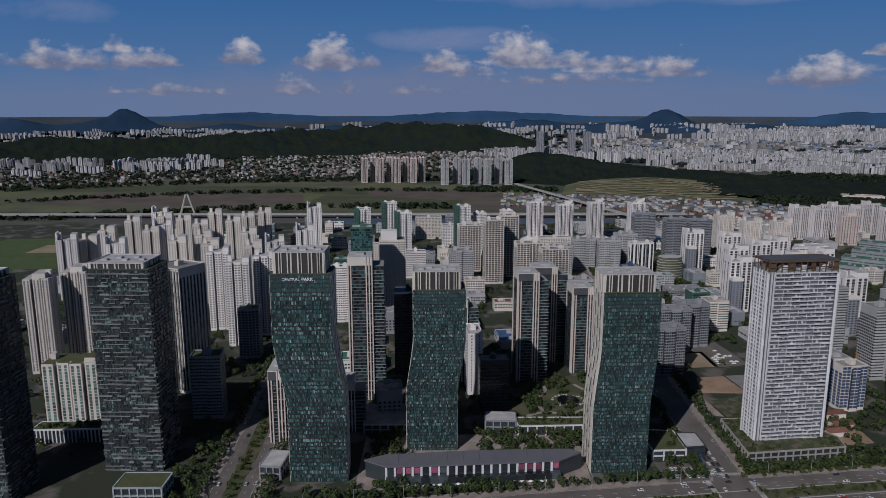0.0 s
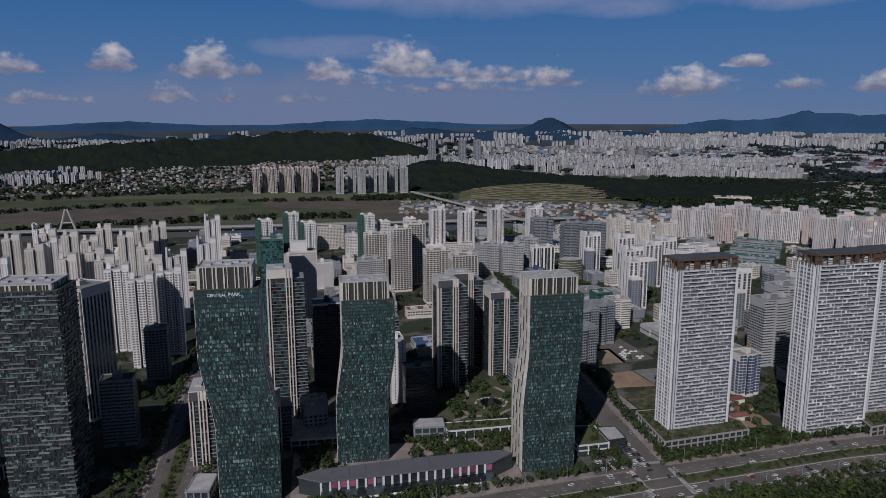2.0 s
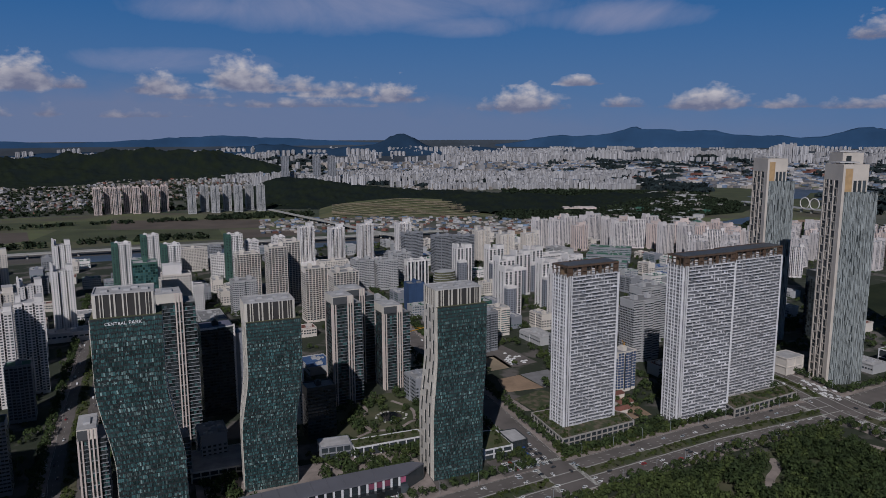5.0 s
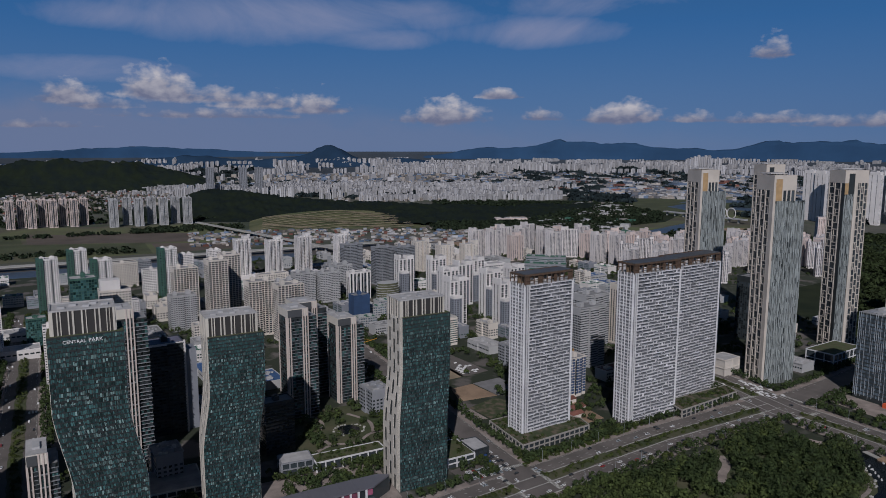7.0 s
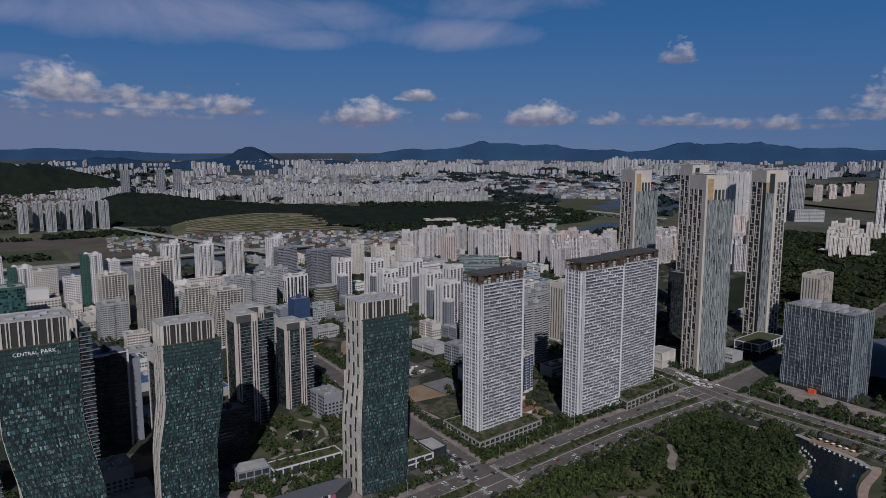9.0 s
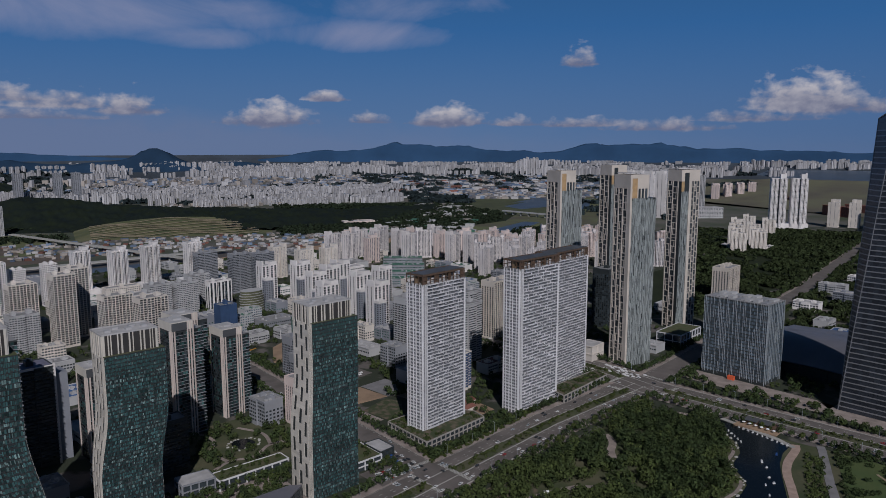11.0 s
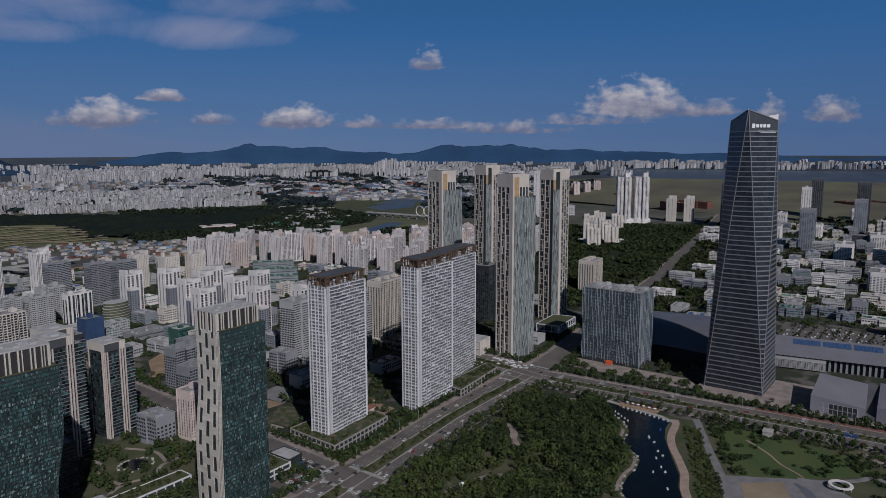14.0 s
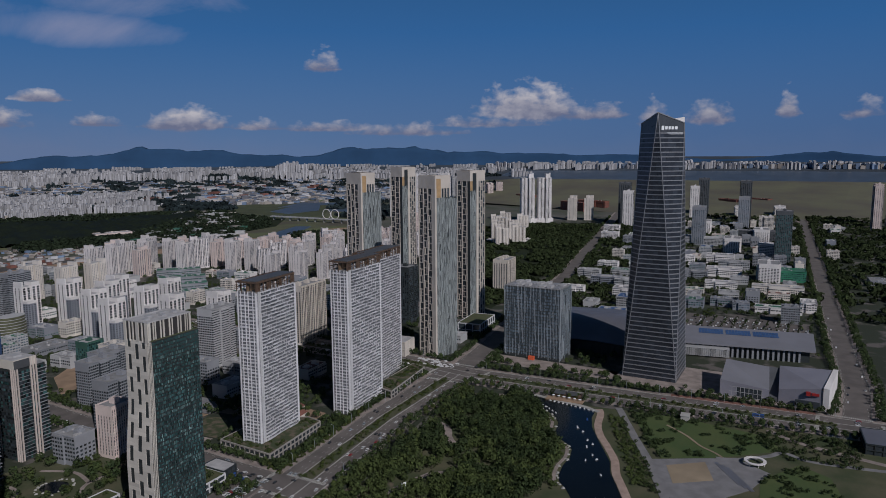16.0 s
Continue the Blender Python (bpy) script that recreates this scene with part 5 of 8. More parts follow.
ft2 = flats("apartment_tower", "tall pale tower seen beyond the woods", 40, 26, 84, wall="cream_paint", units=2, jog=4, cols=2, cw=0.3, floor=4, notch=3, head=9)
spread(ft2, claim([(2420, 985, 5), (2450, 930, 5)], 36))
shore = flats("apartment_tower", "pinkish apartment tower near the shore", 34, 26, 84, wall="pink_paint", glass="window_far", units=2, jog=4, cols=2, cw=0.3, floor=4, notch=3, head=7, group="shore apartment towers")
spread(shore, claim([(3130 + 44 * i, 1790 - 9 * i + (38 if i % 2 else 0), -50 if i % 3 else 5) for i in range(8)], 20))
hi_w = flats("apartment_tower", "slim white tower with a shaded blue side", 30, 34, 168, glass="window_blue", units=2, jog=4, cols=2, cw=0.3, mh=0.75, floor=4, notch=4, head=10, group="slim far towers")
spread(hi_w, claim([(2246, 1675, 5), (2244, 1630, 5), (2190, 1552, 5), (2265, 1549, 5), (2296, 1470, 5)], 30))
hi_g = block("office_tower", "tall pale grey glass tower with bright corner strips", 52, 34, 160, floor=4, wall="light_grey", glass="window_far", bay=5, mw=0.6, mh=0.75, steps=3, step=1.5, tops=2, fins=True)
spread(hi_g, claim([(2415, 1487, -35)], 40))
hi_p = block("podium_hall", "long pale grey hall at the foot of a far tower", 104, 46, 40, floor=5, wall="light_grey", glass="window_far", bay=6, mw=0.6, mh=0.4, steps=2, step=3, tops=2)
spread(hi_p, claim([(2398, 1430, -35)], 50))
pinks = flats("apartment_building", "pinkish mid-rise apartment slab in the shade", 44, 18, 64, wall="pink_paint", glass="window_far", units=3, jog=2.5, cols=2, cw=0.3, head=5)
spread(pinks, claim([(1760, 1279, -35)], 24))
dk = block("apartment_tower", "dark brown apartment tower far off", 40, 26, 142, wall="pink_paint", glass="window_far", bay=5, mw=0.4, steps=4, step=3, tops=2, fins=True, group="dark far towers")
spread(dk, claim([(2561, -14, 5), (2640, -60, 5), (2700, -20, 5)], 40))

# white slabs in rows
slab_a = flats("apartment_slab", "long white apartment slab with deep vertical grooves", 42, 13, 68, wall="slab_white", units=4, jog=1.8, cols=2, cw=0.46, mh=0.8, head=5, accent="light_grey", frame_top=True, group="white apartment slabs")
spots = []
for row, (x0, y0, x1, y1, n) in enumerate(((748, 1468, 1066, 1190, 10), (800, 1520, 1180, 1190, 11), (870, 1560, 1290, 1180, 9))):
    for i in range(n):
        k = i / (n - 1)
        spots.append((x0 + (x1 - x0) * k + random.uniform(-6, 6), y0 + (y1 - y0) * k + random.uniform(-6, 6), random.choice((2, 8, -35, 12))))
pick = random.Random(5)
kept = [p for p in spots if pick.random() < 0.84]
tinted = [p for p in kept if pick.random() < 0.38]
spread(slab_a, claim([p for p in kept if p not in tinted], 18))
slab_p = flats("apartment_slab", "pale pinkish apartment slab with blue-grey window columns", 38, 13, 60, wall="pink_paint", units=3, jog=2.2, cols=2, cw=0.4, mh=0.75, head=6, accent="grey_paint", group="pinkish apartment slabs")
spread(slab_p, claim(tinted, 18))
slab_b = flats("apartment_slab", "white apartment slab of middle height with blue-grey stripes", 40, 13, 58, wall="slab_white", units=4, jog=1.6, cols=2, cw=0.46, mh=0.8, head=5, accent="grey_paint", group="white apartment slabs")
spots = []
for row, (x0, y0, x1, y1, n) in enumerate(((900, 1110, 1010, 990, 4), (960, 1180, 1270, 930, 7), (1040, 1230, 1400, 960, 7), (1180, 1250, 1500, 1010, 6))):
    for i in range(n):
        k = i / max(1, n - 1)
        spots.append((x0 + (x1 - x0) * k + random.uniform(-8, 8), y0 + (y1 - y0) * k + random.uniform(-8, 8), random.choice((5, 5, -40, 12))))
spread(slab_b, claim(spots, 18))
slab_c = flats("apartment_slab", "peach-coloured apartment slab", 36, 13, 58, wall="pink_paint", units=4, jog=1.4, cols=2, cw=0.42, mh=0.75, head=3.5, group="peach apartment slabs")
peach = [(1230 + 42 * (i % 6) + random.uniform(-8, 8), 1090 + 48 * (i // 6) - 14 * (i % 6), random.choice((5, -40))) for i in range(30)]
peach = [p for p in peach if all((p[0] - x) ** 2 + (p[1] - y) ** 2 > (r + 9) ** 2 for x, y, r in TAKEN)]
spread(slab_c, claim(peach, 18))

campus = block("research_building", "long low greenish glass research building with flat roof", 90, 34, 15, floor=4.2, wall="grey_paint", glass="glass_dim", bay=3.0, mw=0.92, mh=0.62, steps=3, step=3, bands=True, tops=3, roof="roof_green", group="glass research buildings")
spread(campus, [(745, 1195, 140), (800, 1260, 140), (680, 1150, 140), (860, 1340, 140)])
TAKEN.extend((x + e * 30, y - e * 26, 24) for x, y in ((745, 1195), (800, 1260), (680, 1150), (860, 1340)) for e in (-1, 0, 1))

# the dim towers behind the folded ones


def column_block(w, d, h, label, brow_panel=True):
    """A glass block with a plain head, triple stone columns at the corner and centre, and a lower wing of balconies."""
    t = thing("apartment_block", label, "building", "stone and glass blocks")
    core, head, brow, col, slab, panes, wing = Build(), Build(), Build(), Build(), Build(), Build(), Build()
    xr = w * 0.16                       # where the tall part ends
    core.box(-w / 2, -d / 2, 0, xr, d / 2, h - 8)
    wing.box(xr, -d / 2 + 1.5, 0, w / 2, d / 2, h - 9, 0, cap=1)
    head.box(-w / 2 - 0.5, -d / 2 - 0.5, h - 8, xr + 0.3, d / 2 + 0.3, h, 0, cap=1)
    brow.box(-w / 2 - 0.2, -d / 2 - 0.9, h - 8, xr - 5.6, -d / 2 - 0.5, h - 0.8)
    for x in (-w / 2 - 0.5, -w / 2 + 1.9, xr - 5.4, xr - 2.8, xr - 0.2):
        col.box(x, -d / 2 - 1.1, 0, x + 1.05, -d / 2, h - 8 if x < -w * 0.3 else h)
    for y in (-d / 2 + 0.9, -d / 2 + 3.2, d / 2 - 2):
        col.box(-w / 2 - 0.9, y, 0, -w / 2, y + 0.8, h - 8)
    fl = int((h - 9) / 3.1)
    for f in range(1, fl):
        z = f * 3.1
        slab.box(xr + 0.8, -d / 2 + (0.0 if f % 2 else 0.8), z, w / 2 + (0.7 if f % 3 else 0.1), d / 2, z + 0.3, 0, True)
        slab.box(-w / 2 + 3.2, -d / 2 - 0.4, z, xr - 5.8, -d / 2, z + 0.25, 0, True)
        if f % 3 == 0:
            slab.box(-w / 2 + 1.0, -d / 2 - 0.8, z, -w / 2 + 1.6, -d / 2, z + 0.5, 0, True)
            slab.box(xr - 5.0, -d / 2 - 0.8, z, xr, -d / 2, z + 0.6, 0, True)
    for (p0, u, n) in (((-w / 2, -d / 2, 0), (w / 2 + xr, 0, 0), 9), ((xr, -d / 2 + 1.5, 0), (w / 2 - xr, 0, 0), 5), ((-w / 2, d / 2, 0), (0, -d, 0), 10), ((w / 2, -d / 2 + 1.5, 0), (0, d - 1.5, 0), 8)):
        for m in (0, 0, 1):
            grid_face(panes, p0, u, (0, 0, fl * 3.1), n, fl, 0.9, 0.7, m, skip=(0.72 if m else 0.3), off=0.08 + 0.03 * m)
    part("core", core, "frame_dark", t)
    part("balcony_wing", wing, ["frame_dark", "roof_grey"], t)
    part("stone_head", head, ["cream_stone", "roof_pale"], t)
    if brow_panel:
        part("head_panel", brow, "dark_grey", t, "dark grey brick panel of the head")
    part("column_screen", col, "pink_stone", t, kind="stuff")
    part("slab_banding", slab, "grey_paint", t, kind="stuff")
    part("glazing", panes, ["glass_slate", "glass_deep"], t, kind="stuff")
    top = Build()
    top.box(-w * 0.3, -d * 0.2, h, -w * 0.05, d * 0.2, h + 1.6)
    part("roof_equipment", top, "light_grey", t)
    return t


for x, y, w, d, h, a in ((-66, 645, 32, 26, 137, 3), (92, 688, 30, 26, 112, 5), (151, 714, 30, 26, 91, 5), (118, 745, 36, 26, 105, 5), (22, 690, 34, 24, 84, 5), (-75, 575, 26, 22, 45, 3), (-128, 560, 18, 30, 62, 2)):
    at(column_block(w, d, h, "dark glass apartment block with pale stone columns and head", h < 130), x, y, 0, a)
    TAKEN.append((x, y, 24))
dv = block("apartment_block", "dark glass block with a violet-grey flat roof and white edge pier", 30, 26, 87, wall="frame_dark", glass="glass_slate", bay=2.6, mw=0.85, mh=0.7, steps=2, step=1, tops=1, roof="violet_roof", bands=True)
pier = Build()
pier.box(14.4, -14.2, 0, 16.2, -12.4, 89)
pier.box(-15.2, -13.8, 86, 16.2, -13.2, 88)
part("edge_pier", pier, "white_paint", dv, "white corner pier")
wing = Build()
wing.box(16.2, -8, 0, 27, 11, 78)
part("side_wing", wing, "blue_grey", dv, "pale grey lower wing")
spread(dv, claim([(-30, 708, 4)], 22))
sb = block("office_building", "low dark glass office block", 26, 18, 47, wall="frame_dark", glass="glass_slate", bay=2.2, mw=0.88, mh=0.75, steps=1, step=0, tops=1, roof="roof_grey", bands=True)
spread(sb, claim([(50, 615, 4)], 18))
pw = block("office_building", "plain white blind-walled block", 14, 34, 60, wall="white_paint", bay=6, mw=0.15, steps=1, step=0, tops=1, roof="roof_pale")
spread(pw, claim([(34, 660, 4)], 18))
pk_b = block("office_building", "pink brick office with grey roof storey", 24, 18, 47, wall="pink_paint", glass="window_dark", bay=2.4, mw=0.3, mh=0.8, steps=1, step=0, fins=True, tops=1)
spread(pk_b, claim([(190, 643, 6)], 18))
og = block("office_building", "grey office block with ribbon windows", 36, 22, 50, wall="grey_paint", glass="window_dark", bay=2.4, mw=0.8, mh=0.6, steps=3, step=2, tops=2, group="grey offices")
spread(og, claim([(262, 770, 5), (290, 790, 5), (232, 700, 8)], 22))
oc = block("office_building", "cream and teal glass office", 26, 22, 38, wall="cream_paint", glass="glass_teal", bay=2.2, mw=0.9, mh=0.7, steps=2, step=3, bands=True, tops=1)
spread(oc, claim([(340, 850, 5)], 20))
gr = block("office_tower", "grey glass office with stepped terraces", 42, 26, 74, wall="light_grey", glass="glass_slate", bay=2.2, mw=0.92, mh=0.6, steps=3, step=3, bands=True, tops=2, group="grey glass offices")
spread(gr, claim([(452, 690, 6), (505, 745, 6), (430, 770, 6)], 26))
cb_ = block("construction_block", "unfinished block with blue and yellow panels", 24, 18, 42, wall="cream_paint", glass="net_blue", bay=4, mw=0.9, mh=0.8, steps=3, step=2, tops=1)
spread(cb_, claim([(372, 612, 6)], 18))
beb = block("apartment_block", "beige framed block with deep vertical windows", 60, 24, 82, wall="beige_stone", glass="window_dark", bay=3.4, mw=0.5, mh=0.82, steps=4, step=1, fins=True, tops=3, group="beige framed blocks")
spread(beb, claim([(575, 745, 6)], 34))
beh = block("apartment_block", "beige framed block beside the woods", 48, 30, 60, wall="beige_stone", glass="window_dark", bay=3.4, mw=0.5, mh=0.82, steps=3, step=1, fins=True, tops=3, group="beige framed blocks")
spread(beh, claim([(1045, 650, 6)], 34))
blk = block("office_tower", "black glass tower with plain flat walls", 34, 28, 88, wall="frame_dark", glass="glass_slate", bay=2.4, mw=0.85, mh=0.85, steps=2, step=1, tops=1)
spread(blk, claim([(735, 680, 6), (620, 690, 6)], 24))
teal = block("office_building", "teal glass office block", 24, 20, 40, wall="green_panel", glass="glass_teal", bay=2.4, mw=0.85, mh=0.8, steps=1, step=0, tops=1, roof="roof_pale")
spread(teal, claim([(-150, 1088, 5), (330, 880, 5)], 20))
crm = block("office_building", "cream slab with rows of square windows", 54, 18, 46, wall="cream_paint", bay=3, mw=0.5, mh=0.5, steps=2, step=1, tops=1)
spread(crm, claim([(-92, 1180, 5), (-20, 1480, 5), (205, 1240, 5)], 26))


dkt = block("office_tower", "dark blue glass tower far down the avenue", 60, 40, 148, wall="dark_grey", glass="glass_slate", bay=5, mw=0.8, mh=0.7, steps=2, step=1, tops=1, group="far avenue towers")
spread(dkt, claim([(2390, 778, 8), (2866, 583, 8), (2665, 402, 8)], 42))
wht = block("office_tower", "white slim tower far down the avenue", 44, 34, 122, wall="white_paint", glass="window_far", bay=6, mw=0.4, steps=3, step=2, tops=2, group="far avenue towers")
spread(wht, claim([(2723, 593, 8), (2300, 742, 8)], 40))
gro = block("office_tower", "grey grid-fronted office tower", 62, 34, 106, wall="grey_paint", glass="glass_hotel", bay=4, mw=0.8, mh=0.6, steps=2, step=1, tops=2, group="far avenue towers")
spread(gro, claim([(1904, 438, 5), (2376, 374, 5)], 45))
tlt = block("office_tower", "teal glass tower with white frame", 44, 36, 122, wall="dark_grey", glass="glass_teal", bay=3, mw=0.85, mh=0.75, steps=2, step=1, tops=2, group="far avenue towers")
spread(tlt, claim([(1645, 205, 5)], 38))
mdw = block("office_building", "white office block with flat roofs", 60, 40, 40, wall="white_paint", glass="window_dark", bay=4, mw=0.7, mh=0.5, steps=3, step=4, tops=2, group="white office blocks")
spread(mdw, claim([(1356, 210, 5), (2010, 285, 5), (2855, 441, 5), (2919, 303, 5), (2094, 560, 5), (2547, 640, 5), (2200, 470, 5), (1760, 330, 5)], 45))
brk = block("school_building", "long red brick building by the marsh", 150, 40, 38, wall="red_brick", glass="window_far", bay=8, mw=0.5, mh=0.4, steps=3, step=6, tops=2, roof="roof_red", group="red brick buildings")
spread(brk, claim([(3280, 514, 60), (3400, 440, 60), (2952, 1070, 70), (2840, 1120, 60), (3217, 1500, 60)], 80))
hall = block("low_hall", "long white flat-roofed hall", 90, 30, 12, floor=5, wall="white_paint", glass="window_dark", bay=6, mw=0.7, mh=0.4, steps=2, step=1, tops=1, roof="roof_pale", group="white halls")
spread(hall, claim([(-171, 1140, 4), (-190, 1040, 4), (560, 1190, 5), (650, 1240, 5), (690, 1330, 5)], 40))


# ---- low buildings of the blocks ----
def near_line(x, y, pts, r):
    for (x0, y0), (x1, y1) in zip(pts, pts[1:]):
        dx, dy = x1 - x0, y1 - y0
        k = max(0, min(1, ((x - x0) * dx + (y - y0) * dy) / (dx * dx + dy * dy)))
        if math.hypot(x - x0 - k * dx, y - y0 - k * dy) < r:
            return True
    return False


def open_spot(x, y, r, road=None):
    pad = r if road is None else road
    for pts, w in ((ROAD_A, 33), (ROAD_B, 33), (ROAD_C, 20), (ROAD_D, 21), (ROAD_E, 31), (ROAD_F, 23)):
        if near_line(x, y, pts, w + pad):
            return False
    return all((x - a) ** 2 + (y - c) ** 2 > (r + q) ** 2 for a, c, q in TAKEN)


TAKEN.extend(((270, 672, 34), (262, 745, 34), (310, 755, 34), (275, 615, 22), (305, 870, 40), (300, 690, 26), (182, 806, 42), (268, 615, 26), (880, 200, 60), (950, 205, 60)))
QUARTER = (
    (1072, 520, 40, 24, 14, "white_paint", "roof_pale", "window_far", "white works building beside the wood road"),
    (1190, 492, 58, 26, 16, "blue_grey", "roof_pale", "window_dark", "blue-grey office row beside the wood road"),
    (1246, 545, 46, 24, 18, "light_grey", "roof_pale", "window_dark", "pale grey stepped office beside the wood road"),
    (1376, 542, 44, 26, 16, "white_paint", "roof_pale", "window_far", "white office block with flat grey roof"),
    (1300, 486, 52, 28, 14, "light_grey", "roof_green", "window_dark", "pale workshop hall with a green roof"),
    (1904, 690, 50, 30, 22, "white_paint", "roof_pale", "window_far", "white block where the wood ends"),
    (2115, 745, 50, 30, 20, "white_paint", "roof_pale", "window_dark", "white block at the far road"),
    (1740, 897, 30, 16, 8, "white_paint", "roof_pale", "window_far", "small white shed in the wood"),
    (1678, 972, 34, 16, 8, "white_paint", "roof_pale", "window_far", "low white shed in the wood"),
    (1392, 190, 92, 44, 22, "net_green", "roof_green", "glass_teal", "green netted glass works with terraces"),
    (1066, 170, 70, 22, 10, "white_paint", "roof_green", "window_dark", "long white hall with a green roof"),
    (1054, 302, 36, 28, 14, "blue_grey", "roof_green", "glass_teal", "blue glass office with a green roof"),
    (1236, 184, 88, 24, 15, "cream_paint", "roof_pale", "window_dark", "cream laboratory row with stepped bays"),
    (1104, 128, 24, 40, 16, "white_paint", "roof_pale", "window_far", "white corner office with flat roof"),
    (1700, 230, 66, 40, 36, "white_paint", "roof_pale", "window_dark", "white office with cut corner"),
    (1896, 404, 140, 36, 22, "light_grey", "roof_pale", "window_dark", "long pale grey institute building"),
    (1064, 226, 26, 20, 13, "blue_grey", "roof_grey", "glass_hotel", "blue-grey glass office among trees"),
    (1084, 260, 36, 20, 13, "blue_grey", "roof_grey", "glass_teal", "blue-grey glass office among trees"),
    (1247, 284, 58, 26, 13, "white_paint", "roof_pale", "window_far", "pale low laboratory with flat roof"),
    (1330, 343, 42, 26, 17, "grey_paint", "roof_grey", "window_dark", "grey low laboratory with flat roof"),
    (2035, 288, 120, 40, 32, "dark_grey", "roof_grey", "glass_slate", "dark glass campus slab building"),
    (2284, 296, 44, 30, 52, "cream_paint", "roof_pale", "window_far", "cream campus block with flat roof"),
    (1158, 328, 54, 22, 12, "cream_paint", "roof_green", "window_dark", "cream hall with green roof"),
    (1390, 298, 70, 30, 18, "white_paint", "roof_pale", "window_dark", "white laboratory with roof plant"),
    (1510, 396, 34, 24, 22, "white_paint", "roof_pale", "window_dark", "white office beside the wood"),
    (1480, 290, 64, 30, 20, "light_grey", "roof_grey", "window_dark", "grey laboratory with roof plant"),
    (1560, 330, 60, 34, 22, "white_paint", "roof_grey", "window_far", "white laboratory with grey roof"),
    (1000, 385, 60, 40, 20, "light_grey", "roof_blue", "window_dark", "grey works with blue roof plant"),
    (1080, 420, 50, 34, 18, "white_paint", "roof_grey", "window_dark", "white works with barrel roofs"),
    (1180, 440, 60, 34, 16, "light_grey", "roof_pale", "window_dark", "pale grey works with flat roof"),
)
for x, y, w, d, h, wall, roof, gl, label in QUARTER:
    at(block("low_building", label, w, d, h, floor=3.8, wall=wall, glass=gl, bay=3.4, mw=0.75, mh=0.5, steps=3, step=2.5, tops=2, roof=roof, group="low city buildings"), x, y, 0, 95)
    for e in (-0.3, 0.3):
        TAKEN.append((x, y + e * w, max(d, w * 0.35)))
LOW = []
for i, (w, d, h, wall, roof, gl) in enumerate(((34, 22, 14, "light_grey", "roof_grey", "window_dark"), (30, 20, 18, "light_grey", "roof_green", "glass_hotel"), (46, 26, 10, "light_grey", "roof_pale", "window_dark"), (26, 22, 26, "grey_paint", "roof_grey", "glass_slate"), (44, 30, 9, "light_grey", "roof_blue", "window_dark"), (28, 18, 22, "cream_paint", "roof_grey", "window_far"), (60, 34, 12, "light_grey", "roof_grey", "window_dark"), (40, 26, 14, "white_paint", "roof_green", "glass_teal"), (32, 24, 16, "blue_grey", "roof_pale", "glass_dim"), (36, 20, 12, "cream_paint", "roof_red", "window_dark"), (54, 36, 8, "grey_paint", "roof_grey", "window_dark"))):
    LOW.append([block("low_building", "low %s building with %s roof" % (wall.replace("_", " ").replace(" paint", ""), roof.replace("roof_", "")), w, d, h, floor=3.6, wall=wall, glass=gl, bay=3.2, mw=0.7, mh=0.5, steps=2, step=1.5, tops=2, roof=roof, group="low city buildings"), w, []])
for zone, n in (((-160, 1130, 900, 1640), 360), ((-150, 560, 900, 1140), 520), ((180, 700, 480, 1120), 300), ((640, 90, 1500, 470), 420), ((1000, 90, 2500, 640), 560), ((1000, 480, 2000, 640), 80), ((900, -250, 1500, 20), 26), ((-560, 560, -170, 960), 14), ((-600, 1000, -170, 1620), 160)):
    x0, y0, x1, y1 = zone
    for _ in range(n):
        x, y = random.uniform(x0, x1), random.uniform(y0, y1)
        k = random.choice(LOW)
        if x > 640 and y < 640 and near_line(x, y, [(800, 560), (2600, 900)], 130):
            continue
        if x > 640 and y < 470 and math.hypot(x - 740, y - 260) < 240:
            continue
        if (x - 100) ** 2 + (y - 620) ** 2 < 70 ** 2 or not open_spot(x, y, k[1] * 0.58):
            continue
        TAKEN.append((x, y, k[1] * 0.58))
        k[2].append((x, y, G5 + random.choice((0, 90))))
for proto, w, spots in LOW:
    spread(proto, spots or [(0, 2000, 0)])

# ---- hills ----
def hills(name, label, mat, bumps, az0, az1, R0, R1, na, nr, rough=0.25, seed=0.0, crowns=0.0):
    """A range of rounded hills: bumps of (azimuth, distance, spread in degrees, spread in metres, height)."""
    b = Build()
    for i in range(na + 1):
        az = az0 + (az1 - az0) * i / na
        for j in range(nr + 1):
            R = R0 + (R1 - R0) * j / nr
            x, y = polar(az, R)
            h = 0.0
            for a, r, sa, sr, top in bumps:
                h = max(h, 0) + top * math.exp(-((az - a) / sa) ** 2 - ((R - r) / sr) ** 2)
            n1 = noise.fractal(Vector((x / 420 + seed, y / 420, 0)), 0.8, 2.1, 5)
            h = h * (1 + rough * n1) - 4
            if crowns and h > 2:      # uneven tree tops
                h += crowns * (noise.noise(Vector((x / 16, y / 16, seed))) + 0.8 * noise.noise(Vector((x / 45, y / 45, seed + 4))))
            X, Y, Z, s = squeeze(x, y)
            b.v.append((X, Y, Z + h * s))
    for i in range(na):
        for j in range(nr):
            p = i * (nr + 1) + j
            b.f.append((p, p + nr + 1, p + nr + 2, p + 1))
            b.m.append(0)
    ob = part(name, b, mat, kind="structure", label=label)
    for p in ob.data.polygons:
        p.use_smooth = True
    return ob


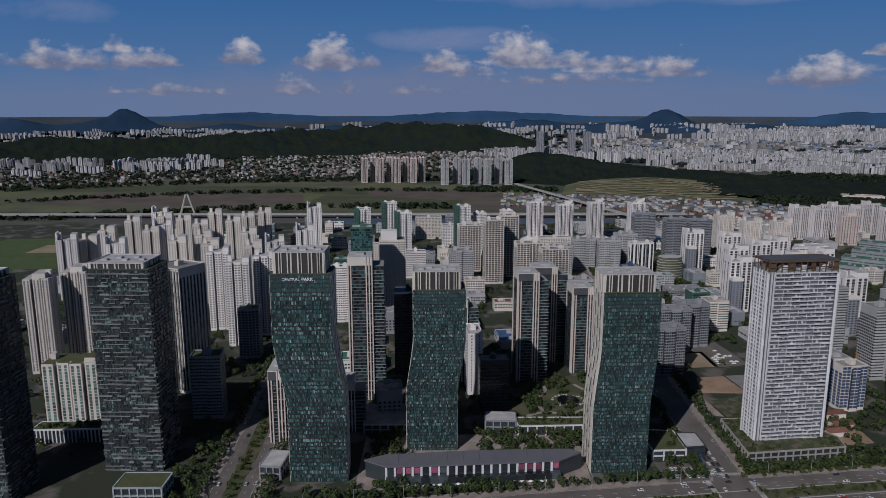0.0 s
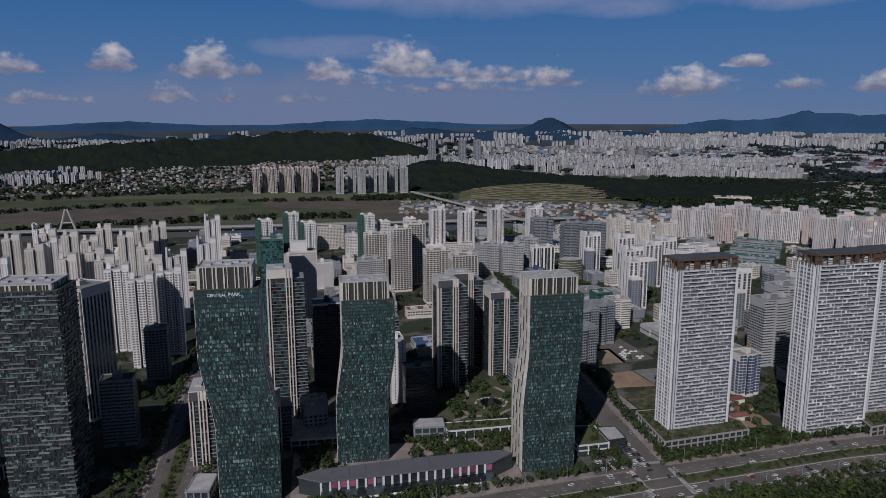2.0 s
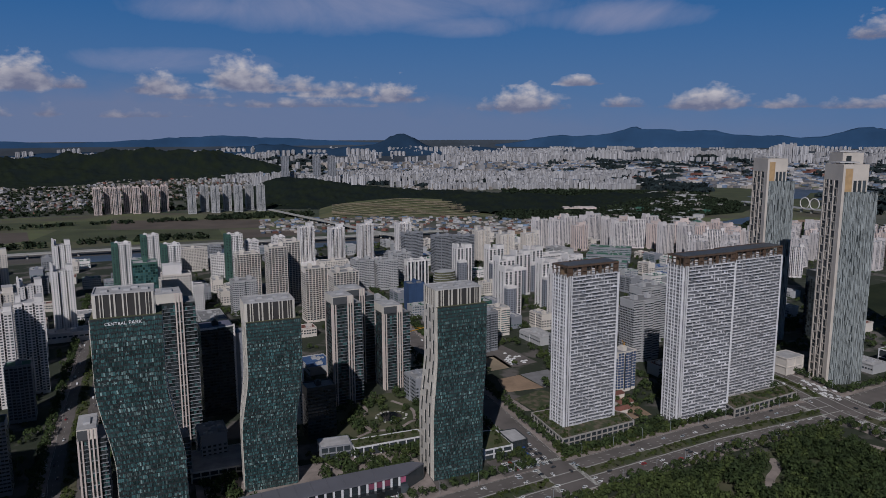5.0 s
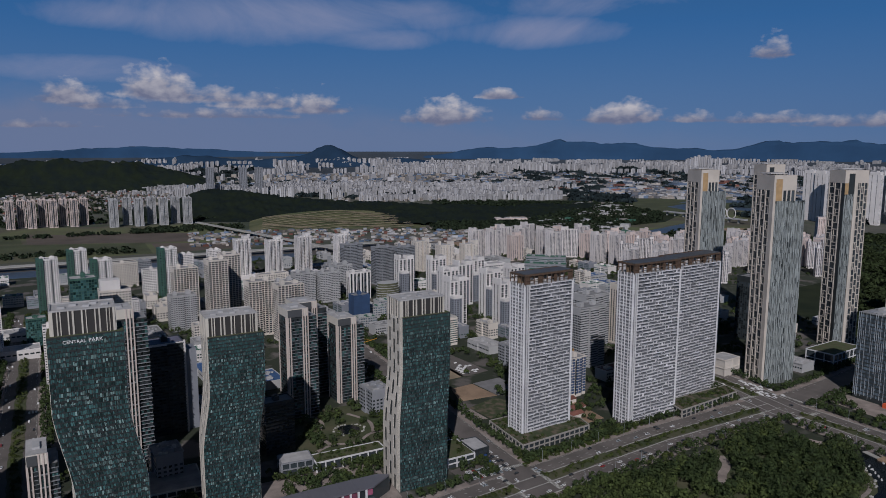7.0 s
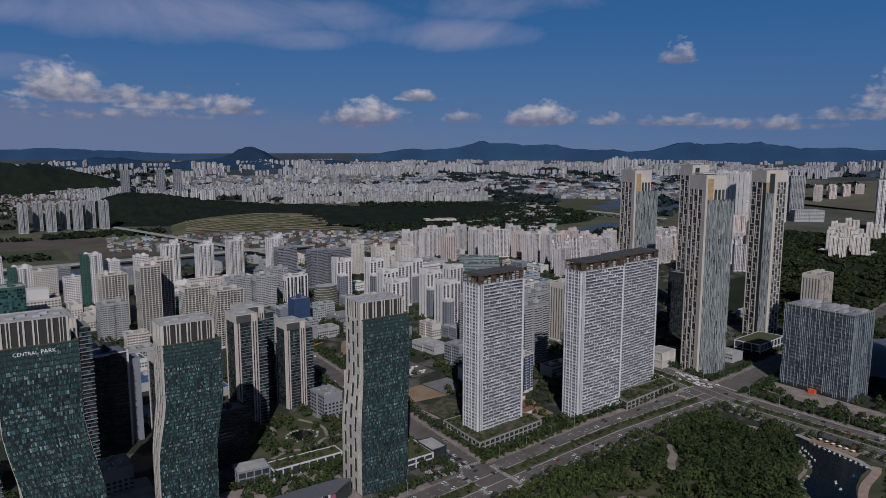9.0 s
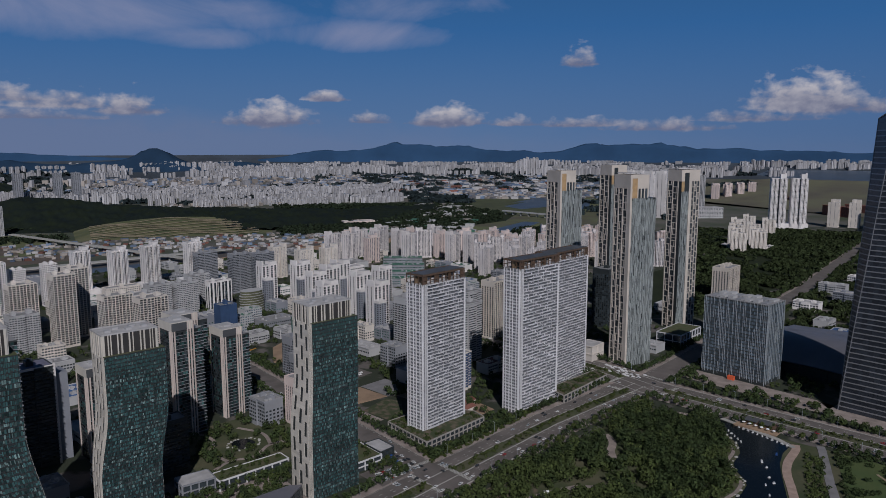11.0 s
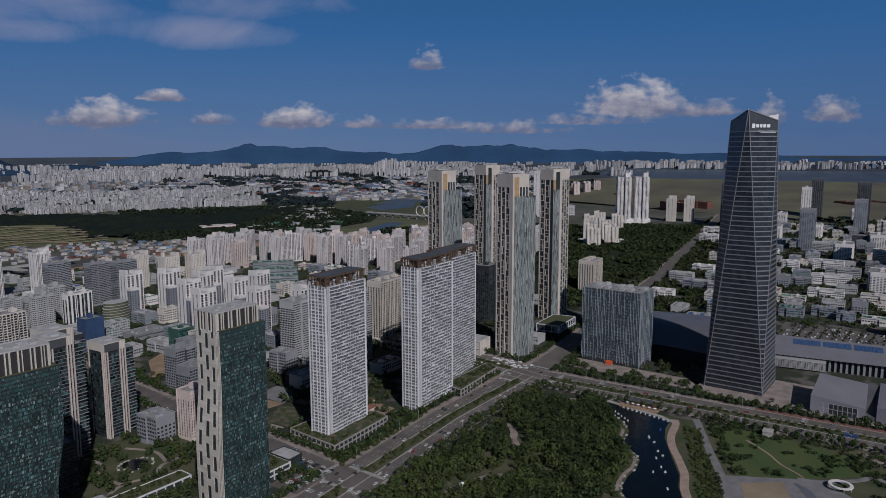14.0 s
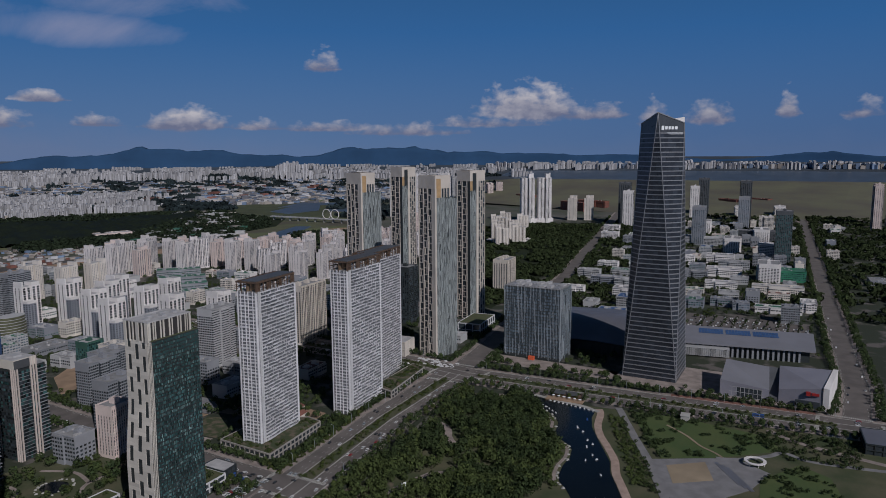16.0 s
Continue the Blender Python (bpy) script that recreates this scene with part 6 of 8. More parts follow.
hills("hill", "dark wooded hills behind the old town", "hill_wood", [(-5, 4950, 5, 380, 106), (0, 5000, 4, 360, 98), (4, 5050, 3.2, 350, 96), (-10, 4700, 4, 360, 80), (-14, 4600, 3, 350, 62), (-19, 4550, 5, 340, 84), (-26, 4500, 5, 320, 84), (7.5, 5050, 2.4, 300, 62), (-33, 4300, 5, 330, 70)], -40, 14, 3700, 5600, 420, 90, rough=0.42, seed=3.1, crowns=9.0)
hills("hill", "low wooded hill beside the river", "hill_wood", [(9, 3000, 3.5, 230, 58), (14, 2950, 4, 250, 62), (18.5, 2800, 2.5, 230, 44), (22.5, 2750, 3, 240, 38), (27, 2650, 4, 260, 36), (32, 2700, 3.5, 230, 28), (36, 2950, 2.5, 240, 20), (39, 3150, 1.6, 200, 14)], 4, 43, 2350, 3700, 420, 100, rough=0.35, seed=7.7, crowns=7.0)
# Both far ranges get their haze from blue surface colour.
hills("hill", "distant peaks with blue haze in their colour", "far_hill", [(18.8, 9700, 1.7, 700, 235), (15.5, 9700, 2.4, 700, 90), (9, 9500, 4, 700, 120), (24, 9700, 3, 700, 90), (-22, 9500, 2.0, 700, 190), (-24.5, 9500, 2.2, 700, 90), (-29, 9500, 2.2, 700, 150), (-15, 9500, 3, 700, 70), (1, 9500, 4, 600, 60), (-6, 9500, 3, 600, 50)], -42, 30, 8300, 11200, 260, 14, rough=0.35, seed=1.3)
hills("hill", "far mountain range painted blue with haze", "farther_hill", [(37, 15500, 3.2, 1500, 330), (41.5, 15500, 2.5, 1500, 230), (46, 15500, 3.5, 1500, 190), (52.5, 15500, 2.6, 1500, 320), (57, 15500, 2.8, 1500, 320), (62, 15500, 3, 1500, 190), (67, 15500, 4, 1500, 170), (31, 15500, 3, 1500, 190), (74, 16500, 5, 1500, 150), (88, 17500, 4, 1500, 190), (5, 17500, 9, 1500, 200), (-14, 17500, 6, 1500, 180)], -40, 100, 12500, 20000, 320, 14, rough=0.22, seed=5.2)

# cleared slope on the low hill
b = Build()
for i in range(15):
    for j in range(9):
        az, R = 12.5 + 14.0 * i / 14, 2270 + 290 * j / 8
        x, y = polar(az, R)
        k = math.sin(math.pi * i / 14) ** 0.7
        b.v.append((x, y, 0.3 + 34 * k * (j / 8) ** 1.2))
for i in range(14):
    for j in range(8):
        p = i * 9 + j
        b.f.append((p, p + 9, p + 10, p + 1))
        b.m.append(0)
part("cleared_slope", b, "dry_grass", kind="structure", label="terraced grassy slope below the wood")
for k in range(9):
    pts = []
    for q in range(13):
        i, j = 1.0 + q, 0.6 + 0.8 * k + 0.55 * math.sin(q * 1.1 + k)
        i = min(i, 13.2)
        x, y = polar(12.5 + 14.0 * i / 14, 2270 + 290 * j / 8)
        pts.append((x, y, 1.4 + 34 * math.sin(math.pi * i / 14) ** 0.7 * (j / 8) ** 1.2))
    b = Build()
    for (x0, y0, z0), (x1, y1, z1) in zip(pts, pts[1:]):
        b.face([(x0, y0, z0 + 1.6), (x1, y1, z1 + 1.6), (x1 + 1.5, y1 + 5, z1 + 2.4), (x0 + 1.5, y0 + 5, z0 + 2.4)])
    part("path", b, "sand_earth", kind="structure", label="pale earth track on the terraced slope")


# ---- the far city ----
def far_town(name, label, zones, mats, seed):
    """Many small far buildings as one joined mass: zones of (azimuths, distances, count, widths, heights, material)."""
    random.seed(seed)
    b = Build()
    for a0, a1, r0, r1, n, ws, hs, mi, row in zones:
        k = 0
        while k < n:
            az, R = random.uniform(a0, a1), random.uniform(r0, r1)
            run = random.randint(3, 7) if row else 1
            turn = radians(random.choice((5, 5, -25, 40, -50, 70)))
            h = random.uniform(*hs)
            w = random.uniform(*ws)
            d = w * (0.45 if row else random.uniform(0.6, 1.1))
            m = mi if isinstance(mi, int) else random.choice(mi)
            for q in range(run):
                x, y = polar(az, R)
                x, y = x + q * w * 1.5 * math.cos(turn), y + q * w * 1.5 * math.sin(turn)
                X, Y, Z, s = squeeze(x, y)
                c, sn = math.cos(turn) * s, math.sin(turn) * s
                if row:
                    # dark core shows in the gaps between bays as painted recess shade
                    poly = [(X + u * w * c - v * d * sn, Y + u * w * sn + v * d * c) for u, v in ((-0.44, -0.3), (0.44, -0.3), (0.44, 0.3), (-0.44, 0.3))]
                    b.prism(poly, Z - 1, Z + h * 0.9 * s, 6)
                hv = random.uniform(0.85, 1.1)
                for (u0, u1, hh, e) in (((-0.5, -0.22, 0.92 * hv, 0.0), (-0.14, 0.14, hv, 0.12), (0.22, 0.5, 0.95 * hv, 0.0)) if row else ((-0.5, 0.5, 1.0, 0.0),)):
                    v0, v1 = -0.5 - e, 0.5 + e
                    poly = [(X + u * w * c - v * d * sn, Y + u * w * sn + v * d * c) for u, v in ((u0, v0), (u1, v0), (u1, v1), (u0, v1))]
                    b.prism(poly, Z - 1, Z + h * hh * s, m, cap=(4 if row else m))
                k += 1
    return part(name, b, mats, label=label, kind="stuff")


FAR_MATS = ["far_wall", "far_tan", "far_roof_blue", "roof_red", "roof_pale", "roof_green", "far_grey_gap_shade"]
tagged(far_town("far_town", "white apartment slabs and small houses of the old town", [
    (-33, -17, 3250, 3850, 150, (16, 22), (26, 48), 0, True), (-33, -2, 2750, 3700, 900, (7, 14), (4, 10), (6, 1, 1, 0, 6, 3), False), (-14, -2, 2900, 4100, 420, (9, 16), (5, 12), (6, 1, 0, 1), False),
    (-4, 11, 3100, 4450, 800, (8, 15), (4, 11), (6, 1, 1, 3, 0), False), (5, 13, 3500, 4100, 50, (18, 28), (40, 70), 0, True)], FAR_MATS, 3), category="town")
tagged(far_town("far_town", "dense white apartment slabs beyond the wooded hill", [
    (13, 36, 3500, 4500, 620, (19, 27), (32, 50), 0, True), (21, 35, 3330, 3560, 170, (16, 22), (24, 36), 0, True), (19, 29, 3330, 3700, 160, (10, 18), (6, 14), (1, 0, 1), False), (4, 36, 4300, 5200, 420, (12, 30), (8, 22), (1, 0, 2), False), (3, 14, 3900, 4600, 200, (14, 22), (18, 30), 0, True)], FAR_MATS, 5), category="town")
tagged(far_town("far_town", "industrial estate of low blue and grey roofs", [
    (31, 60, 3700, 6800, 3800, (14, 44), (6, 15), (6, 1, 0, 2, 2, 1, 6, 4), False), (14, 34, 4700, 6500, 900, (16, 44), (8, 18), (0, 1, 2, 6), False), (36, 50, 4200, 5600, 90, (40, 80), (10, 22), (0, 4, 3, 2), False)], FAR_MATS, 7), category="town")
tagged(far_town("far_town", "belts of distant white apartment towers", [
    (-35, 30, 6000, 8300, 760, (22, 34), (38, 72), 0, True), (24, 62, 6600, 8300, 620, (28, 40), (48, 85), 0, True), (44, 47, 7000, 7200, 14, (34, 44), (110, 160), 0, True), (55, 66, 7000, 8000, 130, (28, 40), (45, 75), 0, True),
    (-35, 26, 4900, 6200, 260, (20, 44), (20, 50), (0, 1, 0), False), (-12, 24, 8300, 9500, 140, (34, 50), (60, 100), 0, True), (12, 66, 8300, 12000, 700, (30, 44), (28, 60), 0, True)], FAR_MATS, 9), category="town")
tagged(far_town("far_town", "distant apartment rows across the tidal channel", [
    (63, 82, 9300, 10400, 130, (40, 56), (60, 95), 0, True), (72, 96, 10200, 12000, 420, (40, 70), (25, 70), (0, 1, 2), False), (66, 96, 9800, 11500, 130, (40, 56), (60, 110), 0, True)], FAR_MATS, 13), category="town")
tagged(far_town("far_town", "roadside sheds with red, blue and grey roofs", [
    (8, 33, 1930, 2260, 620, (6, 17), (3, 6), (1, 1, 4, 3, 2, 0, 1), False), (33, 43, 2150, 2600, 110, (14, 40), (5, 10), (0, 4, 1, 5), False), (38, 42.5, 2700, 3300, 60, (16, 50), (5, 10), (0, 4, 1), False)], FAR_MATS, 17), category="town")

# white greenhouses and sheds along the river wood
gh = thing("greenhouse", "long low white greenhouse by the river wood", "greenhouse", "river greenhouses")
b = Build()
b.box(-30, -7, 0, 30, 7, 4)
for k in range(6):
    b.box(-30 + 10 * k, -7.3, 4, -24 + 10 * k, 7.3, 5.2)
part("hall", b, "roof_pale", gh)
spots = [(1720, 2546, -20), (1800, 2520, -18), (1880, 2490, -18), (1700, 2251, -40), (1745, 2205, -42), (1790, 2140, -45), (1836, 2090, -45), (1415, 2110, -20), (1480, 2085, -20), (1560, 2420, -20), (1640, 2330, -25)]
spread(gh, spots)
tan_hall = block("low_hall", "long tan warehouse by the river", 110, 40, 14, floor=5, wall="pink_paint", glass="window_far", bay=9, mw=0.4, mh=0.3, steps=2, step=1, tops=1, roof="roof_pale")
spread(tan_hall, [(1262, 2110, -20)])

# two slim far towers, and river-side apartment groups
ap = block("apartment_tower", "pale riverside apartment tower in a tight group", 26, 22, 90, wall="light_grey", glass="window_far", bay=5, mw=0.35, mh=0.6, steps=4, step=2.2, tops=2, group="riverside towers")
spread(ap, [(24 + 38 * i + (6 if i % 2 else 0), 2560 + (55 if i % 2 else 0), 5) for i in range(7)])
ap2 = block("apartment_tower", "pinkish-brown riverside apartment tower in a tight group", 24, 22, 88, wall="pink_paint", glass="window_dark", bay=4, mw=0.4, mh=0.9, steps=4, step=2.2, tops=2, group="riverside towers")
spread(ap2, [(-270 + 30 * i, 2640 + (40 if i % 2 else 0), 5) for i in range(8)])
tw = block("apartment_tower", "slim grey far tower of a pair", 34, 30, 150, wall="grey_paint", glass="window_far", bay=6, steps=2, step=2, tops=1, group="paired far towers")
x, y = polar(12.1, 3750)
spread(tw, [(x, y, 5), (x + 78, y - 5, 5), (x - 160, y + 10, 5)])
# expressway on piers along the canal
b, piers = Build(), Build()
for i in range(38):
    x = -3200 + 100 * i
    piers.box(x + 48, 1762, 0, x + 52, 1772, 9)
b.box(-3200, 1755, 9, 620, 1779, 11.2, 0, True)
ob = thing("viaduct", "long pale concrete expressway viaduct", "bridge")
part("deck", b, "concrete", ob)
part("pier_line", piers, "concrete", ob, kind="stuff")
ob = thing("cable_bridge_pylon", "pale A-shaped bridge pylon", "bridge")
b = Build()
for sx in (-1, 1):
    b.bar((-627 + sx * 20, 1783, 0), (-627 + sx * 2, 1783, 58), 2.4, 0, 6)
b.bar((-627 - 12, 1783, 26), (-627 + 12, 1783, 26), 1.6, 0, 6)
part("pylon", b, "concrete", ob)
# railway viaduct that slants over the channel
ob = thing("viaduct", "slanting concrete rail viaduct over the channel", "bridge")
b, piers = Build(), Build()
A, C = Vector((270, 2480)), Vector((480, 1690))
n = Vector((-(C - A).y, (C - A).x)).normalized() * 7
b.prism([tuple(A + n), tuple(A - n), tuple(C - n), tuple(C + n)][::-1], 10, 13, 0, bottom=True)
for i in range(16):
    p = A.lerp(C, i / 16)
    piers.box(p.x - 2, p.y - 2, 0, p.x + 2, p.y + 2, 10)
part("deck", b, "concrete", ob)
part("pier_line", piers, "concrete", ob, kind="stuff")
# bridge with rings on the river
ob = thing("ring_bridge", "white river bridge with two ring-shaped arches", "bridge")
b = Build()
b.box(-185, -9, 12, 185, 9, 16, 0, True)
part("deck", b, "light_grey", ob)
for i in range(9):
    b = Build()
    b.box(-175 + 41 * i, -4, 0, -170 + 41 * i, 4, 12)
    part("pier", b, "concrete", ob)
for cx in (92, 130):
    b = Build()
    for k in range(24):
        a, c = 2 * math.pi * k / 24, 2 * math.pi * (k + 1) / 24
        b.bar((cx + 18 * math.cos(a), -9, 33 + 18 * math.sin(a)), (cx + 18 * math.cos(c), -9, 33 + 18 * math.sin(c)), 1.5, 0, 5)
    part("ring_arch", b, "white_paint", ob, "white steel ring")
at(ob, 1927, 1863, 0, -89.2)

# ---- low buildings between the towers ----
random.seed(23)


def podium(name, label, poly, h, roof, glass="glass_slate", col="concrete", bay=5.0, floors=2, garden=True):
    """A low building on an outline: recessed glass, columns, floor bands, a parapet and a roof surface."""
    t = thing(name, label, "building")
    core, cols, band, rf = Build(), Build(), Build(), Build()
    core.prism(poly, 0, h - 0.6)
    n = len(poly)
    for i in range(n):
        a, c = Vector(poly[i]), Vector(poly[(i + 1) % n])
        L = (c - a).length
        d = (c - a).normalized()
        o = Vector((d.y, -d.x))
        m = max(1, int(L / bay))
        for k in range(m + 1):
            p = a + d * (L * k / m)
            q = [p - d * 0.45, p + d * 0.45, p + d * 0.45 + o * 0.8, p - d * 0.45 + o * 0.8]
            cols.prism([tuple(v) for v in q][::-1], 0, h - 0.3)
        for f in range(1, floors + 1):
            z = (h - 0.3) * f / floors
            q = [a, c, c + o * 0.9, a + o * 0.9]
            band.prism([tuple(v) for v in q][::-1], z - 0.7, z + (0.5 if f == floors else 0.1), bottom=True)
    rf.prism(poly, h - 0.6, h - 0.2)
    part("wall", core, glass, t)
    part("column_screen", cols, col, t, kind="stuff")
    part("banding", band, col, t, kind="stuff")
    part("roof_surface", rf, roof, t)
    return t


podium("podium", "two-storey stone and glass podium with roof garden", [(238, 507), (318, 517), (321, 534), (300, 570), (241, 568)], 9, "planting", col="pale_stone", bay=6)
podium("shop_row", "low shop row with a planted roof below the grey towers", [(424, 504), (516, 517), (520, 536), (430, 530)], 9, "planting", col="pale_stone", bay=7)
podium("pavilion", "dark glass pavilion with a flat white roof", [(40, 563), (65, 561), (66, 578), (41, 580)], 11, "roof_pale", col="grey_paint", bay=6)
podium("arcade", "low arcade with white piers and grass roof", [(67, 556), (128, 558), (128, 572), (67, 572)], 9, "roof_lawn", col="rib_white", bay=7, floors=1)
podium("pavilion", "dark glass pavilion with a bright white roof", [(193, 515), (208, 517), (208, 539), (193, 539)], 10, "roof_pale", col="frame_dark", bay=5)
podium("annex", "low glass annex with grass roof", [(166, 512), (192, 513), (192, 545), (166, 548)], 9, "roof_lawn", col="rib_white", bay=8)
podium("annex", "glass annex with a green lawn roof", [(-224, 454), (-191, 454), (-191, 474), (-224, 474)], 12, "roof_lawn", col="metal_fin", bay=5)
podium("pavilion", "grey pavilion with a pale flat roof", [(-131, 486), (-116, 484), (-114, 508), (-128, 510)], 11, "roof_pale", col="grey_paint", bay=5)
podium("arcade", "white colonnade below a planted deck", [(-330, 545), (-268, 548), (-268, 562), (-330, 560)], 12, "roof_lawn", col="rib_white", bay=3, floors=1)
podium("arcade", "dim deck with concrete piers", [(-62, 560), (-22, 560), (-22, 600), (-62, 600)], 9, "roof_grey", col="concrete", bay=6)
podium("low_building", "white low hall beside the tall beige towers", [(705, 535), (770, 543), (765, 575), (700, 568)], 18, "roof_lawn", col="rib_white", bay=9)
podium("low_building", "small tan box building by the avenue", [(565, 575), (592, 578), (590, 600), (563, 597)], 20, "roof_pale", glass="cream_paint", col="cream_paint", bay=13)
# Low dark box added at the park corner in place of a sunken canal.
podium("low_building", "dark flat box standing in for a sunken canal", [(505, 18), (545, 22), (542, 62), (502, 58)], 10, "hall_roof", col="frame_dark", bay=6)

# curved shop strip
sheet("forecourt", [(-60, 470), (112, 474), (116, 560), (-60, 556)], 0.3, "paving", "paved ground round the shop building")
t = thing("shop_strip", "long curved shop building with dark metal roof and pink bays", "building")
core, cols, sign_b, rf, base_b = Build(), Build(), Build(), Build(), Build()
front = [(-38 + 128 * k / 20, 480 + 8.5 * (k / 20) ** 1.3) for k in range(21)]
back = [(x - 2 + 12 * i / 20, y + 17 + 3 * math.sin(math.pi * i / 20)) for i, (x, y) in enumerate(front)]
rim = [(-54, 489)] + front + [(108, 500)] + back[::-1]
core.prism(rim, 0, 12.5)
rf.prism([(x + (0 if i else -1), y - (1.2 if 0 < i < 22 else 0)) for i, (x, y) in enumerate(rim)], 12.5, 13.6, bottom=True)
for i in range(20):
    (x0, y0), (x1, y1) = front[i], front[i + 1]
    cols.box(x0 - 0.7, y0 - 1.0, 0 if i % 7 else 0, x0 + 0.9, y0, 12.4)
    sign_b.box(x0 + 1.4, y0 - 0.35, 7.2, x1 - 1.0, y0, 11.6, 0 if i in (1, 2, 3, 5, 15, 16, 17, 19) else 1)
    base_b.box(x0, y0 - 4.0, 0, x1, y0, 5.4)
for i in range(10):
    rf.box(-30 + 12 * i, 484 + 0.6 * i, 13.6, -29.4 + 12 * i, 499 + 0.8 * i, 13.9)
part("wall", core, "glass_slate", t)
part("pier_screen", cols, "rib_white", t, kind="stuff")
part("bay_panelling", sign_b, ["shop_pink", "window_dark"], t, kind="stuff")
part("ground_floor", base_b, "glass_slate", t)
part("metal_roof", rf, "hall_roof", t, "dark grey standing-seam metal roof")

# ---- exhibition halls ----
t = thing("exhibition_hall", "huge dark exhibition hall with a wave-shaped metal roof", "building")
b, w = Build(), Build()
nx, ny = 24, 16
for i in range(nx + 1):
    for j in range(ny + 1):
        u, v = i / nx, j / ny
        x, y = 690 + 190 * u, 312 + 150 * v
        z = 22 + 9 * math.sin(u * 5.2 - 0.6) + 6 * u + 2 * math.sin(v * 4)
        b.v.append((x, y, z))
for i in range(nx):
    for j in range(ny):
        p = i * (ny + 1) + j
        b.f.append((p, p + ny + 1, p + ny + 2, p + 1))
        b.m.append(0)
roofo = part("wave_roof", b, "hall_roof", t)
for p in roofo.data.polygons:
    p.use_smooth = True
w.box(698, 318, 0, 872, 456, 15)
for k in range(18):
    w.bar((694, 320 + 8 * k, 0), (692, 320 + 8 * k, 17), 0.5)
part("wall", w, "frame_dark", t)

t = thing("exhibition_hall", "long grey hall with blue solar panels on the roof", "building")
core, rf, cols, pan = Build(), Build(), Build(), Build()
L, Dp = 165, 62
core.box(0, 4, 0, L, Dp, 14)
for f in range(1):
    rf.v.extend([(-6, -2, 15), (L + 6, -2, 15), (L + 12, Dp + 4, 22), (-6, Dp + 4, 22), (-6, -2, 16.4), (L + 6, -2, 16.4), (L + 12, Dp + 4, 23.4), (-6, Dp + 4, 23.4)])
    rf.f.extend([(0, 1, 5, 4), (1, 2, 6, 5), (2, 3, 7, 6), (3, 0, 4, 7), (4, 5, 6, 7), (3, 2, 1, 0)])
    rf.m.extend([0] * 6)
for k in range(26):
    cols.box(6 * k + 2, 1.5, 0, 6 * k + 4.4, 4, 14.6)
for k in range(3):
    for q in range(8):
        for r in range(3):
            x0, y0 = 34 + 34 * k + q * 3.9, 38 + r * 6.4
            z = 16.4 + 7 * (y0 + 2) / (Dp + 6) + 0.3
            pan.v.extend([(x0, y0, z), (x0 + 3.5, y0, z), (x0 + 3.5, y0 + 5.8, z + 0.65), (x0, y0 + 5.8, z + 0.65)])
            n = len(pan.v)
            pan.f.append((n - 4, n - 3, n - 2, n - 1))
            pan.m.append(0)
part("wall", core, "frame_dark", t)
lat = Build()
for k in range(24):
    lat.box(8 + 2.6 * k, -9, 2, 8.7 + 2.6 * k, -8.4, 12)
for k in range(8):
    lat.box(8, -9.1, 2 + 1.35 * k, 71, -8.3, 2.5 + 1.35 * k, 0, True)
lat.box(8, -8.3, 12, 71, 2, 13, 0, True)
part("lattice_front", lat, "light_grey", t, "pale lattice screen of the entrance", kind="stuff")
part("slanted_roof", rf, "hall_light", t)
part("column_screen", cols, "grey_paint", t, kind="stuff")
part("solar_array", pan, "roof_blue", t, "blue solar panels", kind="stuff")
at(t, 748, 275, 0, -80)

t = thing("concert_hall", "angular grey-violet metal-clad hall with sloped roof", "building")
body, wing, dark, win = Build(), Build(), Build(), Build()


def wedge(b, foot, heights, mi=0, cap=0):
    """A solid on a four-cornered foot with a roof height at each corner."""
    i = len(b.v)
    b.v.extend([(x, y, 0) for x, y in foot] + [(x, y, h) for (x, y), h in zip(foot, heights)])
    for k in range(4):
        j = (k + 1) % 4
        b.f.append((i + k, i + j, i + 4 + j, i + 4 + k))
        b.m.append(mi)
    b.f.append((i + 4, i + 5, i + 6, i + 7))
    b.m.append(mi + cap)


wedge(body, [(606, 145), (660, 150), (664, 196), (604, 194)], [13, 23, 25, 18], cap=1)
wedge(wing, [(602, 95), (668, 88), (670, 140), (608, 136)], [23, 26, 23, 15])
wedge(dark, [(609, 136), (668, 139), (664, 151), (608, 145)], [5, 21, 22, 5])
win.box(601.6, 97, 0.4, 604, 120, 8)
white, lines = Build(), Build()
wedge(white, [(600, 89), (668, 82), (668, 87), (601, 94.5)], [24, 27, 27, 24.5])
for k in range(9):
    y = 152 + 34 * k / 8
    lines.box(604.4, y - 0.25, 1, 605.6, y + 0.25, 12)
for z in (1, 6.2, 11.6):
    lines.box(604.4, 152, z, 605.6, 186, z + 0.4, 0, True)
win.box(604.7, 152, 1, 606.5, 186, 12)
part("white_end", white, "white_paint", t, "bright white end wall")
part("window_frame", lines, "light_grey", t)
part("main_body", body, ["hall_panel", "hall_light"], t)
wing_ob = part("wing", wing, "hall_panel", t)
part("dark_fold", dark, "dark_grey", t, "dark folded seam between the bodies")
part("glazing", win, "window_dark", t, kind="stuff")
sg = Build()
sg.box(600.9, 106, 14, 603.6, 110, 18)
sg.box(600.9, 98, 14.8, 603.4, 105, 17.2)
part("sign", sg, "car_red", wing_ob, "red wall sign shapes")

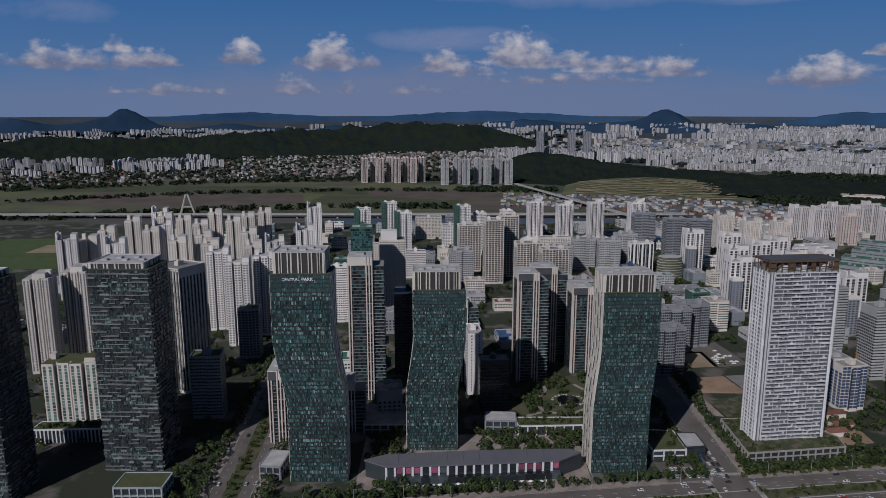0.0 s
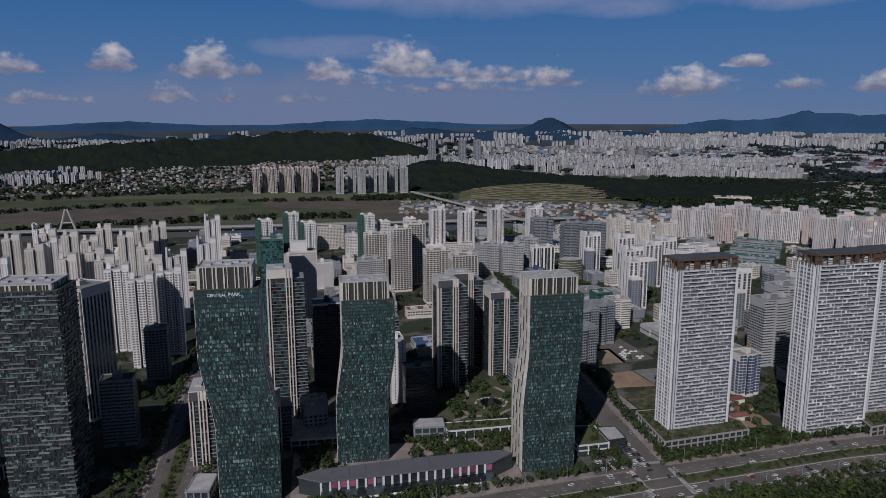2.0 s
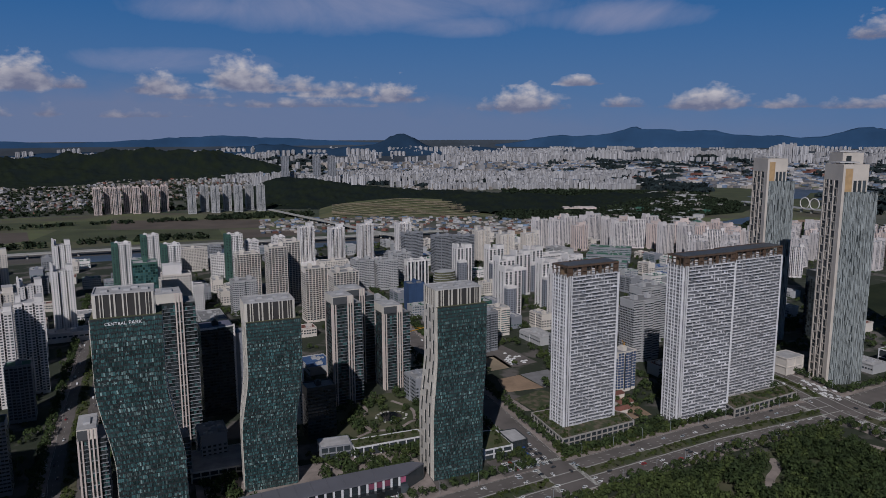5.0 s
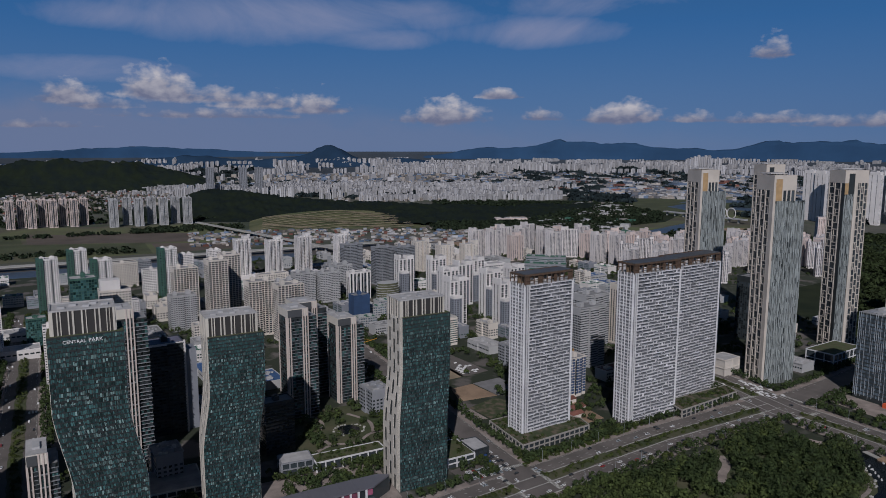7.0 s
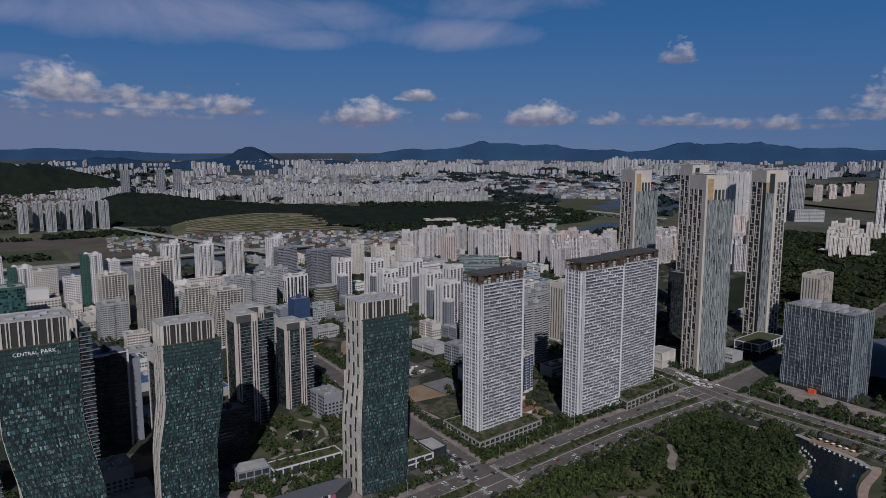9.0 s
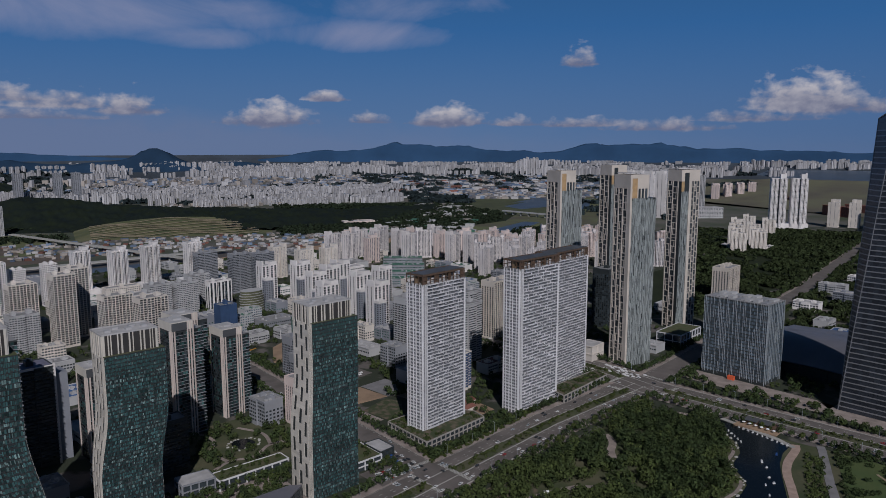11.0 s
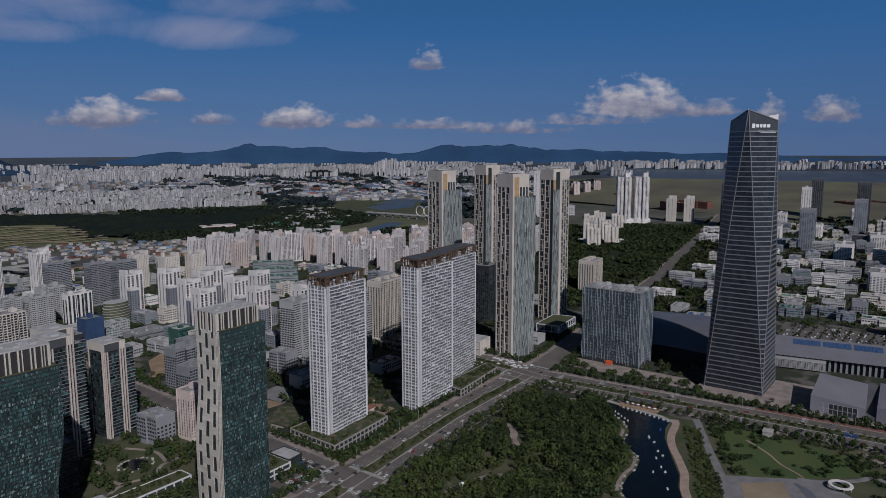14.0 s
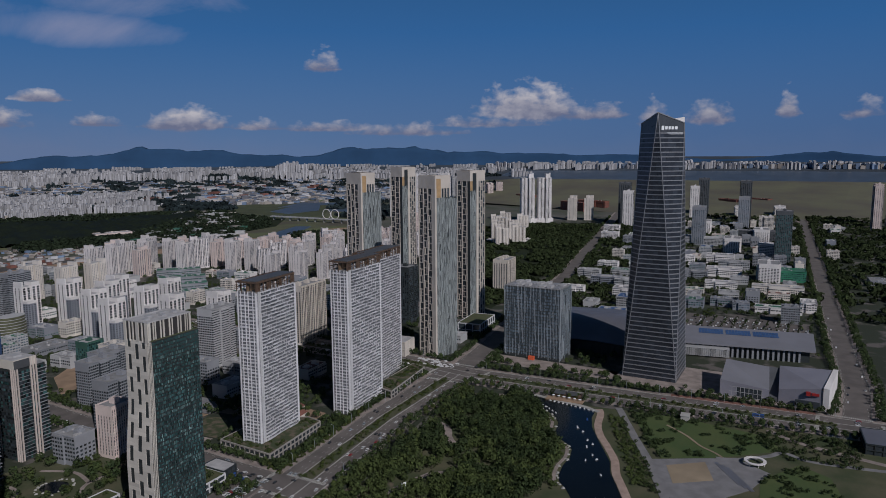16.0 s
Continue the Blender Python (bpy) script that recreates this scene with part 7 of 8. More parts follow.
# ---- park ----
strip("path", smooth([(498, 296), (486, 291), (457, 285), (434, 276), (410, 262), (384, 248), (360, 240), (342, 231), (318, 219), (276, 198)]), 7, 0.55, "promenade", "pinkish promenade along the lake")
strip("jetty", [(508, 372), (503, 342), (498, 312), (490, 294)], 5, 0.9, "concrete", "pale boat landing at the lake head")
strip("path", [(512, 280), (503, 275), (444, 246), (402, 224), (349, 201), (312, 185)], 7, 0.5, "plaza_stone", "grey straight walk beside the lawn")
strip("path", smooth([(470, 350), (457, 336), (441, 326), (418, 320), (405, 311), (395, 299), (387, 292), (371, 288), (353, 288), (335, 285), (320, 279)]), 3, 0.55, "paving", "pale shore path")
strip("path", smooth([(345, 383), (360, 398), (372, 405), (381, 412), (388, 425)]), 7, 0.6, "paving", "sandy winding park path")
strip("path", [(470, 425), (485, 415), (494, 400), (478, 398)], 6, 0.6, "paving", "sandy winding park path")
strip("path", [(240, 388), (262, 384), (285, 376), (300, 360)], 5, 0.6, "paving", "sandy winding park path")
sheet("lawn", [(510, 262), (513, 211), (504, 141), (475, 122), (432, 171), (408, 214), (455, 240), (479, 252)], 0.3, "lawn", "mown green lawn with rough edges")
sheet("lawn", [(449, 108), (434, 84), (380, 70), (330, 90), (352, 130), (403, 134)], 0.3, "lawn", "patchy green lawn")
sheet("plaza", [(402, 222), (429, 175), (437, 155), (420, 128), (381, 139), (330, 175), (342, 198)], 0.35, "plaza_stone", "grey paved plaza")
sheet("sand_court", [(396, 207), (418, 179), (385, 167), (364, 195)], 0.45, "sand_earth", "dry yellow grass court")
for k in range(3):
    strip("path", [(422 - 3.4 * k, 171 - k * 5), (386 - 3.4 * k, 147 - k * 5)], 3.2, 0.5 + 0.02 * k, "steel_band", "grey-blue grating strip")
strip("path", smooth([(434, 167), (442, 175), (452, 189), (470, 204), (488, 226)]), 2.2, 0.52, "sand_earth", "thin worn path over the lawn")
strip("path", smooth([(431, 172), (437, 155), (457, 132), (470, 122), (462, 104), (463, 80), (470, 40)]), 5, 0.5, "plaza_stone", "grey park walk round the lawn")
strip("path", smooth([(520, 138), (504, 118), (492, 84), (480, 30)]), 6, 0.52, "paving", "pale park walk")
sheet("lawn", [(175, 415), (240, 422), (262, 396), (235, 376), (180, 380)], 0.3, "planting", "planted corner of the park")
sheet("earth_lot", [(262, 685), (291, 689), (296, 644), (252, 646)], 0.3, "earth", "orange-brown bare building lot")
sheet("yard", [(293, 690), (330, 694), (331, 672), (314, 648), (298, 644)], 0.28, "plaza_stone", "grey paved works yard")
sheet("earth_lot", [(240, 711), (292, 716), (292, 759), (252, 756)], 0.3, "sand_earth", "pale sandy building lot")
sheet("car_park", [(296, 716), (332, 722), (322, 806), (266, 786), (256, 762), (296, 764)], 0.27, "asphalt", "grey asphalt yard with parked cars")
sheet("earth_lot", [(170, 760), (208, 762), (210, 850), (150, 850)], 0.25, "sand_earth", "sandy building lot with machines")
sheet("garden", [(66, 575), (185, 575), (188, 690), (70, 690)], 0.3, "scrub", "planted courtyard garden")
sheet("garden", [(252, 626), (291, 640), (298, 621), (274, 590), (256, 591)], 0.3, "planting", "overgrown green lot")
sheet("yard", [(230, 616), (250, 630), (253, 592), (228, 597)], 0.28, "paving", "pale bare drive beside the lot")
sheet("earth_lot", [(262, 837), (302, 812), (329, 852), (355, 940), (294, 900)], 0.28, "earth", "churned orange earth of a building site")
sheet("bare_ground", [(500, 1680), (1500, 1640), (1850, 1560), (1800, 1620), (1450, 1720), (700, 1740)], 0.3, "earth", "reddish bare embankment")
sheet("bare_ground", [(-900, 1180), (-560, 1200), (-560, 1500), (-900, 1480)], 0.3, "lawn", "green open ground with a pale yard")
sheet("bare_ground", [(-780, 1330), (-600, 1340), (-610, 1420), (-780, 1410)], 0.4, "sand_earth", "pale sandy yard")

# ring sculpture, park lavatory, lake restaurant, boats, foot bridge
t = thing("ring_bench", "white ring-shaped shelter on the plaza", "shelter")
b = Build()
for k in range(28):
    a, c = 2 * math.pi * k / 28, 2 * math.pi * (k + 1) / 28
    b.prism([(9 * math.cos(a), 9 * math.sin(a)), (9 * math.cos(c), 9 * math.sin(c)), (6.4 * math.cos(c), 6.4 * math.sin(c)), (6.4 * math.cos(a), 6.4 * math.sin(a))][::-1], 3.0, 3.7, bottom=True)
    if k % 4 == 0:
        b.bar((7.8 * math.cos(a), 7.8 * math.sin(a), 0.2), (7.8 * math.cos(a), 7.8 * math.sin(a), 3.1), 0.2)
part("ring_roof", b, "white_paint", t)
at(t, 433, 141, 0.3)
t = thing("park_kiosk", "small pale concrete kiosk at the lawn edge", "kiosk")
b = Build()
b.box(-5, -4, 0, 5, 4, 4.6)
b.box(-5.5, -4.5, 4.6, 5.5, 4.5, 5.1)
part("body", b, "concrete", t)
at(t, 512, 213, 0.3, 5)
t = thing("tea_house", "wooden lakeside restaurant with dark roofs and terrace", "building")
b, rf, deck = Build(), Build(), Build()
b.box(-15, -4, 0, 15, 5, 5)
for cx in (-8, 6):
    for s in (-1, 1):
        rf.face([(cx - 6, s * 5.5, 5.2), (cx + 6, s * 5.5, 5.2), (cx + 5, 0, 8), (cx - 5, 0, 8)][::s])
    rf.face([(cx - 6, 5.5, 5.2), (cx - 6, -5.5, 5.2), (cx - 5, 0, 8)])
    rf.face([(cx + 6, -5.5, 5.2), (cx + 6, 5.5, 5.2), (cx + 5, 0, 8)])
deck.box(-20, -14, 0, 20, -4, 1.4)
for k in range(11):
    deck.bar((-20 + 4 * k, -14, 1.4), (-20 + 4 * k, -14, 2.5), 0.12)
part("wall", b, "brown_steel", t)
part("tiled_roof", rf, "dark_grey", t)
part("deck", deck, "earth", t)
at(t, 516, 337, 0.3, -87)
boat = thing("pedal_boat", "small white pedal boat on the lake", "boat", "pedal boats")
b, c = Build(), Build()
b.prism([(-1.6, -0.8), (1.2, -0.8), (1.9, 0), (1.2, 0.8), (-1.6, 0.8)], -0.1, 0.6)
c.box(-0.9, -0.7, 1.5, 0.9, 0.7, 1.65, 0, True)
for sx in (-0.8, 0.8):
    for sy in (-0.6, 0.6):
        c.bar((sx, sy, 0.6), (sx, sy, 1.5), 0.05)
part("hull", b, "car_white", boat)
part("sunshade", c, "car_white", boat)
spots = [(440, 300), (432, 292), (415, 282), (408, 275), (400, 278), (385, 268), (378, 262), (372, 270), (350, 250)] + [(499 - 0.9 * k, 350 - 5 * k) for k in range(11)] + [(483 - 4 * k, 352 - 5 * k) for k in range(5)]
for x, y in spots[1:]:
    copy_thing(boat, pose(x, y, 0.5, 0, 0, random.uniform(0, 360))).scale = (0.75, 0.75, 0.75)
at(boat, *spots[0], 0.5, 40)
bb = copy_thing(boat, pose(464, 298, 0.5, 0, 0, 20))
for ch in bb.children:
    ch.data = ch.data.copy()
    ch.data.materials[0] = MATS["car_blue"]
tagged(bb, label="blue pedal boats moored by the shore")
t = thing("foot_bridge", "pale arched foot bridge over the lake", "bridge")
b = Build()
for k in range(16):
    u0, u1 = k / 16, (k + 1) / 16
    z0, z1 = 1.2 + 3.2 * math.sin(math.pi * u0), 1.2 + 3.2 * math.sin(math.pi * u1)
    for off in (-2.2, 2.0):
        b.box(-19 + 38 * u0, off, min(z0, z1) + 0.9, -19 + 38 * u1, off + 0.2, max(z0, z1) + 1.1, 0, True)
    b.box(-19 + 38 * u0, -2.2, min(z0, z1) - 0.5, -19 + 38 * u1, 2.2, max(z0, z1), 0, True)
part("arch", b, "concrete", t)
at(t, 300, 236, 0, -62)
t = thing("sign_pillar", "white sign pillar in the park", "sign")
b = Build()
b.box(-2, -0.5, 0, 2, 0.5, 6)
part("board", b, "sign_white", t)
at(t, 252, 380, 0.3, -30)

# ground round the grey towers and along the avenue
sheet("yard", [(322, 536), (356, 540), (360, 600), (330, 640), (305, 640)], 0.3, "earth", "brown earth yard with sheds")
sheet("yard", [(318, 505), (420, 512), (420, 500), (318, 492)], 0.3, "lawn", "planted strip beside the avenue")
sheet("car_park", [(168, 478), (200, 482), (203, 512), (166, 508)], 0.45, "asphalt", "asphalt car park")
sheet("forecourt", [(598, 88), (598, 205), (612, 312), (690, 312), (690, 205), (672, 84)], 0.3, "paving", "paved forecourt of the halls")
sheet("car_park", [(830, 110), (1000, 120), (1000, 300), (850, 290)], 0.3, "asphalt", "large asphalt car park")
shed = thing("shed", "brown-roofed low construction shed", "building", "construction sheds")
b = Build()
b.box(-9, -5, 0, 9, 5, 4)
part("body", b, "cream_paint", shed)
b = Build()
b.face([(-9.5, -5.5, 4), (9.5, -5.5, 4), (9.5, 0, 6), (-9.5, 0, 6)])
b.face([(9.5, 5.5, 4), (-9.5, 5.5, 4), (-9.5, 0, 6), (9.5, 0, 6)])
part("roof", b, "roof_red", shed)
for x, y, a in ((345, 570, 8), (350, 592, 8), (322, 620, 30), (318, 600, 98)):
    copy_thing(shed, pose(x, y, 0.3, 0, 0, a))
at(shed, 332, 556, 0.3, 8)
# tower crane and machines on the lots
crane = thing("crane", "orange construction crane on a building lot", "crane", "cranes")
b = Build()
b.bar((0, 0, 0), (0, 0, 34), 0.7, 0, 4)
b.bar((-9, 0, 34), (26, 0, 35), 0.55, 0, 4)
b.bar((0, 0, 40), (0, 0, 34), 0.5, 0, 4)
b.bar((0, 0, 40), (20, 0, 35), 0.2, 0, 4)
part("mast", b, "crane_yellow", crane)
for x, y, a in ((178, 815, 120), (395, 640, 60)):
    copy_thing(crane, pose(x, y, 0, 0, 0, a))
at(crane, 196, 790, 0, 20)
# garden court between the folded towers
for pts in ([(72, 590), (95, 602), (118, 598), (140, 612), (176, 606)], [(95, 602), (92, 630), (104, 655), (98, 686)], [(140, 612), (146, 640), (134, 668)]):
    strip("path", smooth(pts), 3.4, 0.5, "paving", "pale winding garden path")
sheet("pond", smooth([(112, 622), (124, 618), (132, 628), (126, 640), (114, 638)], 4, True), 0.45, "lake_water", "small dark garden pond")
rock = thing("boulder", "pale rounded garden boulder", "rock", "garden boulders")
bm = bmesh.new()
bmesh.ops.create_icosphere(bm, subdivisions=2, radius=1.0)
for v in bm.verts:
    v.co *= 1 + 0.25 * noise.noise(v.co * 1.7)
    v.co.z *= 0.6
me = bpy.data.meshes.new("stone")
bm.to_mesh(me)
bm.free()
me.materials.append(MATS["concrete"])
new("stone", me).parent = rock
for k in range(60):
    if k < 22:
        a = 2 * math.pi * k / 22
        x, y = 122 + 13 * math.cos(a) + random.uniform(-2, 2), 629 + 13 * math.sin(a) + random.uniform(-2, 2)
    else:
        q, u = (k - 22) % 12, random.random()
        x, y = BANK[q][0] + (BANK[q + 1][0] - BANK[q][0]) * u, BANK[q][1] + (BANK[q + 1][1] - BANK[q][1]) * u + random.uniform(0, 3)
    s = random.uniform(0.7, 1.8)
    copy_thing(rock, pose(x, y, 0.5, 0, 0, random.uniform(0, 360))).scale = (s, s * 0.8, s)
at(rock, 122, 612, 0.5)
# parasols and stalls on the shop terrace and the lakeside deck
stall = thing("parasol", "small square terrace parasol", "parasol", "terrace parasols")
b = Build()
b.bar((0, 0, 0), (0, 0, 2.4), 0.06, 0, 5)
part("pole", b, "metal_fin", stall)
b = Build()
for k in range(4):
    a, c = math.pi / 4 + k * math.pi / 2, math.pi / 4 + (k + 1) * math.pi / 2
    b.face([(2.1 * math.cos(a), 2.1 * math.sin(a), 2.2), (2.1 * math.cos(c), 2.1 * math.sin(c), 2.2), (0, 0, 3.0)])
part("canopy", b, "sign_white", stall)
for k in range(20):
    copy_thing(stall, pose(-34 + 6 * k + random.uniform(-1, 1), 470.5 + 0.36 * k + random.uniform(-1, 1), 0.35, 0, 0, random.uniform(0, 90)))
for k in range(6):
    copy_thing(stall, pose(507 + 0.3 * k, 320 + 6 * k, 1.7, 0, 0, 20 * k))
at(stall, -40, 471, 0.35)
sheet("forecourt", [(598, 210), (598, 470), (634, 470), (634, 330), (616, 312), (612, 210)], 0.28, "paving", "pale paved forecourt of the hotel and office tower")

# ---- trees ----
rng = np.random.default_rng(5)


def clumps(centres, radii, heights, per, leaf):
    """Leaf clumps as tilted four-cornered blades filling rounded crowns: one array of corners."""
    n = len(centres)
    k = n * per
    th, ph = rng.uniform(0, 2 * np.pi, k), np.arccos(rng.uniform(-0.55, 1, k))
    rr = rng.uniform(0.55, 1.05, k) ** 0.7
    lump = 1 + 0.22 * np.sin(3 * th + np.repeat(rng.uniform(0, 6, n), per)) * np.sin(2 * ph)
    rad, hh = np.repeat(radii, per), np.repeat(heights, per)
    c = np.repeat(centres, per, axis=0)
    p = np.stack([c[:, 0] + rad * rr * lump * np.sin(ph) * np.cos(th), c[:, 1] + rad * rr * lump * np.sin(ph) * np.sin(th), c[:, 2] + hh * (0.56 + 0.44 * rr * np.cos(ph))], 1)
    out = np.stack([np.sin(ph) * np.cos(th), np.sin(ph) * np.sin(th), np.cos(ph)], 1) + 0.42 * rng.normal(size=(k, 3))
    a = np.cross(out, rng.normal(size=(k, 3)))
    a /= np.linalg.norm(a, axis=1, keepdims=True)
    b_ = np.cross(out, a)
    b_ /= np.linalg.norm(b_, axis=1, keepdims=True)
    s = leaf * rad[:, None] * rng.uniform(0.6, 1.25, (k, 1))
    return np.stack([p - a * s - b_ * s * 0.7, p + a * s - b_ * s * 0.55, p + a * s * 0.8 + b_ * s * 0.7, p - a * s * 0.7 + b_ * s * 0.6], 1).reshape(-1, 3)


def leaf_mesh(name, verts, mat):
    me = bpy.data.meshes.new(name)
    n = len(verts) // 4
    me.vertices.add(n * 4)
    me.vertices.foreach_set("co", verts.astype(np.float32).ravel())
    me.loops.add(n * 4)
    me.loops.foreach_set("vertex_index", np.arange(n * 4, dtype=np.int32))
    me.polygons.add(n)
    me.polygons.foreach_set("loop_start", np.arange(0, n * 4, 4, dtype=np.int32))
    me.materials.append(MATS[mat])
    me.update(calc_edges=True)
    return me


def tree_proto(h, r, mat, label):
    t = thing("tree", label, "tree", "park and street trees")
    b = Build()
    b.bar((0, 0, 0), (0, 0, h * 0.35), r * 0.09, 0, 6)
    b.bar((0, 0, h * 0.35), (0.1 * r, 0, h * 0.8), r * 0.05, 0, 5)
    for k in range(5):
        a = 2 * math.pi * k / 5 + 0.4
        b.bar((0, 0, h * (0.3 + 0.05 * k)), (r * 0.6 * math.cos(a), r * 0.6 * math.sin(a), h * (0.55 + 0.05 * k)), r * 0.035, 0, 4)
    part("trunk", b, "bark", t)
    ob = new("crown", leaf_mesh("crown", clumps(np.array([[0, 0, 0.0]]), np.array([r]), np.array([h]), 230, 0.17), mat))
    ob.parent = t
    return t


PROTOS = [tree_proto(11, 4.2, "leaf", "dark green leafy park tree"), tree_proto(8.5, 3.2, "leaf", "smaller dark green leafy tree"), tree_proto(7, 2.8, "leaf_light", "light green young street tree")]


def inside(x, y, poly):
    ok = False
    for i in range(len(poly)):
        (x0, y0), (x1, y1) = poly[i], poly[i - 1]
        if (y0 > y) != (y1 > y) and x < (x1 - x0) * (y - y0) / (y1 - y0) + x0:
            ok = not ok
    return ok


FOREST = [(265, 418), (330, 428), (428, 440), (480, 445), (497, 405), (500, 372), (484, 365), (464, 348), (440, 332), (414, 322), (392, 302), (370, 294), (330, 292), (305, 280), (262, 300), (240, 330), (300, 352), (300, 372), (262, 392)]
PATHS = ([(345, 383), (360, 398), (372, 405), (381, 412), (388, 425)], [(470, 425), (485, 415), (494, 400), (478, 398)], [(240, 388), (262, 384), (285, 376), (300, 360)])
random.seed(31)
singles, rest = [], []
for _ in range(5200):
    x, y = random.uniform(235, 505), random.uniform(275, 450)
    if not inside(x, y, FOREST) or any(near_line(x, y, p, 7.5) for p in PATHS):
        continue
    if noise.noise(Vector((x / 17, y / 17, 3.3))) < -0.28:      # clearings
        continue
    if any((x - a) ** 2 + (y - c) ** 2 < 3.9 ** 2 for a, c in singles[-160:] + rest[-400:]):
        continue
    if 385 < x < 500 and len(singles) < 150 and random.random() < 0.35:
        singles.append((x, y))
    else:
        rest.append((x, y))
for i, (x, y) in enumerate(singles):
    s = random.uniform(0.8, 1.15)
    o = copy_thing(PROTOS[0] if i % 3 else PROTOS[1], pose(x, y, 0, 0, 0, random.uniform(0, 360)))
    o.scale = (s, s, s * random.uniform(0.9, 1.15))


def mass(name, label, spots, r, h, per, leaf, mat):
    pts = np.array([(x, y, 0.0) for x, y in spots])
    k = rng.uniform(0.7, 1.25, len(pts))
    far = [squeeze(x, y) for x, y in spots]
    pts = np.array([(f[0], f[1], f[2]) for f in far])
    ob = new(name, leaf_mesh(name, clumps(pts, r * k, h * k * rng.uniform(0.85, 1.15, len(pts)), per, leaf), mat))
    return tagged(ob, label, "trees", kind="stuff")


pale = [p for p in rest if noise.noise(Vector((p[0] / 26, p[1] / 26, 0.7))) > 0.12 or random.random() < 0.12]
deep_wood = [p for p in rest if p not in set(pale)]
spires = [p for p in deep_wood if random.random() < 0.22]
mass("park_wood", "dense dark green wood of the park", [p for p in deep_wood if p not in set(spires)], 4.3, 10, 75, 0.21, "leaf")
mass("park_wood", "taller dark conifers of the park wood", spires, 2.9, 15.0, 70, 0.24, "leaf")
mass("park_wood", "lighter green broadleaf trees of the park wood", pale, 4.2, 9.5, 75, 0.21, "leaf_mid")
corner = [(random.uniform(195, 300), random.uniform(335, 432)) for _ in range(520)]
corner = [p for p in corner if not inside(p[0], p[1], FOREST) and not any(near_line(p[0], p[1], q, 4) for q in PATHS) and not near_line(p[0], p[1], ROAD_A, 30) and p[1] > 470 - 0.55 * p[0]]
mass("park_wood", "mixed trees and bushes at the park corner", corner, 3.0, 6.5, 44, 0.27, "leaf_mid")
shore = []
for k in range(190):
    q, u = random.randrange(12), random.random()
    shore.append((BANK[q][0] + (BANK[q + 1][0] - BANK[q][0]) * u + random.uniform(-4, 2), BANK[q][1] + (BANK[q + 1][1] - BANK[q][1]) * u + random.uniform(6, 12)))
for k in range(260):
    u = random.random()
    shore.append((486 - 140 * u + random.uniform(-3, 3), 276 - 60 * u + random.uniform(-9, 7)))
mass("shore_shrubs", "light green shrubs along the lake shore", shore, 1.5, 2.4, 40, 0.28, "leaf_mid")


# rows along the avenues, and their medians
def along(pts, off, step, start=0.0, end=1e9):
    out, run = [], 0.0
    for (x0, y0), (x1, y1) in zip(pts, pts[1:]):
        L = math.hypot(x1 - x0, y1 - y0)
        nx, ny = -(y1 - y0) / L, (x1 - x0) / L
        d = (step - run % step) % step
        while d < L:
            if start < run + d < end:
                out.append((x0 + (x1 - x0) * d / L + nx * off + random.uniform(-1, 1), y0 + (y1 - y0) * d / L + ny * off + random.uniform(-1, 1)))
            d += step
        run += L
    return out


def crossing(x, y, own):
    return any(near_line(x, y, p, w / 2 + 4) for p, w in ROADS if p is not own and not (own is ROAD_A and p is ROAD_F) and not (own is ROAD_F and p is ROAD_A))


row = []
for pts, w in ROADS:
    for off in (-w / 2 - 5, w / 2 + 5, w / 2 + 9, -w / 2 - 10):
        row += [(x, y) for x, y in along(pts, off, 9) if not crossing(x, y, pts) and x > -420 and x < 2600]
near_row = [p for p in row if 190 < p[0] < 560 and p[1] < 520]
random.shuffle(near_row)
for x, y in near_row[:130]:
    s = random.uniform(0.75, 1.1)
    copy_thing(PROTOS[2 if random.random() < 0.6 else 1], pose(x, y, 0.35, 0, 0, random.uniform(0, 360))).scale = (s, s, s)
left_row = near_row[130:] + [p for p in row if not (190 < p[0] < 560 and p[1] < 520)]
mass("street_trees", "rows of green street trees along the avenues", left_row, 3.0, 7.5, 60, 0.25, "leaf")
b = Build()
shrubs = []
for pts, w in ROADS[:2] + ROADS[4:5]:
    line = [p for p in along(pts, 0, 6) if not crossing(p[0], p[1], pts) and -420 < p[0] < 1500]
    shrubs += [(x + random.uniform(-3.5, 3.5), y + random.uniform(-3.5, 3.5)) for x, y in line + line]
    for (x0, y0), (x1, y1) in zip(line, line[1:]):
        if math.hypot(x1 - x0, y1 - y0) < 11:
            d = math.hypot(x1 - x0, y1 - y0)
            nx, ny = -(y1 - y0) / d * 5.5, (x1 - x0) / d * 5.5
            b.prism([(x0 - nx, y0 - ny), (x1 - nx, y1 - ny), (x1 + nx, y1 + ny), (x0 + nx, y0 + ny)], 0.3, 0.75)
part("median", b, "scrub", kind="structure", label="grassy median strip of the avenue")
mass("median_shrubs", "low shrubs and young trees on the median", shrubs, 1.7, 3.4, 44, 0.27, "leaf_light")

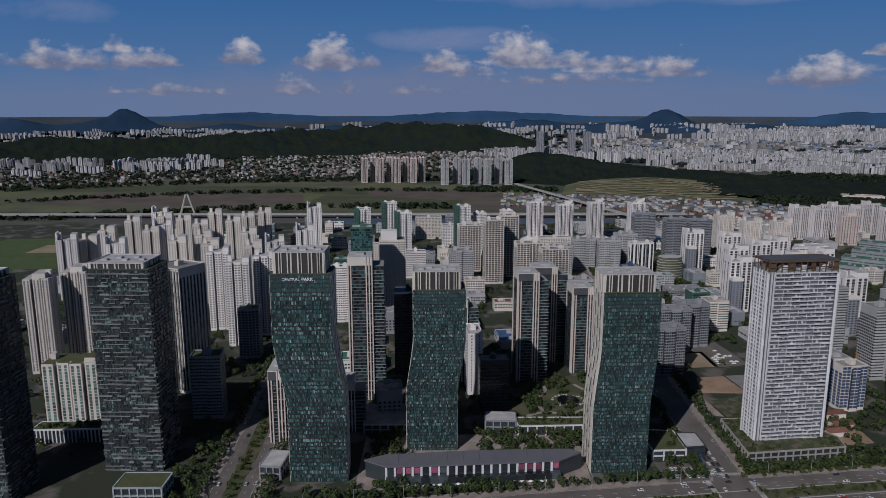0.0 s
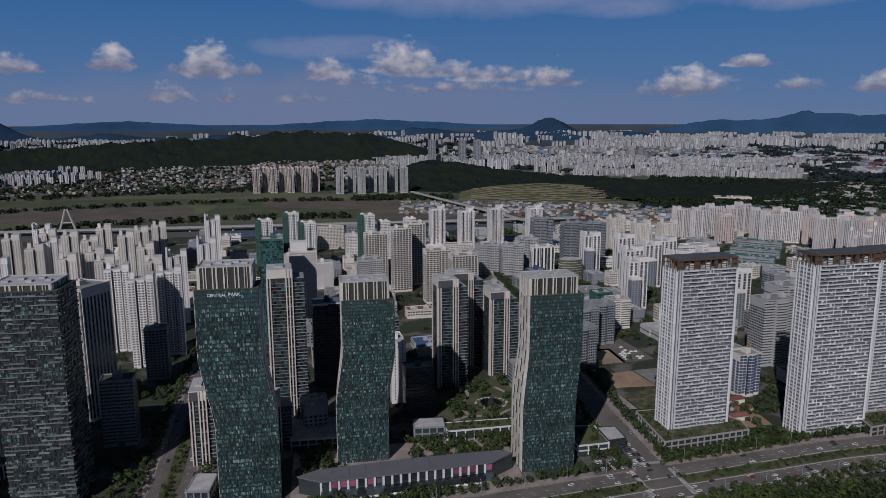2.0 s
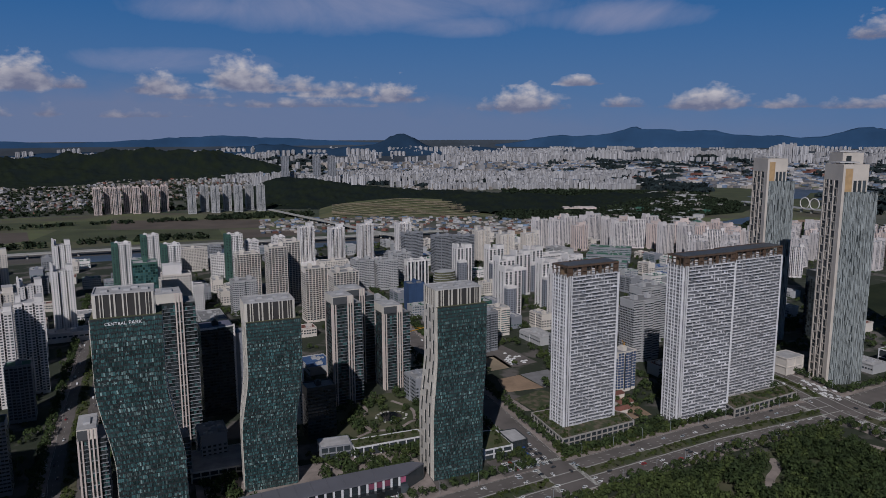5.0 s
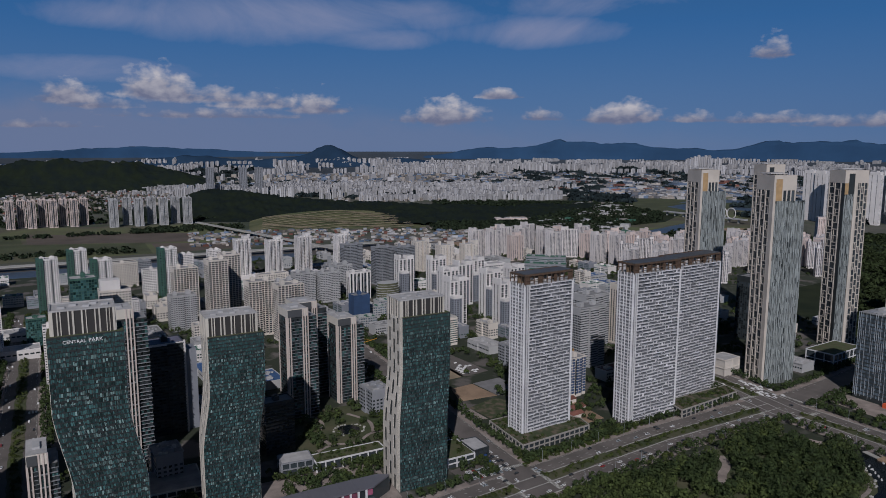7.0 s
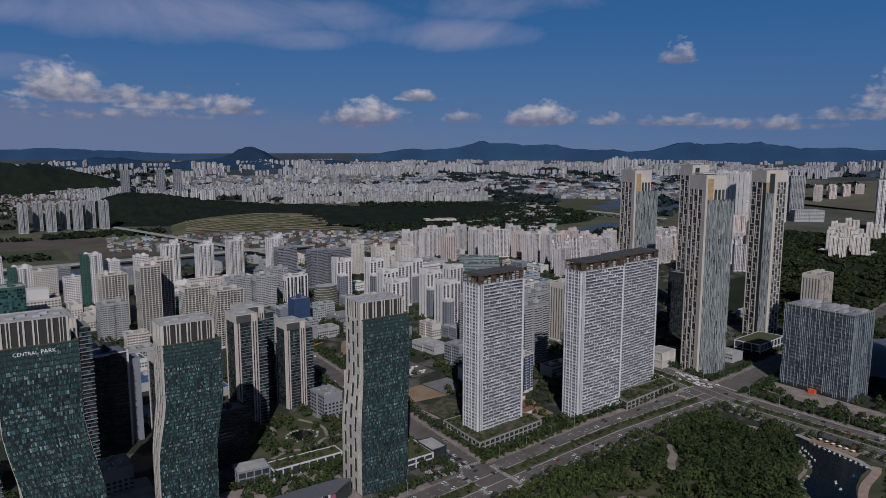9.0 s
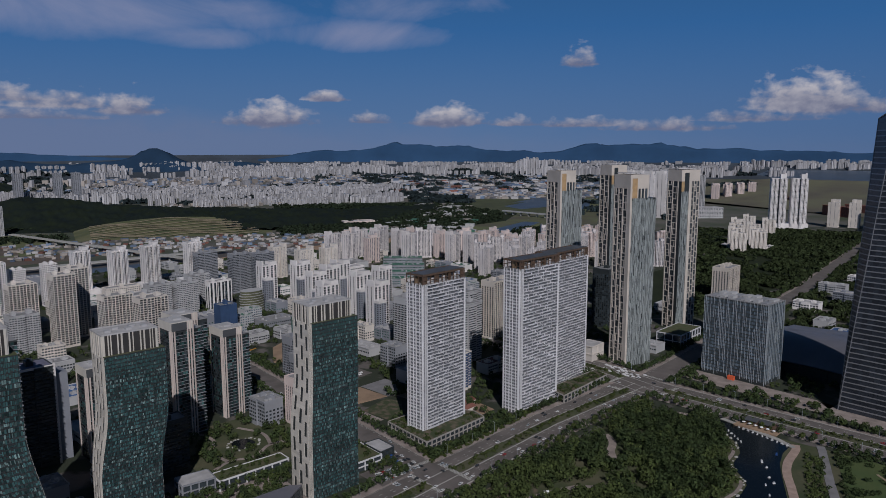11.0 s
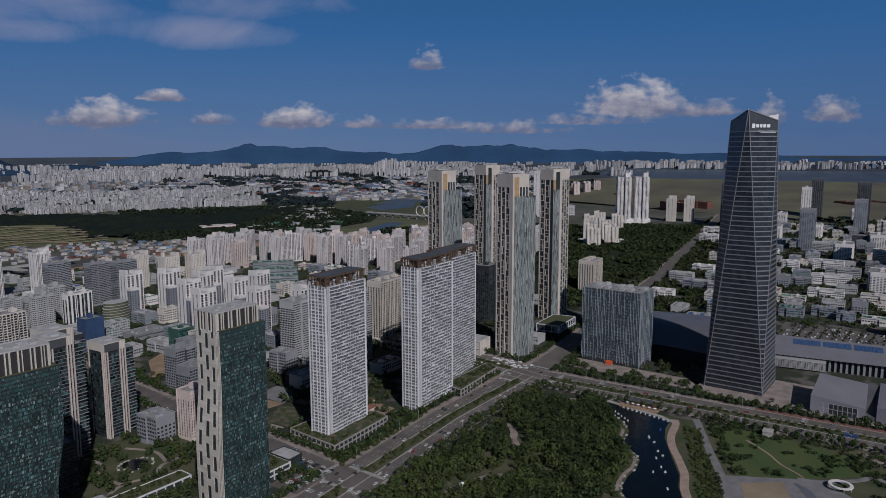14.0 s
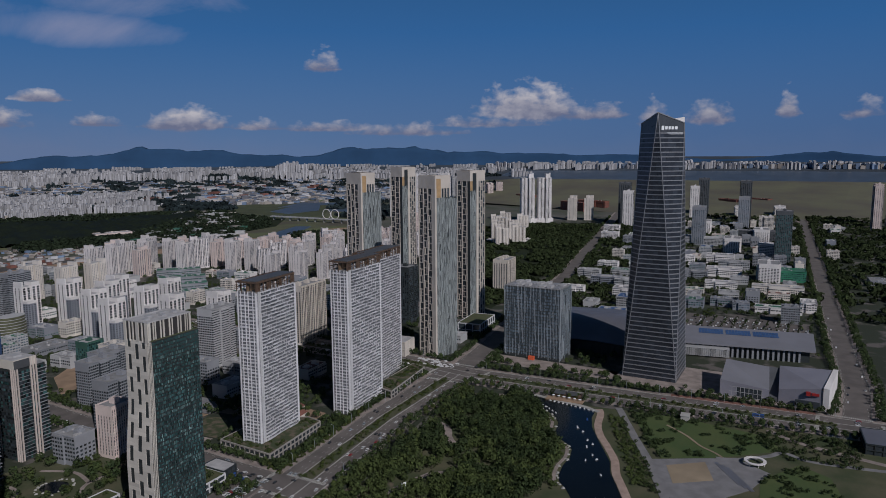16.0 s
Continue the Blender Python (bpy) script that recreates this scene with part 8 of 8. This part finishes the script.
# planting between the buildings
green = []
for (x0, y0, x1, y1), n, clear in (((-58, 506, 132, 558), 280, 1), ((-62, 455, 112, 474), 60, 1), ((160, 488, 236, 512), 26, 1), ((-620, 520, -165, 1000), 420, 3), ((320, 500, 424, 530), 60, 1), ((300, 535, 440, 640), 90, 2), ((66, 575, 186, 692), 200, 1), ((600, 200, 640, 330), 60, 1), ((634, 330, 700, 388), 40, 1), ((160, 560, 360, 1100), 420, 4), ((300, 940, 480, 1110), 240, 2), ((-160, 880, 60, 1330), 420, 2), ((-200, 440, -60, 560), 120, 2), ((-620, 520, -165, 1330), 420, 4), ((-160, 560, 210, 1640), 620, 4), ((240, 700, 900, 1660), 2300, 2), ((900, 950, 1700, 1600), 800, 3), ((640, 80, 1600, 560), 900, 3), ((1500, 120, 2500, 620), 1100, 2), ((980, 100, 1600, 480), 700, 2), ((300, 560, 560, 720), 200, 4), ((220, 480, 420, 512), 60, 1), ((560, 400, 640, 480), 70, 2), ((560, 80, 610, 390), 130, 1), ((590, 610, 900, 720), 150, 3)):
    for _ in range(n):
        x, y = random.uniform(x0, x1), random.uniform(y0, y1)
        if 66 < x < 188 and 575 < y < 692 and (noise.noise(Vector((x / 14, y / 14, 2.2))) < -0.12 or math.hypot(x - 122, y - 629) < 15):
            continue
        if open_spot(x, y, clear, road=-4) and not (606 < x < 800 and 84 < y < 300) and not (690 < x < 880 and 305 < y < 465):
            green.append((x, y))
mass("garden_trees", "trees and shrubs planted between the buildings", green[::2], 3.6, 8.0, 60, 0.24, "leaf")
mass("garden_trees", "lighter green trees between the buildings", green[1::2], 3.0, 6.5, 60, 0.25, "leaf_mid")
park = []
for _ in range(2600):
    x, y = random.uniform(300, 540), random.uniform(60, 290)
    if near_line(x, y, [(517, 62), (513, 142), (520, 207), (516, 268)], 8) or near_line(x, y, [(508, 262), (452, 236), (414, 213)], 6) or near_line(x, y, [(474, 124), (505, 145)], 9) or (inside(x, y, [(455, 118), (500, 140), (520, 60), (460, 60)]) and random.random() < 0.6) or near_line(x, y, [(470, 264), (400, 230), (340, 204)], 4):
        park.append((x, y))
mass("park_hedges", "hedges and small trees at the lawn edges", park, 1.9, 3.4, 44, 0.27, "leaf")
wild = []
for _ in range(2600):
    x, y = random.uniform(330, 512), random.uniform(70, 262)
    if noise.noise(Vector((x / 15, y / 15, 8.1))) > 0.16 and (inside(x, y, [(510, 262), (513, 211), (504, 141), (475, 122), (432, 171), (408, 214), (455, 240), (479, 252)]) or inside(x, y, [(449, 108), (434, 84), (380, 70), (330, 90), (352, 130), (403, 134)])) and not near_line(x, y, [(434, 167), (442, 175), (452, 189), (470, 204), (488, 226)], 4) and math.hypot(x - 433, y - 141) > 14:
        wild.append((x, y))
mass("lawn_shrubs", "rough shrubs and small trees on the lawns", wild, 1.7, 2.6, 40, 0.28, "leaf")
beds = []
for _ in range(700):
    x = random.uniform(222, 470)
    y = 484 + 0.135 * (x - 222) + random.uniform(0, 18)
    if open_spot(x, y, 0, road=-9) or random.random() < 0.15:
        beds.append((x, y))
mass("planting_beds", "yellow-green shrubs in beds beside the avenue", beds, 1.5, 2.4, 40, 0.28, "leaf_light")
roofs = []
for poly, z, n in (([(240, 509), (316, 519), (318, 533), (299, 568), (243, 566)], 7.8, 240), ([(426, 506), (514, 518), (518, 534), (432, 528)], 8.8, 110), ([(69, 558), (126, 560), (126, 570), (69, 570)], 8.8, 30), ([(-328, 547), (-270, 550), (-270, 560), (-328, 558)], 11.8, 50), ([(168, 514), (190, 515), (190, 543), (168, 545)], 8.8, 20)):
    for _ in range(n):
        x, y = random.uniform(min(p[0] for p in poly), max(p[0] for p in poly)), random.uniform(min(p[1] for p in poly), max(p[1] for p in poly))
        if inside(x, y, poly) and open_spot(x, y, -9, road=-40):
            roofs.append((x, y, z))
pts = np.array(roofs)
k = rng.uniform(0.6, 1.4, len(pts))
tagged(new("roof_shrubs", leaf_mesh("roof_shrubs", clumps(pts, 1.5 * k, 2.2 * k, 22, 0.4), "leaf_mid")), "shrubs and small trees on the planted roofs", "trees", kind="stuff")
# parked cars on the great car park: too many to pick apart
for paint, n in (("car_white", 120), ("car_dark", 110), ("metal_fin", 60)):
    cb = Build()
    for _ in range(n):
        x, y = 836 + 6.5 * random.randrange(25) + random.uniform(-0.3, 0.3), 116 + 2.7 * random.randrange(64)
        if inside(x, y, [(834, 114), (996, 124), (996, 294), (852, 284)]):
            cb.box(x - 2.2, y - 0.9, 0.4, x + 2.2, y + 0.9, 1.1)
            cb.box(x - 1.3, y - 0.75, 1.1, x + 0.9, y + 0.75, 1.75)
    tagged(part("parked_cars", cb, paint, kind="stuff"), "rows of parked cars on the great car park", "cars")
lot = [(842 + 13 * (k % 12) + random.uniform(-1, 1), 118 + 15 * (k // 12) + random.uniform(-1, 1)) for k in range(132)]
mass("car_park_trees", "rows of small trees on the car park", lot, 2.2, 4.5, 20, 0.4, "leaf")

# woods beyond
wood = []
for az0, az1, r0, r1, n in ((64.5, 73.5, 1050, 2500, 2600), (85, 97, 1150, 3000, 2600), (78, 86, 2300, 3000, 300), (60, 66, 1150, 1500, 300), (73, 86, 1200, 2600, 1500), (58, 66, 1150, 2450, 1500)):
    for _ in range(n):
        x, y = polar(random.uniform(az0, az1), math.sqrt(random.uniform(r0 * r0, r1 * r1)))
        gap = math.sin(0.017 * x + 0.8) * math.sin(0.021 * y + 0.006 * x) + 0.4 * math.sin(0.06 * x - 0.05 * y)
        if gap < 0.72 and math.hypot((x - 1482) / 2.0, y - 791) > 24 and open_spot(x, y, 3, road=-6):
            wood.append((x, y))
mass("woods", "dark green woods beyond the low quarter", wood, 6.8, 9.0, 20, 0.42, "leaf_far")
hill_trees = []
for az0, az1, r0, r1, n in ((4, 12, 2300, 2420, 140), (27, 36, 2300, 2420, 200), (27, 42, 2200, 2450, 600), (-34, 10, 2640, 2760, 500), (-34, 4, 1890, 1960, 200), (-34, 8, 2300, 2340, 160), (27, 45, 2320, 3350, 2600), (45, 62, 2000, 2350, 500), (-33, 3, 2800, 4000, 1700)):
    for _ in range(n):
        p = polar(random.uniform(az0, az1), random.uniform(r0, r1))
        if not inside(p[0], p[1], RIVER_FLAT) and not inside(p[0], p[1], RIVER_EDGE):
            hill_trees.append(p)
mass("woods", "tree belts along the far fields and villages", hill_trees, 9, 9, 12, 0.45, "belt_wood")
belts = []
for az0, az1, r0, r1, n in ((-34, 12, 4900, 8200, 240), (11, 40, 3500, 5000, 150), (30, 64, 4300, 8000, 150), (38, 42, 3400, 3900, 30), (50, 60, 2700, 3900, 40)):
    for _ in range(n):
        a, r, ln = random.uniform(az0, az1), random.uniform(r0, r1), random.randint(2, 5)
        for q in range(ln):
            belts.append(polar(a + q * 0.28, r + q * random.uniform(-20, 20)))
mass("far_woods", "dark tree belts and wooded knolls in the far city", belts, 20, 13, 12, 0.55, "hazy_wood")
PROTOS[0].matrix_basis, PROTOS[1].matrix_basis, PROTOS[2].matrix_basis = pose(452, 410, 0), pose(458, 399, 0), pose(455, 508, 0.35)

# ---- cars ----
def car(paint, label, bus=False):
    t = thing("bus" if bus else "car", label, "bus" if bus else "car", "vehicles on the avenues")
    L, W, H = (11, 2.5, 3.1) if bus else (4.5, 1.8, 1.45)
    body, cab = Build(), Build()
    if bus:
        body.box(-L / 2, -W / 2, 0.4, L / 2, W / 2, H)
        cab.box(-L / 2 - 0.02, -W / 2 - 0.02, 1.4, L / 2 - 0.3, W / 2 + 0.02, 2.4, 0, True)
    else:
        body.prism([(-L / 2, -W / 2), (L / 2 - 0.3, -W / 2), (L / 2, -W / 3), (L / 2, W / 3), (L / 2 - 0.3, W / 2), (-L / 2, W / 2)], 0.3, 0.85)
        i = len(cab.v)
        cab.v.extend([(-1.9, -0.8, 0.85), (1.1, -0.8, 0.85), (1.1, 0.8, 0.85), (-1.9, 0.8, 0.85), (-1.4, -0.65, 1.4), (0.4, -0.65, 1.4), (0.4, 0.65, 1.4), (-1.4, 0.65, 1.4)])
        cab.f.extend([(0, 1, 5, 4), (1, 2, 6, 5), (2, 3, 7, 6), (3, 0, 4, 7)])
        cab.m.extend([0] * 4)
        body.box(-1.42, -0.67, 1.38, 0.42, 0.67, 1.45, 0, True)
    for sx in (-L * 0.3, L * 0.3):
        for sy in (-W / 2, W / 2 - 0.2):
            body.bar((sx, sy, 0.33), (sx, sy + 0.2, 0.33), 0.33, 1, 8)
    part("body", body, [paint, "tyre"], t)
    part("windscreen", cab, "window_dark", t)
    return t


CARS = [car("car_white", "white car on the avenue"), car("car_dark", "dark car on the avenue"), car("car_red", "red car on the avenue"), car("metal_fin", "silver car on the avenue")]
BUS = car("car_blue", "blue and white city bus", True)
random.seed(77)
spots = []
for pts, w, n in ((ROAD_A, 46, 90), (ROAD_B, 46, 50), (ROAD_C, 24, 26), (ROAD_D, 26, 26), (ROAD_E, 44, 16)):
    lanes = [o for o in (-19, -15.5, -12, -8.5, 9, 12.5, 16, 19.5) if abs(o) < w / 2 - 2]
    for off in lanes:
        line = along(pts, off, 17 if pts is ROAD_A else 26)
        for i in range(len(line) - 1):
            x, y = line[i]
            if random.random() > (0.27 if pts is ROAD_A or pts is ROAD_B else 0.2) or not (-250 < x < 1100):
                continue
            dx, dy = line[i + 1][0] - x, line[i + 1][1] - y
            spots.append((x, y, math.degrees(math.atan2(dy, dx)) + (180 if off > 0 else 0)))
# parked cars in front of the low blocks
for k in range(26):
    spots.append((176 + 3.2 * (k % 9), 486 + 5.5 * (k // 9), 95))
    spots.append((560 + random.uniform(-12, 12), 500 + 6 * (k % 10), 95))
for k in range(40):
    if random.random() < 0.3:
        spots.append((300 + 5.2 * (k % 5), 724 + 2.9 * (k // 5) * 2, 8))
for k in range(16):
    spots.append((207 + 3.4 * (k % 3), 486 + 9 * (k // 3) + random.uniform(-1, 1), 95))
spots.sort(key=lambda p: math.hypot(p[0] + 60, p[1]))
for x, y, a in spots[:270]:
    proto = random.choices(CARS, (5, 3, 0.4, 2))[0]
    copy_thing(proto, pose(x, y, 0.56, 0, 0, a))
b = Build()
for x, y, a in spots[270:]:
    c, n = math.cos(radians(a)), math.sin(radians(a))
    for L, W, z0, z1 in ((2.2, 0.9, 0.6, 1.4), (1.2, 0.75, 1.4, 2.0)):
        b.prism([(x + u * L * c - v * W * n, y + u * L * n + v * W * c) for u, v in ((-1, -1), (1, -1), (1, 1), (-1, 1))], z0, z1)
tagged(part("far_traffic", b, "car_white", kind="stuff"), "pale cars on the farther avenues", "cars")
for i, c in enumerate(CARS):
    at(c, 300 + 9 * i, 449 + 1.3 * i, 0.56, 8)
at(BUS, 204, 520, 0.56, 95)
copy_thing(BUS, pose(201, 505, 0.56, 0, 0, 95))
copy_thing(BUS, pose(150, 440, 0.56, 0, 0, 8))
copy_thing(BUS, pose(552, 150, 0.56, 0, 0, 92))

# ---- road markings ----
lines, zebra = Build(), Build()
for pts, w in ROADS:
    for off in (-w / 2 + 0.6, w / 2 - 0.6):
        line = [p for p in along(pts, off, 12) if not crossing(p[0], p[1], pts) and -300 < p[0] < 1400]
        for (x0, y0), (x1, y1) in zip(line, line[1:]):
            d = math.hypot(x1 - x0, y1 - y0)
            if d < 20:
                nx, ny = -(y1 - y0) / d * 0.12, (x1 - x0) / d * 0.12
                lines.face([(x0 - nx, y0 - ny, 0.575), (x1 - nx, y1 - ny, 0.575), (x1 + nx, y1 + ny, 0.575), (x0 + nx, y0 + ny, 0.575)])
    for off in (-14, -10, 11, 15):
        if abs(off) > w / 2 - 2:
            continue
        line = [p for p in along(pts, off, 11) if not crossing(p[0], p[1], pts) and -300 < p[0] < 1000]
        for x, y in line:
            lines.box(x - 1.6, y - 0.1, 0.5, x + 1.6, y + 0.1, 0.58) if pts in (ROAD_A, ROAD_D, ROAD_F) else lines.box(x - 0.1, y - 1.6, 0.5, x + 0.1, y + 1.6, 0.58)
part("lane_lines", lines, "road_paint", kind="structure", label="worn white lane lines")
for cx, cy, hx, hy in ((213, 460, 16, 30), (537, 482, 32, 32), (562, 70, 30, 28)):
    for k in range(-12, 13):
        for s in (-1, 1):
            if abs(k * 1.6) < hx:
                zebra.box(cx + k * 1.6 - 0.4, cy + s * hy - 2, 0.5, cx + k * 1.6 + 0.4, cy + s * hy + 2, 0.585)
            if abs(k * 1.6) < hy:
                zebra.box(cx + s * hx - 2, cy + k * 1.6 - 0.4, 0.5, cx + s * hx + 2, cy + k * 1.6 + 0.4, 0.585)
part("crosswalk", zebra, "road_paint", kind="structure", label="white zebra crossing stripes")
strip("bus_lane", [(577, 240), (582, 175), (588, 100)], 9, 0.62, "red_lane", "red-surfaced bus lane")

# pale kerbs along the medians
def beside(pts, off):
    out = []
    for i, (x, y) in enumerate(pts):
        (x0, y0), (x1, y1) = pts[max(i - 1, 0)], pts[min(i + 1, len(pts) - 1)]
        d = math.hypot(x1 - x0, y1 - y0)
        out.append((x - (y1 - y0) / d * off, y + (x1 - x0) / d * off))
    return out


for pts, off in ((ROAD_A, -7.2), (ROAD_A, 6.6), (ROAD_B, -7.0), (ROAD_B, 7.0), (ROAD_A, -22.6), (ROAD_B, -22.6), (ROAD_B, 22.6)):
    strip("kerb", beside(pts, off), 0.9, 0.66, "concrete", "pale concrete kerb along the avenue")

# lamp posts
lamp = thing("street_lamp", "slim grey street lamp with a curved arm", "lamp", "street lamps")
b, c = Build(), Build()
b.bar((0, 0, 0), (0, 0, 10), 0.12, 0, 6)
b.bar((0, 0, 10), (1.8, 0, 10.6), 0.08, 0, 5)
c.box(1.6, -0.15, 10.5, 2.4, 0.15, 10.7, 0, True)
part("pole", b, "metal_fin", lamp)
part("lamp_head", c, "light_grey", lamp)
spots = [p for r in (ROAD_A, ROAD_B) for off in (-25, 25) for p in along(r, off, 34) if -100 < p[0] < 900 and not crossing(p[0], p[1], r)]
for x, y in spots[1:]:
    copy_thing(lamp, pose(x, y, 0.4, 0, 0, random.choice((90, -90))))
at(lamp, *spots[0], 0.4, 90)
